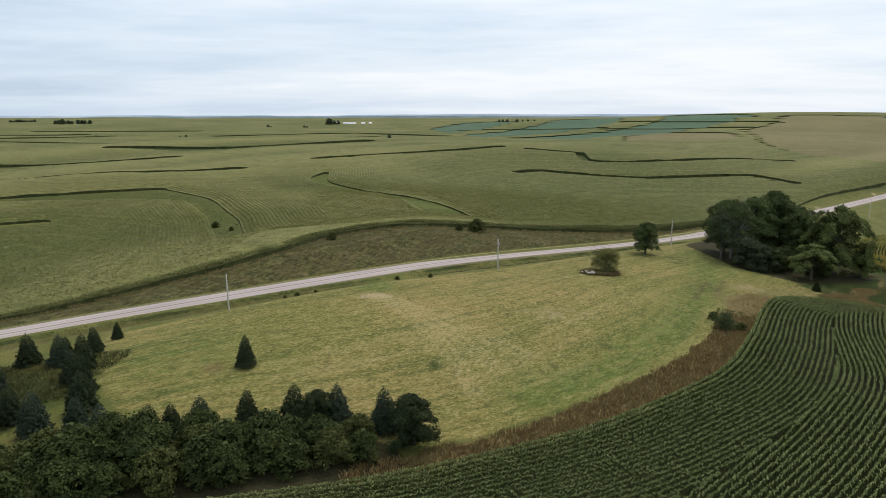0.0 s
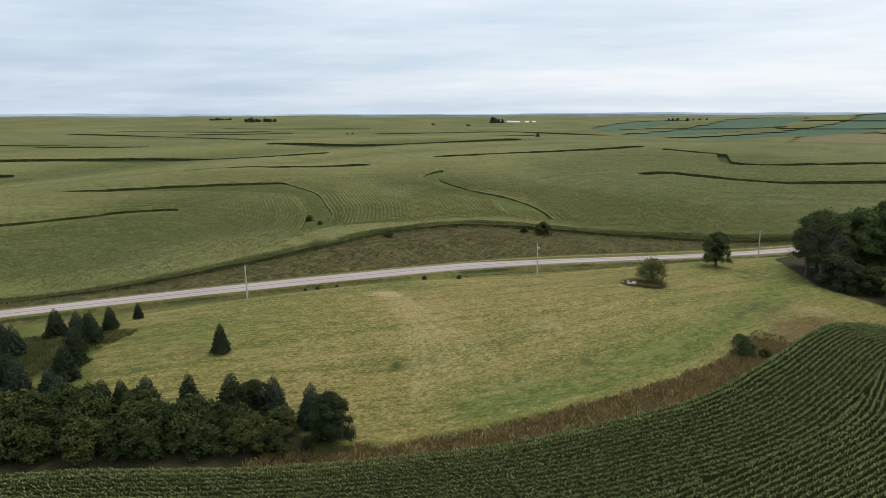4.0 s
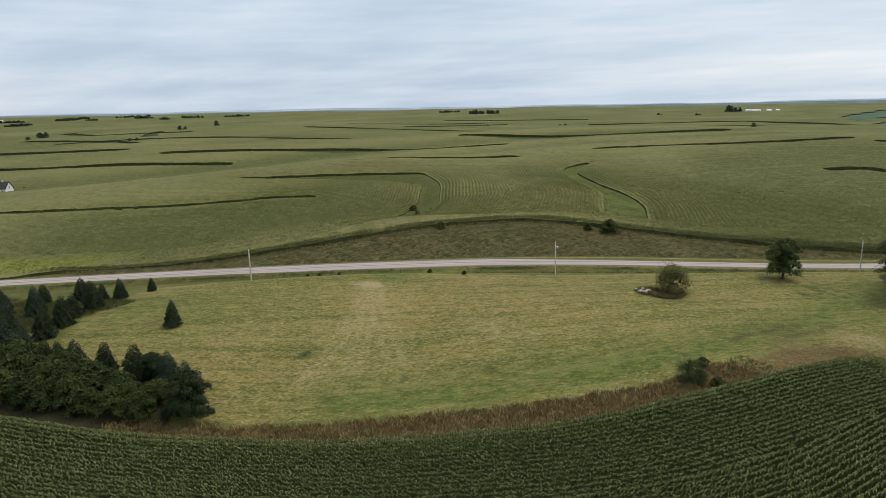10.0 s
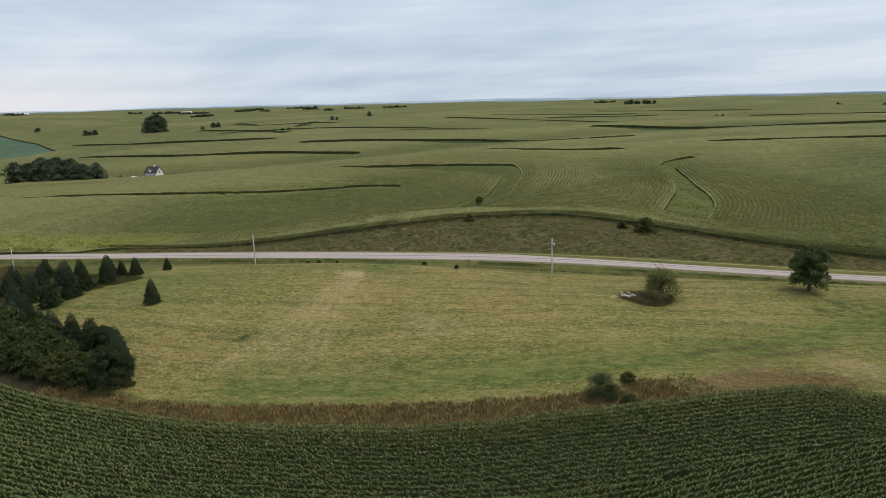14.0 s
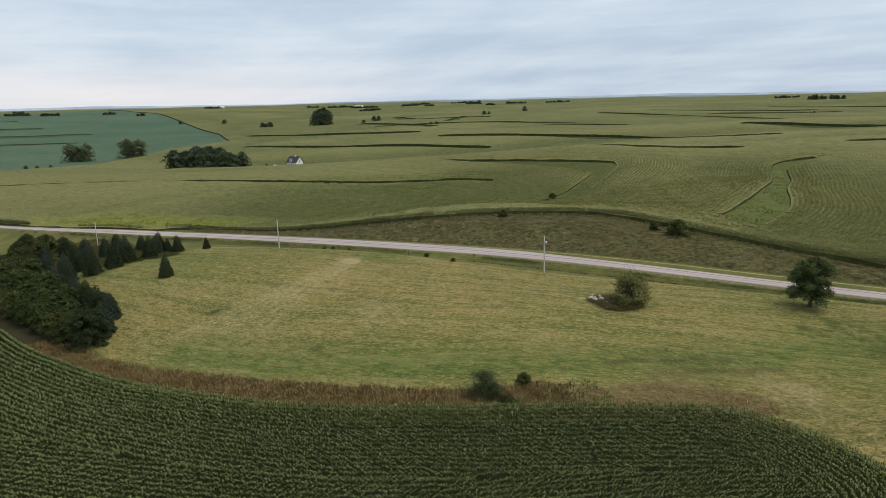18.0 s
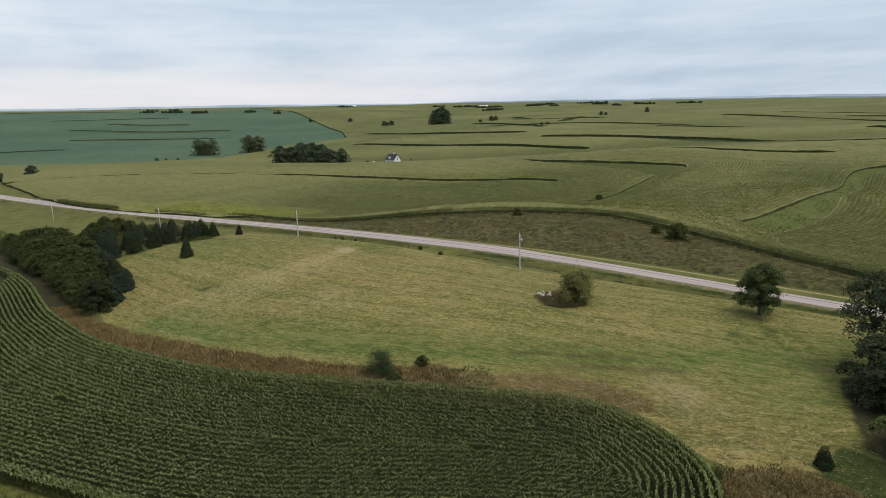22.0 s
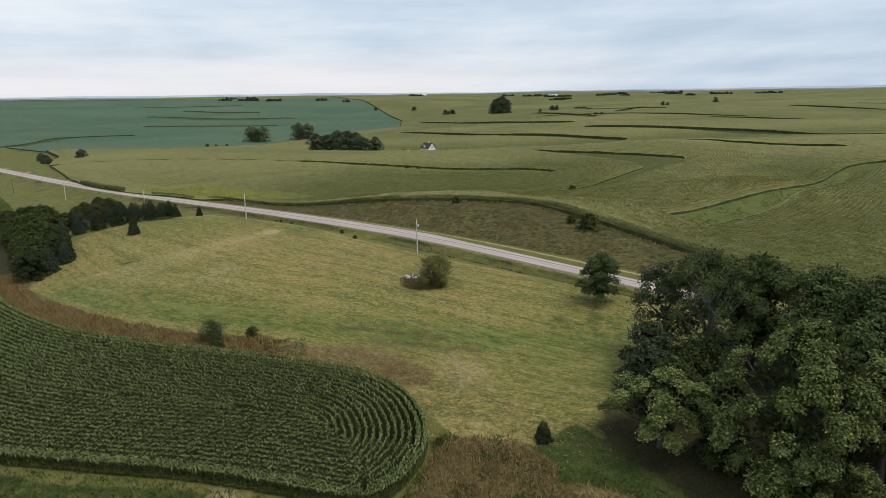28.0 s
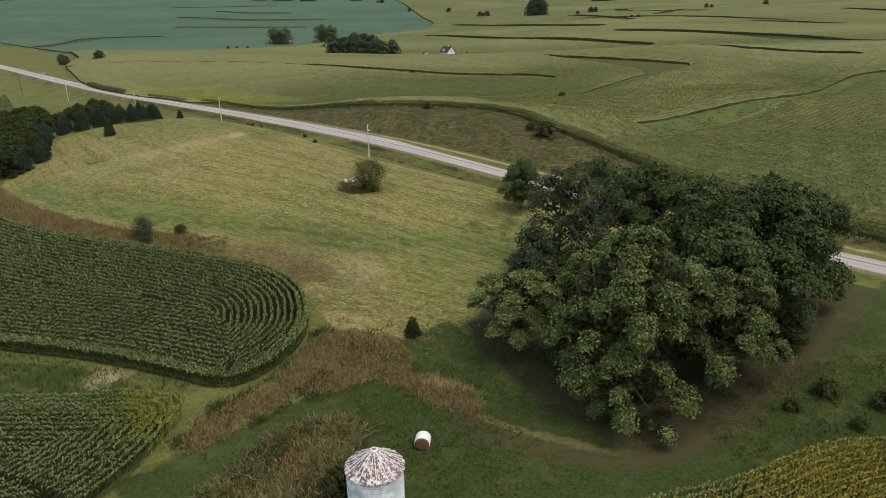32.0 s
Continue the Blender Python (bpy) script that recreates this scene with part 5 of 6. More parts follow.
# ---- hazy hills at the edge of sight, with the haze mixed into their colours ----
turns = np.linspace(0, 2 * np.pi, 481)
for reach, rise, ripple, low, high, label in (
    (4250, 40, 2.2, (0.16, 0.205, 0.215), (0.22, 0.265, 0.275), "hazy grey-green hills before the far horizon"),
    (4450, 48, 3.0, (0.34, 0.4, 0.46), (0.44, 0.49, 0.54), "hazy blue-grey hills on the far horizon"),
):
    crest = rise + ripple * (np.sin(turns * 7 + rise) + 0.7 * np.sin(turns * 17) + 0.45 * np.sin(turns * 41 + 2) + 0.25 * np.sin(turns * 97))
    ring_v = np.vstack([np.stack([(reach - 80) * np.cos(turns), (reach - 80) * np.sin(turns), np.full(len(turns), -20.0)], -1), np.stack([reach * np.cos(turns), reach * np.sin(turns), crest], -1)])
    far_m = Mat("haze_tinted_land", 1.0, 0.0)
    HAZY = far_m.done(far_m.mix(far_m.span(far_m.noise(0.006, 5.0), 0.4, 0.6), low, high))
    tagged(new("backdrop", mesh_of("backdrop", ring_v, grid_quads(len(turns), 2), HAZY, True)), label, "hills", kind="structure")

WHITE_PAINT = plain("white_painted_boards", (0.72, 0.71, 0.68), 0.6, 0.3, vary=0.08, scale=1.0)
DARK_SHINGLE = plain("dark_shingles", (0.055, 0.05, 0.05), 0.9, 0.2, vary=0.3, scale=2.0)
GLASS_DARK = plain("dark_window_pane", (0.03, 0.035, 0.04), 0.15, 0.5, vary=0.1)
TIN = plain("pale_sheet_metal", (0.62, 0.63, 0.64), 0.5, 0.4, 0.2, 0.12, 0.6)


def box(bm, sx, sy, sz, at=(0, 0, 0), turn=0.0, bevel=0.0):
    m = pose(*at, 0, 0, turn) @ Matrix.Diagonal((sx, sy, sz, 1))
    made = bmesh.ops.create_cube(bm, size=1.0, matrix=m)["verts"]
    if bevel:
        edges = {e for v in made for e in v.link_edges}
        bmesh.ops.bevel(bm, geom=list(edges), offset=bevel, segments=1, affect="EDGES")
    return made


def gable_house(name, x, y, turn, length, width, eave, ridge, wall_mat, roof_mat, label, category, windows=3, chimney=False):
    ob = new(name)
    ob.matrix_basis = pose(x, y, gz(x, y) - 0.3, 0, 0, turn)
    bm = bmesh.new()
    l, w = length / 2, width / 2
    v = [bm.verts.new(p) for p in ((-l, -w, 0), (l, -w, 0), (l, w, 0), (-l, w, 0), (-l, -w, eave), (l, -w, eave), (l, w, eave), (-l, w, eave), (-l, 0, ridge), (l, 0, ridge))]
    for f in ((0, 1, 5, 4), (2, 3, 7, 6), (1, 2, 6, 9, 5), (3, 0, 4, 8, 7), (3, 2, 1, 0)):
        bm.faces.new([v[i] for i in f])
    part("wall", bm, wall_mat, ob, smooth_faces=False)
    for side in (-1, 1):
        bm = bmesh.new()
        p = [(-l - 0.5, side * (w + 0.5), eave - 0.35), (l + 0.5, side * (w + 0.5), eave - 0.35), (l + 0.5, 0, ridge + 0.1), (-l - 0.5, 0, ridge + 0.1)]
        low = [bm.verts.new(q) for q in p]
        high = [bm.verts.new((q[0], q[1], q[2] + 0.22)) for q in p]
        bm.faces.new(low)
        bm.faces.new(high)
        for i in range(4):
            j = (i + 1) % 4
            bm.faces.new((low[i], low[j], high[j], high[i]))
        bmesh.ops.recalc_face_normals(bm, faces=bm.faces)
        part("roof_slope", bm, roof_mat, ob, "dark shingled roof" if roof_mat is DARK_SHINGLE else "", False)
    for i in range(windows):
        for side in (-1, 1):
            bm = bmesh.new()
            box(bm, 1.0, 0.12, 1.4, (-l + length * (i + 0.7) / (windows + 0.4), side * (w + 0.03), eave * 0.55))
            win = part("window", bm, GLASS_DARK, ob, smooth_faces=False)
            wx = -l + length * (i + 0.7) / (windows + 0.4)
            bm = bmesh.new()
            box(bm, 1.3, 0.24, 0.1, (wx, side * (w + 0.06), eave * 0.55 - 0.76), bevel=0.02)
            part("window_sill", bm, wall_mat, win, smooth_faces=False)
            bm = bmesh.new()
            for dx in (-0.55, 0.55):
                box(bm, 0.12, 0.16, 1.5, (wx + dx, side * (w + 0.05), eave * 0.55))
            box(bm, 1.22, 0.16, 0.12, (wx, side * (w + 0.05), eave * 0.55 + 0.76))
            part("window_frame", bm, wall_mat, win, smooth_faces=False)
    if windows:
        bm = bmesh.new()
        box(bm, 0.12, 1.0, 1.3, (l + 0.03, 0.0, eave + 0.6))
        part("window", bm, GLASS_DARK, ob, smooth_faces=False)
        bm = bmesh.new()
        box(bm, 0.12, 1.0, 2.1, (l + 0.03, -w * 0.4, 1.05))
        part("door", bm, GLASS_DARK, ob, smooth_faces=False)
    if chimney:
        bm = bmesh.new()
        box(bm, 0.8, 0.8, 2.2, (l * 0.2, 0, ridge + 0.6), bevel=0.05)
        stack = part("chimney", bm, WHITE_PAINT, ob, smooth_faces=False)
        bm = bmesh.new()
        box(bm, 1.0, 1.0, 0.14, (l * 0.2, 0, ridge + 1.72), bevel=0.03)
        part("chimney_cap", bm, roof_mat, stack, smooth_faces=False)
    return tagged(ob, label, category)


house = gable_house("farmhouse", -476, 283, 28, 11.5, 8.6, 5.0, 9.6, WHITE_PAINT, DARK_SHINGLE, "white farmhouse with a dark shingled gable roof on a far slope", "house", 3, True)
dormer = new("dormer")
dormer.parent = house
dormer.matrix_basis = pose(-1.2, -2.0, 6.2)
bm = bmesh.new()
ring_d = [bm.verts.new(q) for q in ((-1.3, -2.2, -1.2), (1.3, -2.2, -1.2), (1.3, -2.2, 1.2), (0, -2.2, 2.5), (-1.3, -2.2, 1.2))]
back_d = [bm.verts.new((v.co.x, 1.6, v.co.z)) for v in ring_d]
bm.faces.new(ring_d)
bm.faces.new(back_d[::-1])
for i in range(5):
    j = (i + 1) % 5
    bm.faces.new((ring_d[i], back_d[i], back_d[j], ring_d[j]))
bmesh.ops.recalc_face_normals(bm, faces=bm.faces)
part("dormer_wall", bm, WHITE_PAINT, dormer, smooth_faces=False)
for side in (-1, 1):
    bm = bmesh.new()
    box(bm, 2.1, 4.1, 0.16)
    slope = part("dormer_roof", bm, DARK_SHINGLE, dormer, smooth_faces=False)
    slope.matrix_basis = pose(side * 0.74, -0.4, 1.93, 0, side * 45, 0)
bm = bmesh.new()
box(bm, 0.9, 0.1, 1.2, (0, -2.24, 0.4))
part("window", bm, GLASS_DARK, dormer, smooth_faces=False)
gable_house("shed", -462, 262, 20, 4.5, 3.4, 2.2, 3.2, WHITE_PAINT, TIN, "small white shed near the farmhouse", "shed", 0)
for i, (dx, dy, ln, wd, ev, rg) in enumerate(((18, 0, 13, 9, 5, 8), (34, 8, 24, 11, 4, 6.5), (68, -4, 11, 8, 4, 6.5), (86, 14, 9, 7, 3.5, 5.5), (-10, 22, 12, 9, 6, 9))):
    gable_house("barn", -313 + dx, 2028 + dy, 8 * i - 10, ln, wd, ev, rg, WHITE_PAINT, TIN, "white barn of a distant farmstead", "barn", 0)
for x, y, ln in ((-2090, 1020, 30), (-2440, 640, 40), (-2500, 650, 26)):
    gable_house("barn", x, y, 70, ln, 14, 5, 8, WHITE_PAINT, TIN, "white barn on the far skyline", "barn", 0)

# ---- utility poles ----
POLE_WOOD = plain("weathered_pale_pole", (0.5, 0.465, 0.4), 0.9, 0.1, vary=0.25, scale=4.0)
POLE_DARK = plain("dark_treated_pole", (0.12, 0.1, 0.085), 0.9, 0.1, vary=0.25, scale=4.0)
STEEL = plain("galvanised_steel", (0.4, 0.41, 0.42), 0.45, 0.5, 0.6, 0.1)
CERAMIC = plain("brown_insulator", (0.16, 0.1, 0.07), 0.3, 0.5, vary=0.1)


def utility_pole(x, y, height, lean, transformer, dark=False):
    ob = new("utility_pole")
    ob.matrix_basis = pose(x, y, gz(x, y), 0, lean, 37)
    v, q = tube_rings([(0, 0, -0.6), (0, 0, height * 0.5), (0, 0, height - 0.04), (0, 0, height)], [0.165, 0.14, 0.12, 0.09], 10)
    child("shaft", mesh_of("shaft", v, q, POLE_DARK if dark else POLE_WOOD, True), ob)
    bm = bmesh.new()
    bmesh.ops.create_cone(bm, segments=10, radius1=0.07, radius2=0.05, depth=0.26, cap_ends=True, matrix=pose(0, 0, height + 0.12))
    part("top_insulator", bm, CERAMIC, ob)
    bm = bmesh.new()
    box(bm, 0.08, 0.7, 0.1, (0.12, 0, height - 1.3), bevel=0.01)
    part("bracket", bm, STEEL, ob)
    bm = bmesh.new()
    bmesh.ops.create_cone(bm, segments=10, radius1=0.06, radius2=0.045, depth=0.2, cap_ends=True, matrix=pose(0.12, 0.3, height - 1.15))
    part("side_insulator", bm, CERAMIC, ob)
    if transformer:
        bm = bmesh.new()
        bmesh.ops.create_cone(bm, segments=14, radius1=0.24, radius2=0.24, depth=0.75, cap_ends=True, matrix=pose(0.42, 0, height - 1.6))
        bmesh.ops.bevel(bm, geom=[e for e in bm.edges if e.is_boundary is False and e.calc_face_angle(0) > 1.0], offset=0.04, segments=2, affect="EDGES")
        can = part("transformer", bm, STEEL, ob, "grey transformer can")
        for dy in (-0.1, 0.1):
            bm = bmesh.new()
            bmesh.ops.create_cone(bm, segments=8, radius1=0.045, radius2=0.03, depth=0.22, cap_ends=True, matrix=pose(0.42, dy, height - 1.13))
            part("bushing", bm, CERAMIC, can)
    return tagged(ob, "dark wooden utility pole" if dark else "pale weathered wooden utility pole beside the road", "utility pole", "" if dark else "roadside poles")


for i, (x, y, h, lean) in enumerate(((-162, 57.5, 7.4, -1.5), (-105, 101.2, 7.6, -1.0), (-46, 141.8, 7.7, -1.2), (12.8, 185.3, 8.5, -0.5), (74, 234, 8.6, 0.5), (131, 277, 8.5, 0), (189, 318, 8.5, 0.3))):
    utility_pole(x, y, h, lean, i in (3,))
utility_pole(-196, 25, 8.8, -3.0, False, True)
bm = bmesh.new()
box(bm, 0.14, 0.14, 1.3, (0, 0, 0.55), bevel=0.02)
post = part("post", bm, POLE_DARK)
post.name = "marker_post"
post.matrix_basis = pose(-21.5, 168.2, gz(-21.5, 168.2))
tagged(post, "short dark wooden post at the field entrance", "post")

# ---- stones and brush by the bush ----
STONE = plain("pale_limestone", (0.42, 0.385, 0.32), 0.9, 0.2, vary=0.35, scale=4.0)
g_stone = np.random.default_rng(3)
for i in range(26):
    a, r = g_stone.uniform(0, 6.28), abs(g_stone.normal(0, 0.9))
    s = g_stone.uniform(0.26, 0.54)
    bm = bmesh.new()
    bmesh.ops.create_icosphere(bm, subdivisions=2, radius=s)
    for v in bm.verts:
        v.co *= 0.8 + 0.35 * noise.noise(v.co * 2.2 + Vector((i * 7.0, 0, 0)))
        v.co.z *= 0.72
    x, y = 36.6 + 1.2 * r * math.cos(a), 179.4 + 0.8 * r * math.sin(a)
    ob = part("rock", bm, STONE, None, smooth_faces=False)
    ob.matrix_basis = pose(x, y, gz(x, y) + s * 0.35 + (0.35 if i > 11 else 0), 0, 0, 40 * i)
    tagged(ob, "pale broken limestone block in a heap beside the bush", "rock", "stone heap")


def blades(centres, height, width, generator, per, lean=0.35, spread=0.25):
    """Tufts of upright tapered blades: corners and faces."""
    n = len(centres) * per
    root = np.repeat(centres, per, 0) + np.c_[generator.normal(0, spread, (n, 2)), np.zeros(n)]
    h = np.repeat(height, per) * generator.uniform(0.5, 1.1, n)
    a = generator.uniform(0, 2 * np.pi, n)
    side = np.stack([np.cos(a), np.sin(a), np.zeros(n)], -1) * (np.repeat(width, per) / 2)[:, None]
    tip = root + np.c_[generator.normal(0, lean, (n, 2)) * h[:, None], h]
    mid = root * 0.45 + tip * 0.55
    mid[:, 2] += 0.12 * h
    v = np.stack([root - side * 0.4, root + side * 0.4, mid + side, mid - side, tip + side * 0.12, tip - side * 0.12], 1).reshape(-1, 3)
    k = 6 * np.arange(n)[:, None]
    q = np.stack([k + (0, 1, 2, 3), k + (3, 2, 4, 5)], 1).reshape(-1, 4)
    return v, q


def on_ground(x, y, up=-0.05):
    return np.stack([x, y, ground_z(x, y) + up], -1)


RUST_WEED = leaf_material("rusty_dry_weeds", (0.128, 0.079, 0.031), (0.21, 0.139, 0.057), (0.33, 0.245, 0.115), 0.2, up=0.75)
TAN_GRASS = leaf_material("tan_dry_grass", (0.13, 0.102, 0.044), (0.205, 0.16, 0.074), (0.31, 0.255, 0.135), 0.2, up=0.75)
BRUSH = leaf_material("tangled_brown_brush", (0.075, 0.062, 0.029), (0.13, 0.107, 0.048), (0.22, 0.18, 0.085), 0.2, up=0.7)
STRAW_GRASS = leaf_material("flattened_straw", (0.15, 0.125, 0.055), (0.24, 0.195, 0.095), (0.36, 0.3, 0.165), 0.2, up=0.75)
BANK_WEED = leaf_material("brown_bank_weeds", (0.056, 0.054, 0.02), (0.096, 0.09, 0.033), (0.15, 0.138, 0.054), 0.2, 0.7, up=0.75)
BANK_STRAW = leaf_material("dull_bank_straw", (0.1, 0.084, 0.036), (0.155, 0.13, 0.058), (0.23, 0.195, 0.095), 0.2, up=0.75)
GREEN_GRASS = leaf_material("green_long_grass", (0.034, 0.052, 0.013), (0.058, 0.079, 0.021), (0.094, 0.116, 0.039), 0.2, 0.7, up=0.75)
DARK_GRASS = leaf_material("dark_uncut_grass", (0.02, 0.023, 0.009), (0.035, 0.036, 0.015), (0.06, 0.06, 0.024), 0.2, up=0.75)
DITCH_GRASS = leaf_material("dark_ditch_grass", (0.03, 0.037, 0.011), (0.05, 0.057, 0.018), (0.088, 0.09, 0.034), 0.2, up=0.75)
HAY_BITS = leaf_material("cut_hay", (0.13, 0.115, 0.05), (0.2, 0.175, 0.085), (0.3, 0.26, 0.14), 0.2, up=0.75)

TALL_WEED = leaf_material("olive_mixed_weeds", (0.08, 0.08, 0.027), (0.14, 0.13, 0.05), (0.25, 0.215, 0.11), 0.2, up=0.75)

WATERWAY = leaf_material("waterway_grass_blades", (0.09, 0.115, 0.034), (0.145, 0.168, 0.055), (0.22, 0.225, 0.09), 0.2, up=0.75)


def tufts(name, x, y, height, width, per, material, label, seed, lean=0.35, spread=0.25):
    g = np.random.default_rng(seed)
    h = height * g.uniform(0.6, 1.2, len(x))
    v, q = blades(on_ground(x, y), h, np.full(len(x), width), g, per, lean, spread)
    return tagged(new(name, mesh_of(name, v, q, material)), label, "weeds", kind="stuff")


def sprinkle(n, x0, x1, y0, y1, seed):
    g = np.random.default_rng(seed)
    return g.uniform(x0, x1, n), g.uniform(y0, y1, n), g


x, y, g = sprinkle(60000, -25, 75, 80, 172, 41)
d_corn = ring_distance(x, y, NEAR_CORN)
strip = (d_corn > 0.3) & (ring_distance(x, y, WEED_STRIP) < -0.9 + 0.6 * wobble(x, y, 3.0)) & (x > -16) & (y < 152)
tufts("dry_weeds", x[strip], y[strip], 0.72, 0.15, 4, RUST_WEED, "rust-brown dry weeds in a strip along the corn", 42)
thin = strip & (g.random(len(x)) < 0.4)
tufts("dry_grass", x[thin], y[thin] + 0.3, 0.7, 0.12, 4, TAN_GRASS, "tan dry grass among the weeds along the corn", 43)
x, y, g = sprinkle(16000, 94, 121, 156, 195, 44)
d_corn = np.minimum(ring_distance(x, y, NEAR_CORN), ring_distance(x, y, GAP_CORN))
ok = (d_corn > 0.5) & (inside(x, y, WEED_BAND) | inside(x, y, WEED_TAIL)) & (wobble(x, y, 3.0) + g.normal(0, 0.4, len(x)) > -0.3)
thin = ok & (g.random(len(x)) < 0.5)
green = (d_corn > 0.5) & (ring_distance(x, y, WEED_BAND) < 1.5) & (wobble(x, y, 2.4, 3.0) + g.normal(0, 0.3, len(x)) > 0.45)
tufts("long_grass", x[green], y[green], 0.5, 0.11, 6, DITCH_GRASS, "green grass tufts among the dry weeds", 86, 0.7, 0.35)
tufts("dry_weeds", x[thin], y[thin], 0.6, 0.11, 6, RUST_WEED, "rust-brown dry weeds round the end of the corn", 45)
ok2 = ok & (g.random(len(x)) < 0.75)
tufts("dry_grass", x[ok2] + 0.4, y[ok2], 0.5, 0.1, 6, TAN_GRASS, "tan dry grass round the end of the corn", 46, 0.7, 0.35)
x, y, g = sprinkle(30000, 55, 108, 150, 200, 66)
dry = 0.5 * np.exp(-((x - 76) ** 2 / 230 + (y - 176) ** 2 / 80)) + 0.6 * smooth(9.0, 4.0, ring_distance(x, y, NEAR_CORN)) * (x > 57) * (x < 80) + 0.5 * np.exp(-((x - 93) ** 2 / 90 + (y - 182) ** 2 / 110))
ok = (dry * (0.8 + 0.5 * wobble(x, y, 3.5)) > g.random(len(x))) & (ring_distance(x, y, NEAR_CORN) > 0.5)
ok &= g.random(len(x)) < 0.6
tufts("dry_grass", x[ok], y[ok], 0.16, 0.12, 4, STRAW_GRASS, "flattened tan dry grass beyond the end of the meadow", 67, 3.0, 0.4)
ok &= (ring_distance(x, y, NEAR_CORN) < 7.5) & (x < 80) & (g.random(len(x)) < 0.6)
tufts("dry_weeds", x[ok], y[ok], 0.32, 0.11, 5, RUST_WEED, "low rusty weeds along the outer bend of the corn", 68, 1.0, 0.4)
x, y, g = sprinkle(70000, -110, 130, 130, 300, 47)
d = road_off(x, y)
ok = (d > 9.0) & ~inside(x, y, FAR_FIELDS) & (wobble(x, y, 6.0) + g.normal(0, 0.5, len(x)) > -0.35)
tufts("bank_weeds", x[ok], y[ok], 0.38, 0.13, 5, BANK_WEED, "brown and olive weeds on the road bank", 48, 0.8, 0.5)
ok = (d > 8.0) & ~inside(x, y, FAR_FIELDS) & (g.random(len(x)) < 0.1 + 0.25 * (wobble(x, y, 9.0, 3.0) > 0.3))
tufts("bank_grass", x[ok], y[ok], 0.42, 0.09, 4, BANK_STRAW, "tan grass patches on the road bank", 49, 0.9, 0.5)
edge_gap = line_distance(x, y, FAR_EDGE[(FAR_EDGE[:, 0] > -130) & (FAR_EDGE[:, 0] < 150)])
ok = (d > 9.0) & ~inside(x, y, FAR_FIELDS) & (edge_gap > 0.7) & (edge_gap < 2.0)
tufts("rim_grass", x[ok], y[ok], 0.7, 0.12, 8, TAN_GRASS, "pale dry grass at the foot of the corn above the bank", 65, 0.4, 0.4)
x, y, g = sprinkle(60000, -135, 75, 85, 245, 62)
d = road_off(x, y)
entrance = np.abs(x + 15.5 + 0.6 * (d + 9)) < 6.5
ok = (d < -4.7 + 0.3 * wobble(x, y, 4.0)) & (d > -7.6 + 0.7 * wobble(x, y, 6.0)) & ~entrance
tufts("ditch_grass", x[ok], y[ok], 0.3, 0.09, 8, DITCH_GRASS, "dark green long grass in the roadside ditch", 63, 0.6, 0.35)
ok = (np.abs(d + 10.7) < 0.5) & ~entrance & (x > -12)
ok &= wobble(x, y, 5.0, 2.0) > -0.35
tufts("ditch_grass", x[ok], y[ok], 0.34, 0.1, 8, DARK_GRASS, "dark line of uncut grass between ditch and meadow", 64, 0.4, 0.3)
x, y, g = sprinkle(36000, -135, -46, 70, 130, 87)
planted = np.exp(-(((x + 82) / 32) ** 4) - ((y - 96 - 0.25 * (x + 80)) / 17) ** 4) * smooth(-57, -63, x - 0.35 * (y - 100))
rank = wobble(x, y, 4.5, 1.0) + g.normal(0, 0.35, len(x))
ok = (planted > 0.3) & (road_off(x, y) < -9)
tufts("long_grass", x[ok & (rank > 0)], y[ok & (rank > 0)], 0.5, 0.12, 5, DITCH_GRASS, "dark rank grass among the planted evergreens", 88, 0.7, 0.4)
ok &= rank < -0.1
tufts("dry_weeds", x[ok], y[ok], 0.45, 0.11, 5, BANK_WEED, "olive brown weeds among the planted evergreens", 89, 0.8, 0.4)
x, y, g = sprinkle(32000, -65, 100, 92, 240, 50)
ok = inside(x, y, MOWN) & (road_off(x, y) < -11) & (wobble(x, y, 9.0) * 0.5 + wobble(x * 0.25 + y * 0.8, y * 0.25, 1.6) + g.normal(0, 0.4, len(x)) > 0.12)
tufts("hay_stubble", x[ok], y[ok], 0.16, 0.09, 3, HAY_BITS, "cut hay lying in the mown meadow", 51, 1.6, 0.35)
ok = inside(x, y, MOWN) & (road_off(x, y) < -11) & (wobble(x, y, 11.0, 4.0) + g.normal(0, 0.4, len(x)) > 0.35)
tufts("meadow_grass", x[ok], y[ok], 0.2, 0.08, 3, GREEN_GRASS, "short green regrowth in the mown meadow", 52, 0.9, 0.35)
x, y, g = sprinkle(26000, 84, 136, 150, 252, 53)
lush = np.exp(-((x - 122) ** 2 / 220 + (y - 184) ** 2 / 120)) + 0.8 * np.exp(-((x - 112) ** 2 / 60 + (y - 193) ** 2 / 40)) + 0.7 * (x > 116) * (y > 216) * (y < 250)
ok = (lush > g.random(len(x))) & ~inside(x, y, WEED_BAND) & ~inside(x, y, WEED_TAIL) & ~inside(x, y, BIN_WEEDS) & (np.hypot(x - 132.4, y - 179.2) > 3.2) & ~inside(x, y, EAST_CORN) & ~inside(x, y, GAP_CORN)
tufts("long_grass", x[ok], y[ok], 0.4, 0.1, 4, GREEN_GRASS, "lush green grass round the grain bin and lane", 54, 0.6, 0.3)
x, y, g = sprinkle(9000, 60, 118, 88, 158, 55)
ok = (ring_distance(x, y, NEAR_CORN) > 0.3) & (ring_distance(x, y, GAP_CORN) > 0.3) & (ring_distance(x, y, NEAR_CORN) < 9) & (ring_distance(x, y, NEAR_CORN) < ring_distance(x, y, GAP_CORN) + 30) & (y < 157)
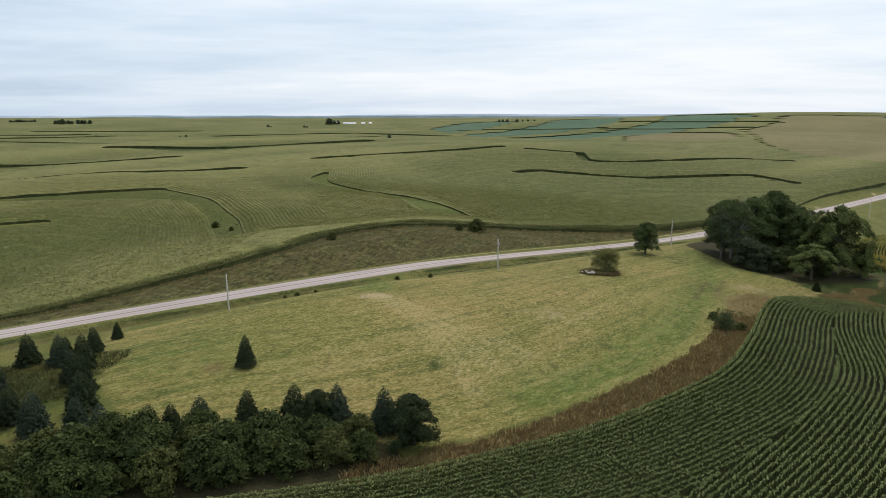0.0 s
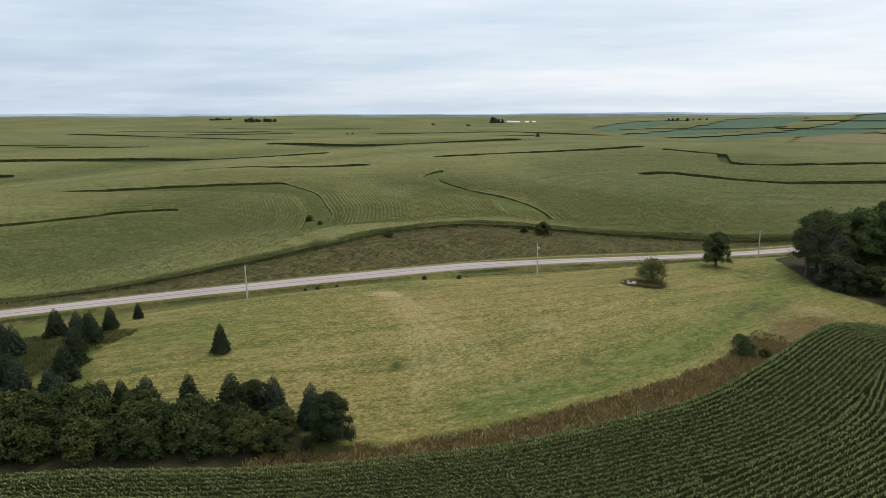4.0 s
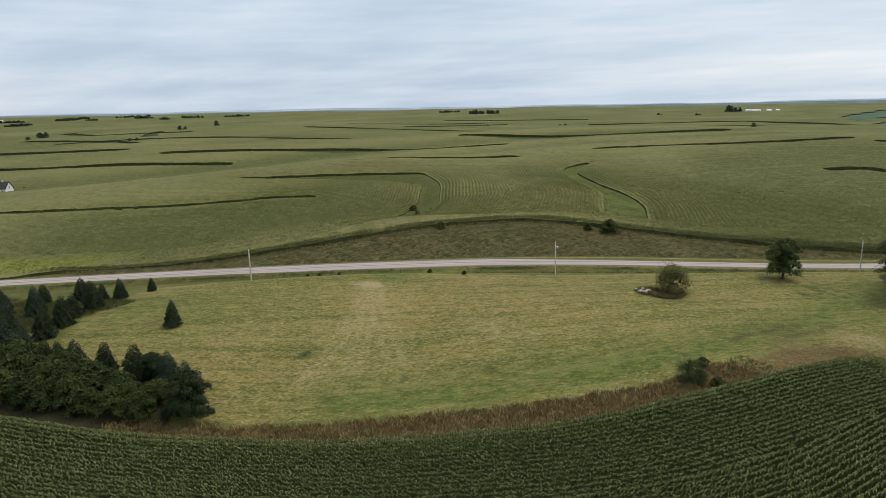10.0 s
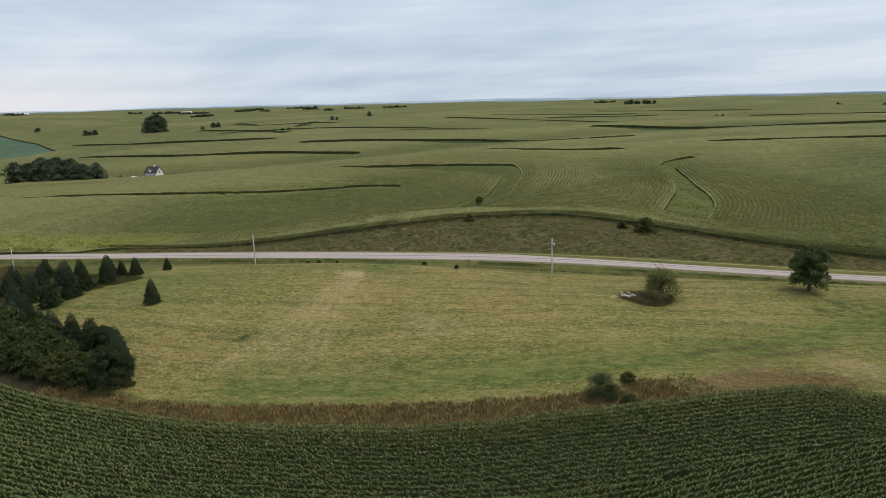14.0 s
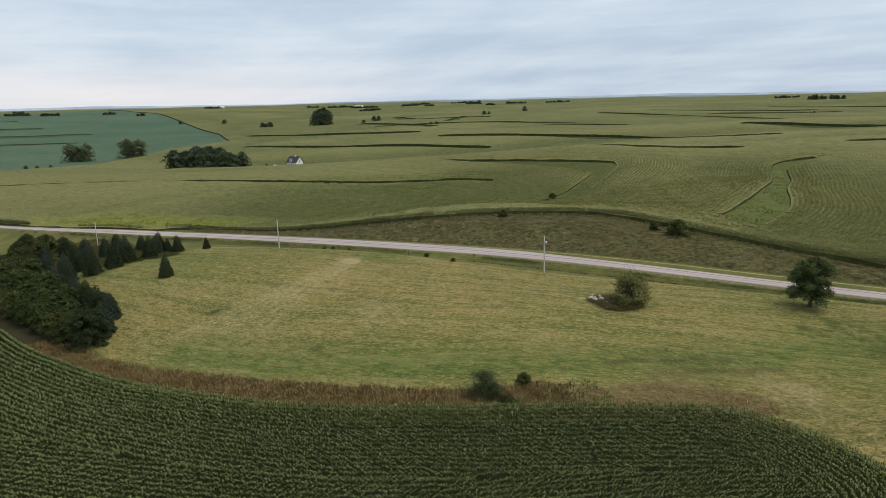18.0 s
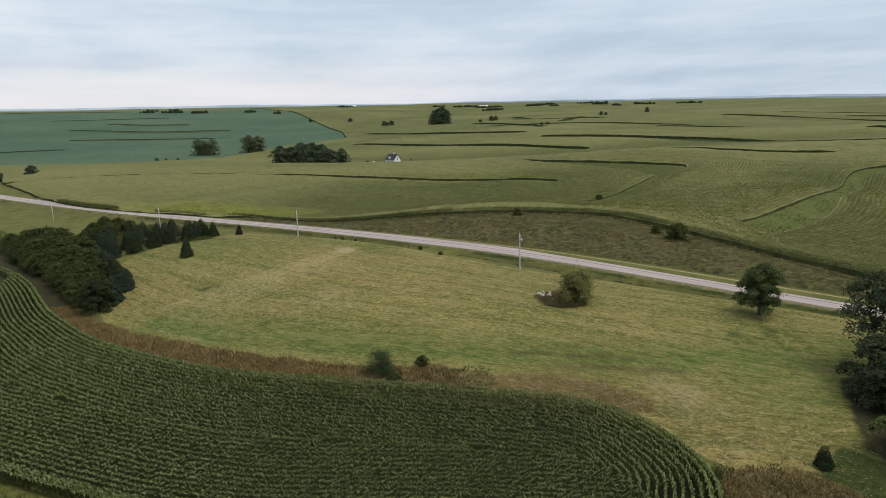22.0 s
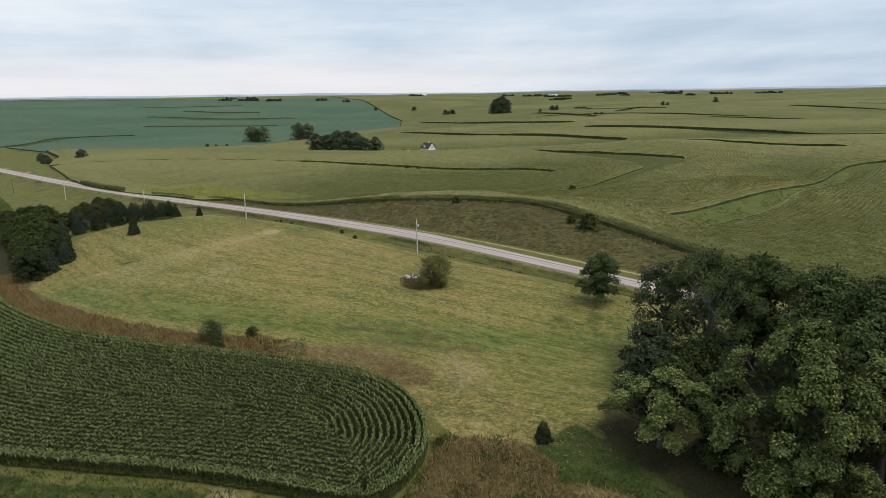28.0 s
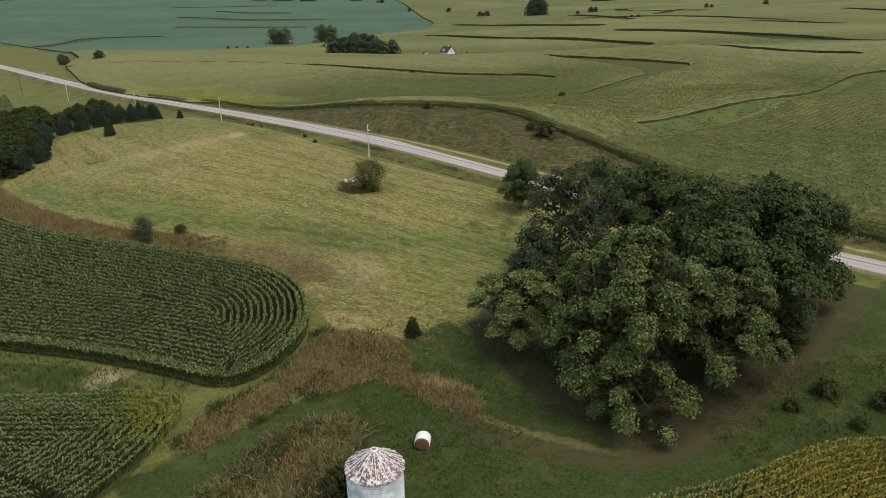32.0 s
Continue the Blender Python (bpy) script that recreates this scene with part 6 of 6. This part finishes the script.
tufts("waterway_grass", x[ok], y[ok], 0.55, 0.12, 4, GREEN_GRASS, "long green grass in the waterway between the corn fields", 56, 0.6, 0.3)
x, y, g = sprinkle(5200, 33, 48, 175, 191, 57)
ok = (((x - 39.6) / 5.2) ** 2 + ((y - 181.6) / 4.0) ** 2 + 0.35 * wobble(x, y, 2.2)) < 1
tufts("brush_pile", x[ok], y[ok], 0.75, 0.09, 4, BRUSH, "dark tangled brush and weeds round the bush", 58, 1.1, 0.4)
x, y, g = sprinkle(9000, 114, 134, 158, 182, 59)
ok = (ring_distance(x, y, BIN_WEEDS) < -0.3 + 0.8 * wobble(x, y, 2.0)) & (np.hypot(x - 132.4, y - 179.2) > 3.2) & ~inside(x, y, GAP_CORN)
mixed = wobble(x, y, 3.2, 5.0) + g.normal(0, 0.45, len(x))
for pick, height, leaf, label, seed in ((mixed > 0.3, 0.9, TALL_WEED, "tall pale olive weeds beside the grain bin", 60), ((mixed <= 0.3) & (mixed > -0.2), 0.8, BANK_WEED, "dark olive weeds beside the grain bin", 69), (mixed <= -0.2, 0.7, DITCH_GRASS, "dark green long grass beside the grain bin", 70)):
    tufts("dry_weeds", x[ok & pick], y[ok & pick], height, 0.15, 6, leaf, label, seed, 0.8, 0.4)
ok &= (g.random(len(x)) < 0.06) | ((wobble(x, y, 2.6, 1.0) > 0.35) & (g.random(len(x)) < 0.8))
tufts("dry_weeds", x[ok], y[ok] + 0.2, 1.0, 0.15, 4, RUST_WEED, "reddish tall dry weeds beside the grain bin", 61, 0.4, 0.3)
plant("bush", "low_bush", 128.6, 176.4, 0.95, 0, "green bush growing against the grain bin", "bush", tall=1.15)


# ---- corn close to the camera ----
def corn_material(name, dark, mid, light):
    return leaf_material(name, dark, mid, light, 0.3, up=0.4, clump=0.5)


# light on the rows is painted: dark lower leaves, pale top leaves
CORN_SHADED_LEAF = corn_material("shaded_corn_leaves", (0.032, 0.041, 0.012), (0.059, 0.07, 0.021), (0.098, 0.108, 0.037))
CORN_LIT_LEAF = corn_material("lit_top_corn_leaves", (0.092, 0.119, 0.04), (0.17, 0.207, 0.079), (0.325, 0.353, 0.165))
CORN_GOLD = corn_material("ripe_golden_corn_leaves", (0.15, 0.13, 0.022), (0.26, 0.215, 0.04), (0.4, 0.33, 0.08))
CORN_YELLOW = corn_material("yellowing_corn_leaves", (0.12, 0.135, 0.024), (0.21, 0.222, 0.04), (0.35, 0.34, 0.085))


def corn_plants(x, y, heading, height, seed, leaves=7, low=0.42):
    """Arching leaf blades on each stalk, turned mostly across the row."""
    g = np.random.default_rng(seed)
    n = len(x)
    base = on_ground(x, y, 0.0)
    h = height * g.uniform(0.92, 1.06, n) * (1 + 0.05 * wobble(x, y, 5.0))
    pieces_v = []
    for k in range(leaves):
        t = low + (0.74 - low) * k / max(1, leaves - 3) if k < leaves - 2 else (0.9, 0.98)[k - leaves + 2]
        a = heading + (k % 2) * np.pi + g.normal(0, 0.36 if k < leaves - 2 else 0.52, n)
        d = np.stack([np.cos(a), np.sin(a), np.zeros(n)], -1)
        w = np.stack([-np.sin(a), np.cos(a), np.zeros(n)], -1) * (0.09 if k < leaves - 2 else 0.108)
        reach = (0.47 - 0.12 * abs(t - 0.6)) * g.uniform(0.65, 1.1, n)[:, None]
        p0 = base + np.c_[np.zeros((n, 2)), h * t]
        up = (0.2 * g.uniform(0.6, 1.2, n))[:, None] * (0, 0, 1)
        p1 = p0 + d * reach * 0.55 + up
        p2 = p0 + d * reach * 1.1 + up * g.uniform(-1.2, 0.3, n)[:, None]
        pieces_v.append(np.stack([p0 - w * 0.7, p0 + w * 0.7, p1 + w, p1 - w, p2 + w * 0.15, p2 - w * 0.15], 1))
    # stalk with its tassel
    a = g.uniform(0, np.pi, n)
    w = np.stack([np.cos(a), np.sin(a), np.zeros(n)], -1) * 0.02
    top = base + np.c_[np.zeros((n, 2)), h]
    tassel = top + np.c_[g.normal(0, 0.05, (n, 2)), np.full(n, 0.2)]
    pieces_v.append(np.stack([base - w, base + w, top + w, top - w, tassel + 2.2 * w, tassel - 2.2 * w], 1))
    v = np.concatenate(pieces_v, 0).reshape(-1, 3)
    k = 6 * np.arange(len(v) // 6)[:, None]
    # the two top leaves take the second, lit colour
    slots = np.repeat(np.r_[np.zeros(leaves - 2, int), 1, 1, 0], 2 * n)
    return v, np.stack([k + (0, 1, 2, 3), k + (3, 2, 4, 5)], 1).reshape(-1, 4), slots


def rows_along(edge, ring, count, first, spacing=0.95, step=0.3, seed=1):
    """Places of plants in rows that follow an edge, one row behind another."""
    g = np.random.default_rng(seed)
    xs, ys, hs = [], [], []
    d = np.gradient(edge, axis=0)
    d /= np.linalg.norm(d, axis=1, keepdims=True)
    normal = np.stack([d[:, 1], -d[:, 0]], -1)
    for i in range(count):
        off = first + i * spacing
        p = edge + normal * off
        seg = np.linalg.norm(np.diff(p, axis=0), axis=1)
        at = np.r_[0, np.cumsum(seg)]
        s = np.arange(g.uniform(0, step), at[-1], step) + 0
        px, py = np.interp(s, at, p[:, 0]), np.interp(s, at, p[:, 1])
        head = np.interp(s, at, np.unwrap(np.arctan2(d[:, 1], d[:, 0])))
        box_ok = inside(px, py, ring) if ring is not None else np.ones(len(px), bool)
        px, py, head = px[box_ok], py[box_ok], head[box_ok]
        far = line_distance(px, py, edge[::3]) > off - 0.3
        xs.append(px[far])
        ys.append(py[far])
        hs.append(head[far])
    x, y, h = np.concatenate(xs), np.concatenate(ys), np.concatenate(hs)
    keep = g.random(len(x)) > 0.04
    return x[keep] + g.normal(0, 0.04, keep.sum()), y[keep] + g.normal(0, 0.04, keep.sum()), h[keep]


def corn_block(name, x, y, h, height, material, label, seed, leaves=7, top=None, low=0.42):
    v, q, slots = corn_plants(x, y, h, height, seed, leaves, low)
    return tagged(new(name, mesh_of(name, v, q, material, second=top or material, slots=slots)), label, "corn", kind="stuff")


x, y, h = rows_along(CORN_EDGE, NEAR_CORN, 68, 0.5, step=0.34, seed=71)
seen = y > 67 + 1.05 * np.maximum(0, x - 45)
x, y, h = x[seen], y[seen], h[seen]
corn_block("corn_crop", x, y, h, 2.15, CORN_SHADED_LEAF, "tall dark green corn in rows that bend round the field's end", 72, 6, CORN_LIT_LEAF)
x, y, h = rows_along(CORN_EDGE, NEAR_CORN, 2, 0.25, step=0.26, seed=84)
CORN_SIDE = corn_material("corn_leaves_on_the_open_side", (0.04, 0.055, 0.016), (0.075, 0.095, 0.03), (0.14, 0.155, 0.06))
corn_block("corn_crop", x, y, h, 1.9, CORN_SIDE, "outermost corn plants, leafy down to the ground", 85, 7, CORN_LIT_LEAF, 0.1)
x, y, h = rows_along(GAP_EDGE, GAP_CORN, 28, 0.4, seed=73)
taken = np.zeros((90, 90), bool)
taken[((x - 80) / 1.0).astype(int).clip(0, 89), ((y - 85) / 1.0).astype(int).clip(0, 89)] = True
taken[1:-1, 1:-1] |= taken[2:, 1:-1] | taken[:-2, 1:-1] | taken[1:-1, 2:] | taken[1:-1, :-2]
fx, fy = (v.ravel() for v in np.meshgrid(np.arange(88, 152, 0.95), np.arange(92, 162, 0.34)))
free = inside(fx, fy, GAP_CORN) & ~taken[((fx - 80) / 1.0).astype(int).clip(0, 89), ((fy - 85) / 1.0).astype(int).clip(0, 89)] & (line_distance(fx, fy, GAP_EDGE[::3]) < 26.5)
x, y, h = np.r_[x, fx[free]], np.r_[y, fy[free]], np.r_[h, np.full(free.sum(), 1.57)]
pale = 1.6 * np.exp(-((x - 109.8) ** 2 / 40 + (y - 155.5) ** 2 / 22)) > np.random.default_rng(75).random(len(x))
corn_block("corn_crop", x[~pale], y[~pale], h[~pale], 2.1, CORN_SHADED_LEAF, "green corn in a second field beyond a grassed waterway", 74, 5, CORN_LIT_LEAF)
corn_block("corn_crop", x[pale], y[pale], h[pale], 2.0, CORN_YELLOW, "yellowing corn at the field corner", 76)
x, y, h = rows_along(EAST_EDGE, EAST_CORN, 28, 0.4, step=0.33, seed=77)
pale = 1.2 * np.exp(-((x - 138) ** 2 / 60 + (y - 228) ** 2 / 90)) + 0.4 > np.random.default_rng(79).random(len(x))
corn_block("corn_crop", x[~pale], y[~pale], h[~pale], 2.0, CORN_SHADED_LEAF, "corn along the farm lane", 78, 5, CORN_LIT_LEAF)
corn_block("corn_crop", x[pale], y[pale], h[pale], 2.1, CORN_GOLD, "yellowing corn along the farm lane", 80)
# plants that stand along the near rim of the far field
rim = FAR_EDGE[(FAR_EDGE[:, 0] > -215) & (FAR_EDGE[:, 0] < 170)]
x, y, h = rows_along(rim[::-1], None, 4, 0.15, step=0.3, seed=81)
tall_corn = wet_spot(x, y) < 0.2
x, y, h = x[tall_corn], y[tall_corn], h[tall_corn]
CORN_PALE = corn_material("sunlit_corn_leaves", (0.075, 0.088, 0.026), (0.11, 0.122, 0.04), (0.17, 0.175, 0.075))
corn_block("corn_crop", x, y, h, 1.7, CORN_PALE, "outer rows of the corn above the road bank", 82, 5, None, 0.62)

# tops of plants that stand out of the far corn, row by row
x, y, g = sprinkle(190000, -480, 280, 60, 640, 83)
reach = np.hypot(x - 60, y - 60)
ok = inside(x, y, FAR_FIELDS) & (wet_spot(x, y) < 0.15) & (ring_distance(x, y, LOOP) > 0.8) & (ring_distance(x, y, GULLY) > 0.8) & (g.random(len(x)) < 1.25 - reach / 480)
for t, w in zip(TERRACES[:2] + TERRACES[5:8], TERRACE_WIDTH[:2] + TERRACE_WIDTH[5:8]):
    ok &= line_distance(x, y, curve(t, 12.0)) > w * 0.66
x, y = x[ok], y[ok]


def row_of(px, py):
    return np.minimum(np.abs(ring_distance(px, py, LOOP)), np.abs(ring_distance(px, py, GULLY)))


r = row_of(x, y)
gx, gy = (row_of(x + 0.3, y) - r) / 0.3, (row_of(x, y + 0.3) - r) / 0.3
move = (np.round(r / 1.52) * 1.52 - r) * smooth(95, 60, r)
x, y = x + move * gx, y + move * gy
v, q = leaf_quads(on_ground(x, y, 2.42) + g.normal(0, 0.08, (len(x), 3)), np.tile((0.0, 0.0, 4.0), (len(x), 1)), np.full(len(x), 0.85), np.full(len(x), 0.34), g, 0.1)
tagged(new("corn_tops", mesh_of("corn_tops", v, q, CORN_PALE)), "leafy tops of the far corn standing in contour rows", "corn", kind="stuff")


# ---- grain bin and hay bale ----
def bin_wall_material():
    m = Mat("white_galvanised_sheets", 0.55, 0.4)
    n, s = m.noise(0.9, 5.0, 0.6), m.noise(1.0, 5.0, 0.6, stretch=(0.5, 0.5, 4.0))
    c = m.mix(m.span(n, 0.42, 0.58), (0.52, 0.53, 0.54), (0.82, 0.82, 0.81))
    c = m.mix(m.span(s, 0.58, 0.75, 0.0, 0.6), c, (0.4, 0.36, 0.32))
    return m.done(c, n, 0.1, 0.02)


def rust_material():
    m = Mat("rusted_white_roof", 0.7, 0.3)
    n, s = m.noise(2.6, 6.0, 0.7), m.noise(0.7, 3.0)
    c = m.mix(m.span(n, 0.42, 0.54), (0.66, 0.63, 0.6), (0.17, 0.085, 0.068))
    c = m.mix(m.span(s, 0.5, 0.7, 0.0, 0.55), c, (0.15, 0.075, 0.06))
    return m.done(c, n, 0.2, 0.02)


BIN_WALL, BIN_ROOF = bin_wall_material(), rust_material()
BIN_RIB = plain("white_roof_rib", (0.7, 0.68, 0.66), 0.6, 0.3, vary=0.2, scale=3.0)
bin_top = new("grain_bin")
bin_top.matrix_basis = pose(132.4, 179.2, gz(132.4, 179.2) - 0.1)
tagged(bin_top, "round white sheet-metal grain bin with a rusty conical roof", "grain bin")
RADIUS, EAVE, PEAK = 2.65, 5.7, 7.35
for ring in range(5):
    bm = bmesh.new()
    z0, z1 = EAVE * ring / 5, EAVE * (ring + 1) / 5 - 0.01
    steps, turns = 24, 64
    rows = []
    for k in range(steps + 1):
        z = z0 + (z1 - z0) * k / steps
        r = RADIUS + 0.012 * math.sin(k * math.pi / 2 * 1.0) + 0.006 * (ring % 2)
        rows.append([bm.verts.new((r * math.cos(2 * math.pi * j / turns), r * math.sin(2 * math.pi * j / turns), z)) for j in range(turns)])
    for a, b in zip(rows[:-1], rows[1:]):
        for j in range(turns):
            k = (j + 1) % turns
            bm.faces.new((a[j], a[k], b[k], b[j]))
    part("wall_ring", bm, BIN_WALL, bin_top)
bm = bmesh.new()
turns = 96
lower = [bm.verts.new(((RADIUS + 0.16) * math.cos(2 * math.pi * j / turns), (RADIUS + 0.16) * math.sin(2 * math.pi * j / turns), EAVE - 0.06 + 0.02 * (j % 2))) for j in range(turns)]
upper = [bm.verts.new((0.34 * math.cos(2 * math.pi * j / turns), 0.34 * math.sin(2 * math.pi * j / turns), PEAK)) for j in range(turns)]
under = [bm.verts.new((v.co.x, v.co.y, v.co.z - 0.06)) for v in lower]
for j in range(turns):
    k = (j + 1) % turns
    bm.faces.new((lower[j], lower[k], upper[k], upper[j]))
    bm.faces.new((under[j], under[k], lower[k], lower[j]))
bin_roof = part("roof", bm, BIN_ROOF, bin_top, "rust-streaked conical metal roof", False)
for j in range(30):
    bm = bmesh.new()
    a = 2 * math.pi * j / 30
    slope = math.atan2(PEAK - EAVE, RADIUS + 0.16 - 0.34)
    length = math.hypot(PEAK - EAVE, RADIUS - 0.18)
    box(bm, length, 0.055, 0.06)
    ob = part("roof_rib", bm, BIN_ROOF if j % 3 == 1 else BIN_RIB, bin_roof, smooth_faces=False)
    mid = (RADIUS + 0.16 + 0.34) / 2
    ob.matrix_basis = pose(mid * math.cos(a), mid * math.sin(a), (EAVE + PEAK) / 2, 0, 0, math.degrees(a)) @ pose(0, 0, 0.01, 0, math.degrees(slope), 0)
bm = bmesh.new()
bmesh.ops.create_cone(bm, segments=24, radius1=0.4, radius2=0.34, depth=0.22, cap_ends=True, matrix=pose(0, 0, PEAK + 0.06))
part("filler_collar", bm, BIN_RIB, bin_top)
bm = bmesh.new()
bmesh.ops.create_uvsphere(bm, u_segments=20, v_segments=8, radius=0.26, matrix=pose(0, 0, PEAK + 0.14) @ Matrix.Diagonal((1, 1, 0.3, 1)))
part("cap", bm, BIN_ROOF, bin_top)
bm = bmesh.new()
box(bm, 0.08, 0.8, 1.7, (RADIUS + 0.02, 0, 1.0), bevel=0.03)
bin_door = part("door", bm, BIN_WALL, bin_top, smooth_faces=False)
bm = bmesh.new()
box(bm, 0.06, 0.05, 0.24, (RADIUS + 0.09, 0.3, 1.05), bevel=0.01)
part("door_handle", bm, STEEL, bin_door, smooth_faces=False)

WRAP = plain("white_net_wrap", (0.72, 0.7, 0.66), 0.7, 0.3, vary=0.12, scale=4.0)
BALE_END = plain("weathered_hay", (0.17, 0.085, 0.05), 0.95, 0.1, vary=0.45, scale=7.0)
bale = new("hay_bale")
bale.matrix_basis = pose(122.7, 184.8, gz(122.7, 184.8) + 0.78, 0, 0, -14) @ pose(0, 0, 0, 0, 90, 0)
tagged(bale, "round hay bale in white net wrap on green grass", "hay bale")
profile = [(0.0, 0.74), (0.1, 0.74), (0.55, 0.73), (0.76, 0.71), (0.83, 0.66), (0.84, 0.5), (0.84, -0.5), (0.83, -0.66), (0.76, -0.71), (0.55, -0.73), (0.1, -0.74), (0.0, -0.74)]


def lathe(profile, turns, uneven=0.0):
    bm = bmesh.new()
    rows = [[bm.verts.new((max(r, 0.001) * (1 + uneven * math.sin(3 * a + z)) * math.cos(a), max(r, 0.001) * (1 + uneven * math.sin(3 * a + z)) * math.sin(a), z)) for a in (2 * math.pi * j / turns for j in range(turns))] for r, z in profile]
    for p, q in zip(rows[:-1], rows[1:]):
        for j in range(turns):
            bm.faces.new((p[j], p[(j + 1) % turns], q[(j + 1) % turns], q[j]))
    bmesh.ops.recalc_face_normals(bm, faces=bm.faces)
    return bm


part("hay_roll", lathe(profile[:4] + [(0.78, 0.6), (0.78, -0.6)] + profile[8:], 36, 0.012), BALE_END, bale, "rusty brown coiled hay")
part("net_wrap", lathe([(0.79, 0.68), (0.85, 0.62), (0.855, 0.0), (0.85, -0.62), (0.79, -0.68)], 36, 0.012), WRAP, bale, "white net wrap")

# ---- weedy yellow-green patch in the far corn ----
g_patch = np.random.default_rng(91)
x, y = g_patch.uniform(-225, -85, 26000), g_patch.uniform(60, 180, 26000)
ok = (wet_spot(x, y) * (0.7 + 0.5 * wobble(x, y, 7.0)) > g_patch.random(26000)) & inside(x, y, FAR_FIELDS) & (line_distance(x, y, FAR_EDGE) > 3)
x, y = x[ok], y[ok]
WEEDY = leaf_material("yellow_green_weeds", (0.085, 0.1, 0.016), (0.14, 0.15, 0.024), (0.21, 0.2, 0.04), 0.2, up=0.75)
lift_w = 2.5 - 1.7 * wet_spot(x, y)
v, q = leaf_quads(on_ground(x, y, 0.0) + np.c_[np.zeros((len(x), 2)), lift_w], np.tile((0.0, 0.0, 3.0), (len(x), 1)), np.full(len(x), 0.95), np.full(len(x), 0.6), g_patch, 0.1)
tagged(new("weed_patch", mesh_of("weed_patch", v, q, WEEDY)), "yellow-green weeds in a wet spot of the far corn", "weeds", kind="stuff")

# ---- corn patch south of the road and grass in the waterways ----
patch_ring = np.array([(-185, 22), (-150, 38), (-114, 54), (-99, 47), (-120, 30), (-165, 8)], float)
edge = curve([(-190, 19.5), (-150, 38), (-100, 60)], 1.0)
x, y, h = rows_along(edge, patch_ring, 34, 0.3, spacing=0.95, step=0.45, seed=93)
corn_block("corn_crop", x, y, h, 2.0, CORN_SHADED_LEAF, "small corn patch south of the road", 94, 4, CORN_LIT_LEAF)
x, y, g = sprinkle(26000, -235, 15, 248, 406, 95)
ok = (inside(x, y, GULLY) & (wobble(x, y, 4.0) > -0.1)) | (inside(x, y, LOOP) & (g.random(len(x)) < 0.5))
tufts("waterway_grass", x[ok], y[ok], 0.45, 0.4, 2, WATERWAY, "long green grass in the waterways of the far corn", 96, 0.6, 0.4)

# ---- leaf tips and tassels over the nearer part of the far corn ----
FAR_TIPS = leaf_material("far_corn_leaf_tips", (0.09, 0.1, 0.027), (0.145, 0.153, 0.044), (0.235, 0.23, 0.085), 0.2, 0.8, up=0.8)
for n, x0, x1, y0, y1, seed in ((70000, -230, -60, 150, 400, 97), (140000, -60, 150, 225, 400, 98)):
    x, y, g = sprinkle(n, x0, x1, y0, y1, seed)
    open_edge = np.minimum.reduce([line_distance(x, y, FAR_EDGE), ring_distance(x, y, LOOP), ring_distance(x, y, GULLY)] + [line_distance(x, y, np.array(t, float)) - 4 for t in TERRACES[:2]])
    ok = inside(x, y, FAR_FIELDS) & (open_edge > 1.0) & (wet_spot(x, y) < 0.05) & (smooth(150, 40, x) * smooth(400, 310, y) * smooth(-230, -170, x) > g.random(n))
    x, y, tall = x[ok], y[ok], 2.3 - 1.6 * smooth(6.5, 0, open_edge[ok])
    v, q = leaf_quads(on_ground(x, y, 0.05) + np.c_[np.zeros((len(x), 2)), tall + 0.25 * wobble(x, y, 7.0)], np.tile((0.0, 0.0, 1.0), (len(x), 1)), np.full(len(x), 0.7), np.full(len(x), 0.24), g, 0.2, 0.6)
    tagged(new("corn_tips", mesh_of("corn_tips", v, q, FAR_TIPS)), "leaf tips and tassels of the tall corn across the road", "corn", kind="stuff")
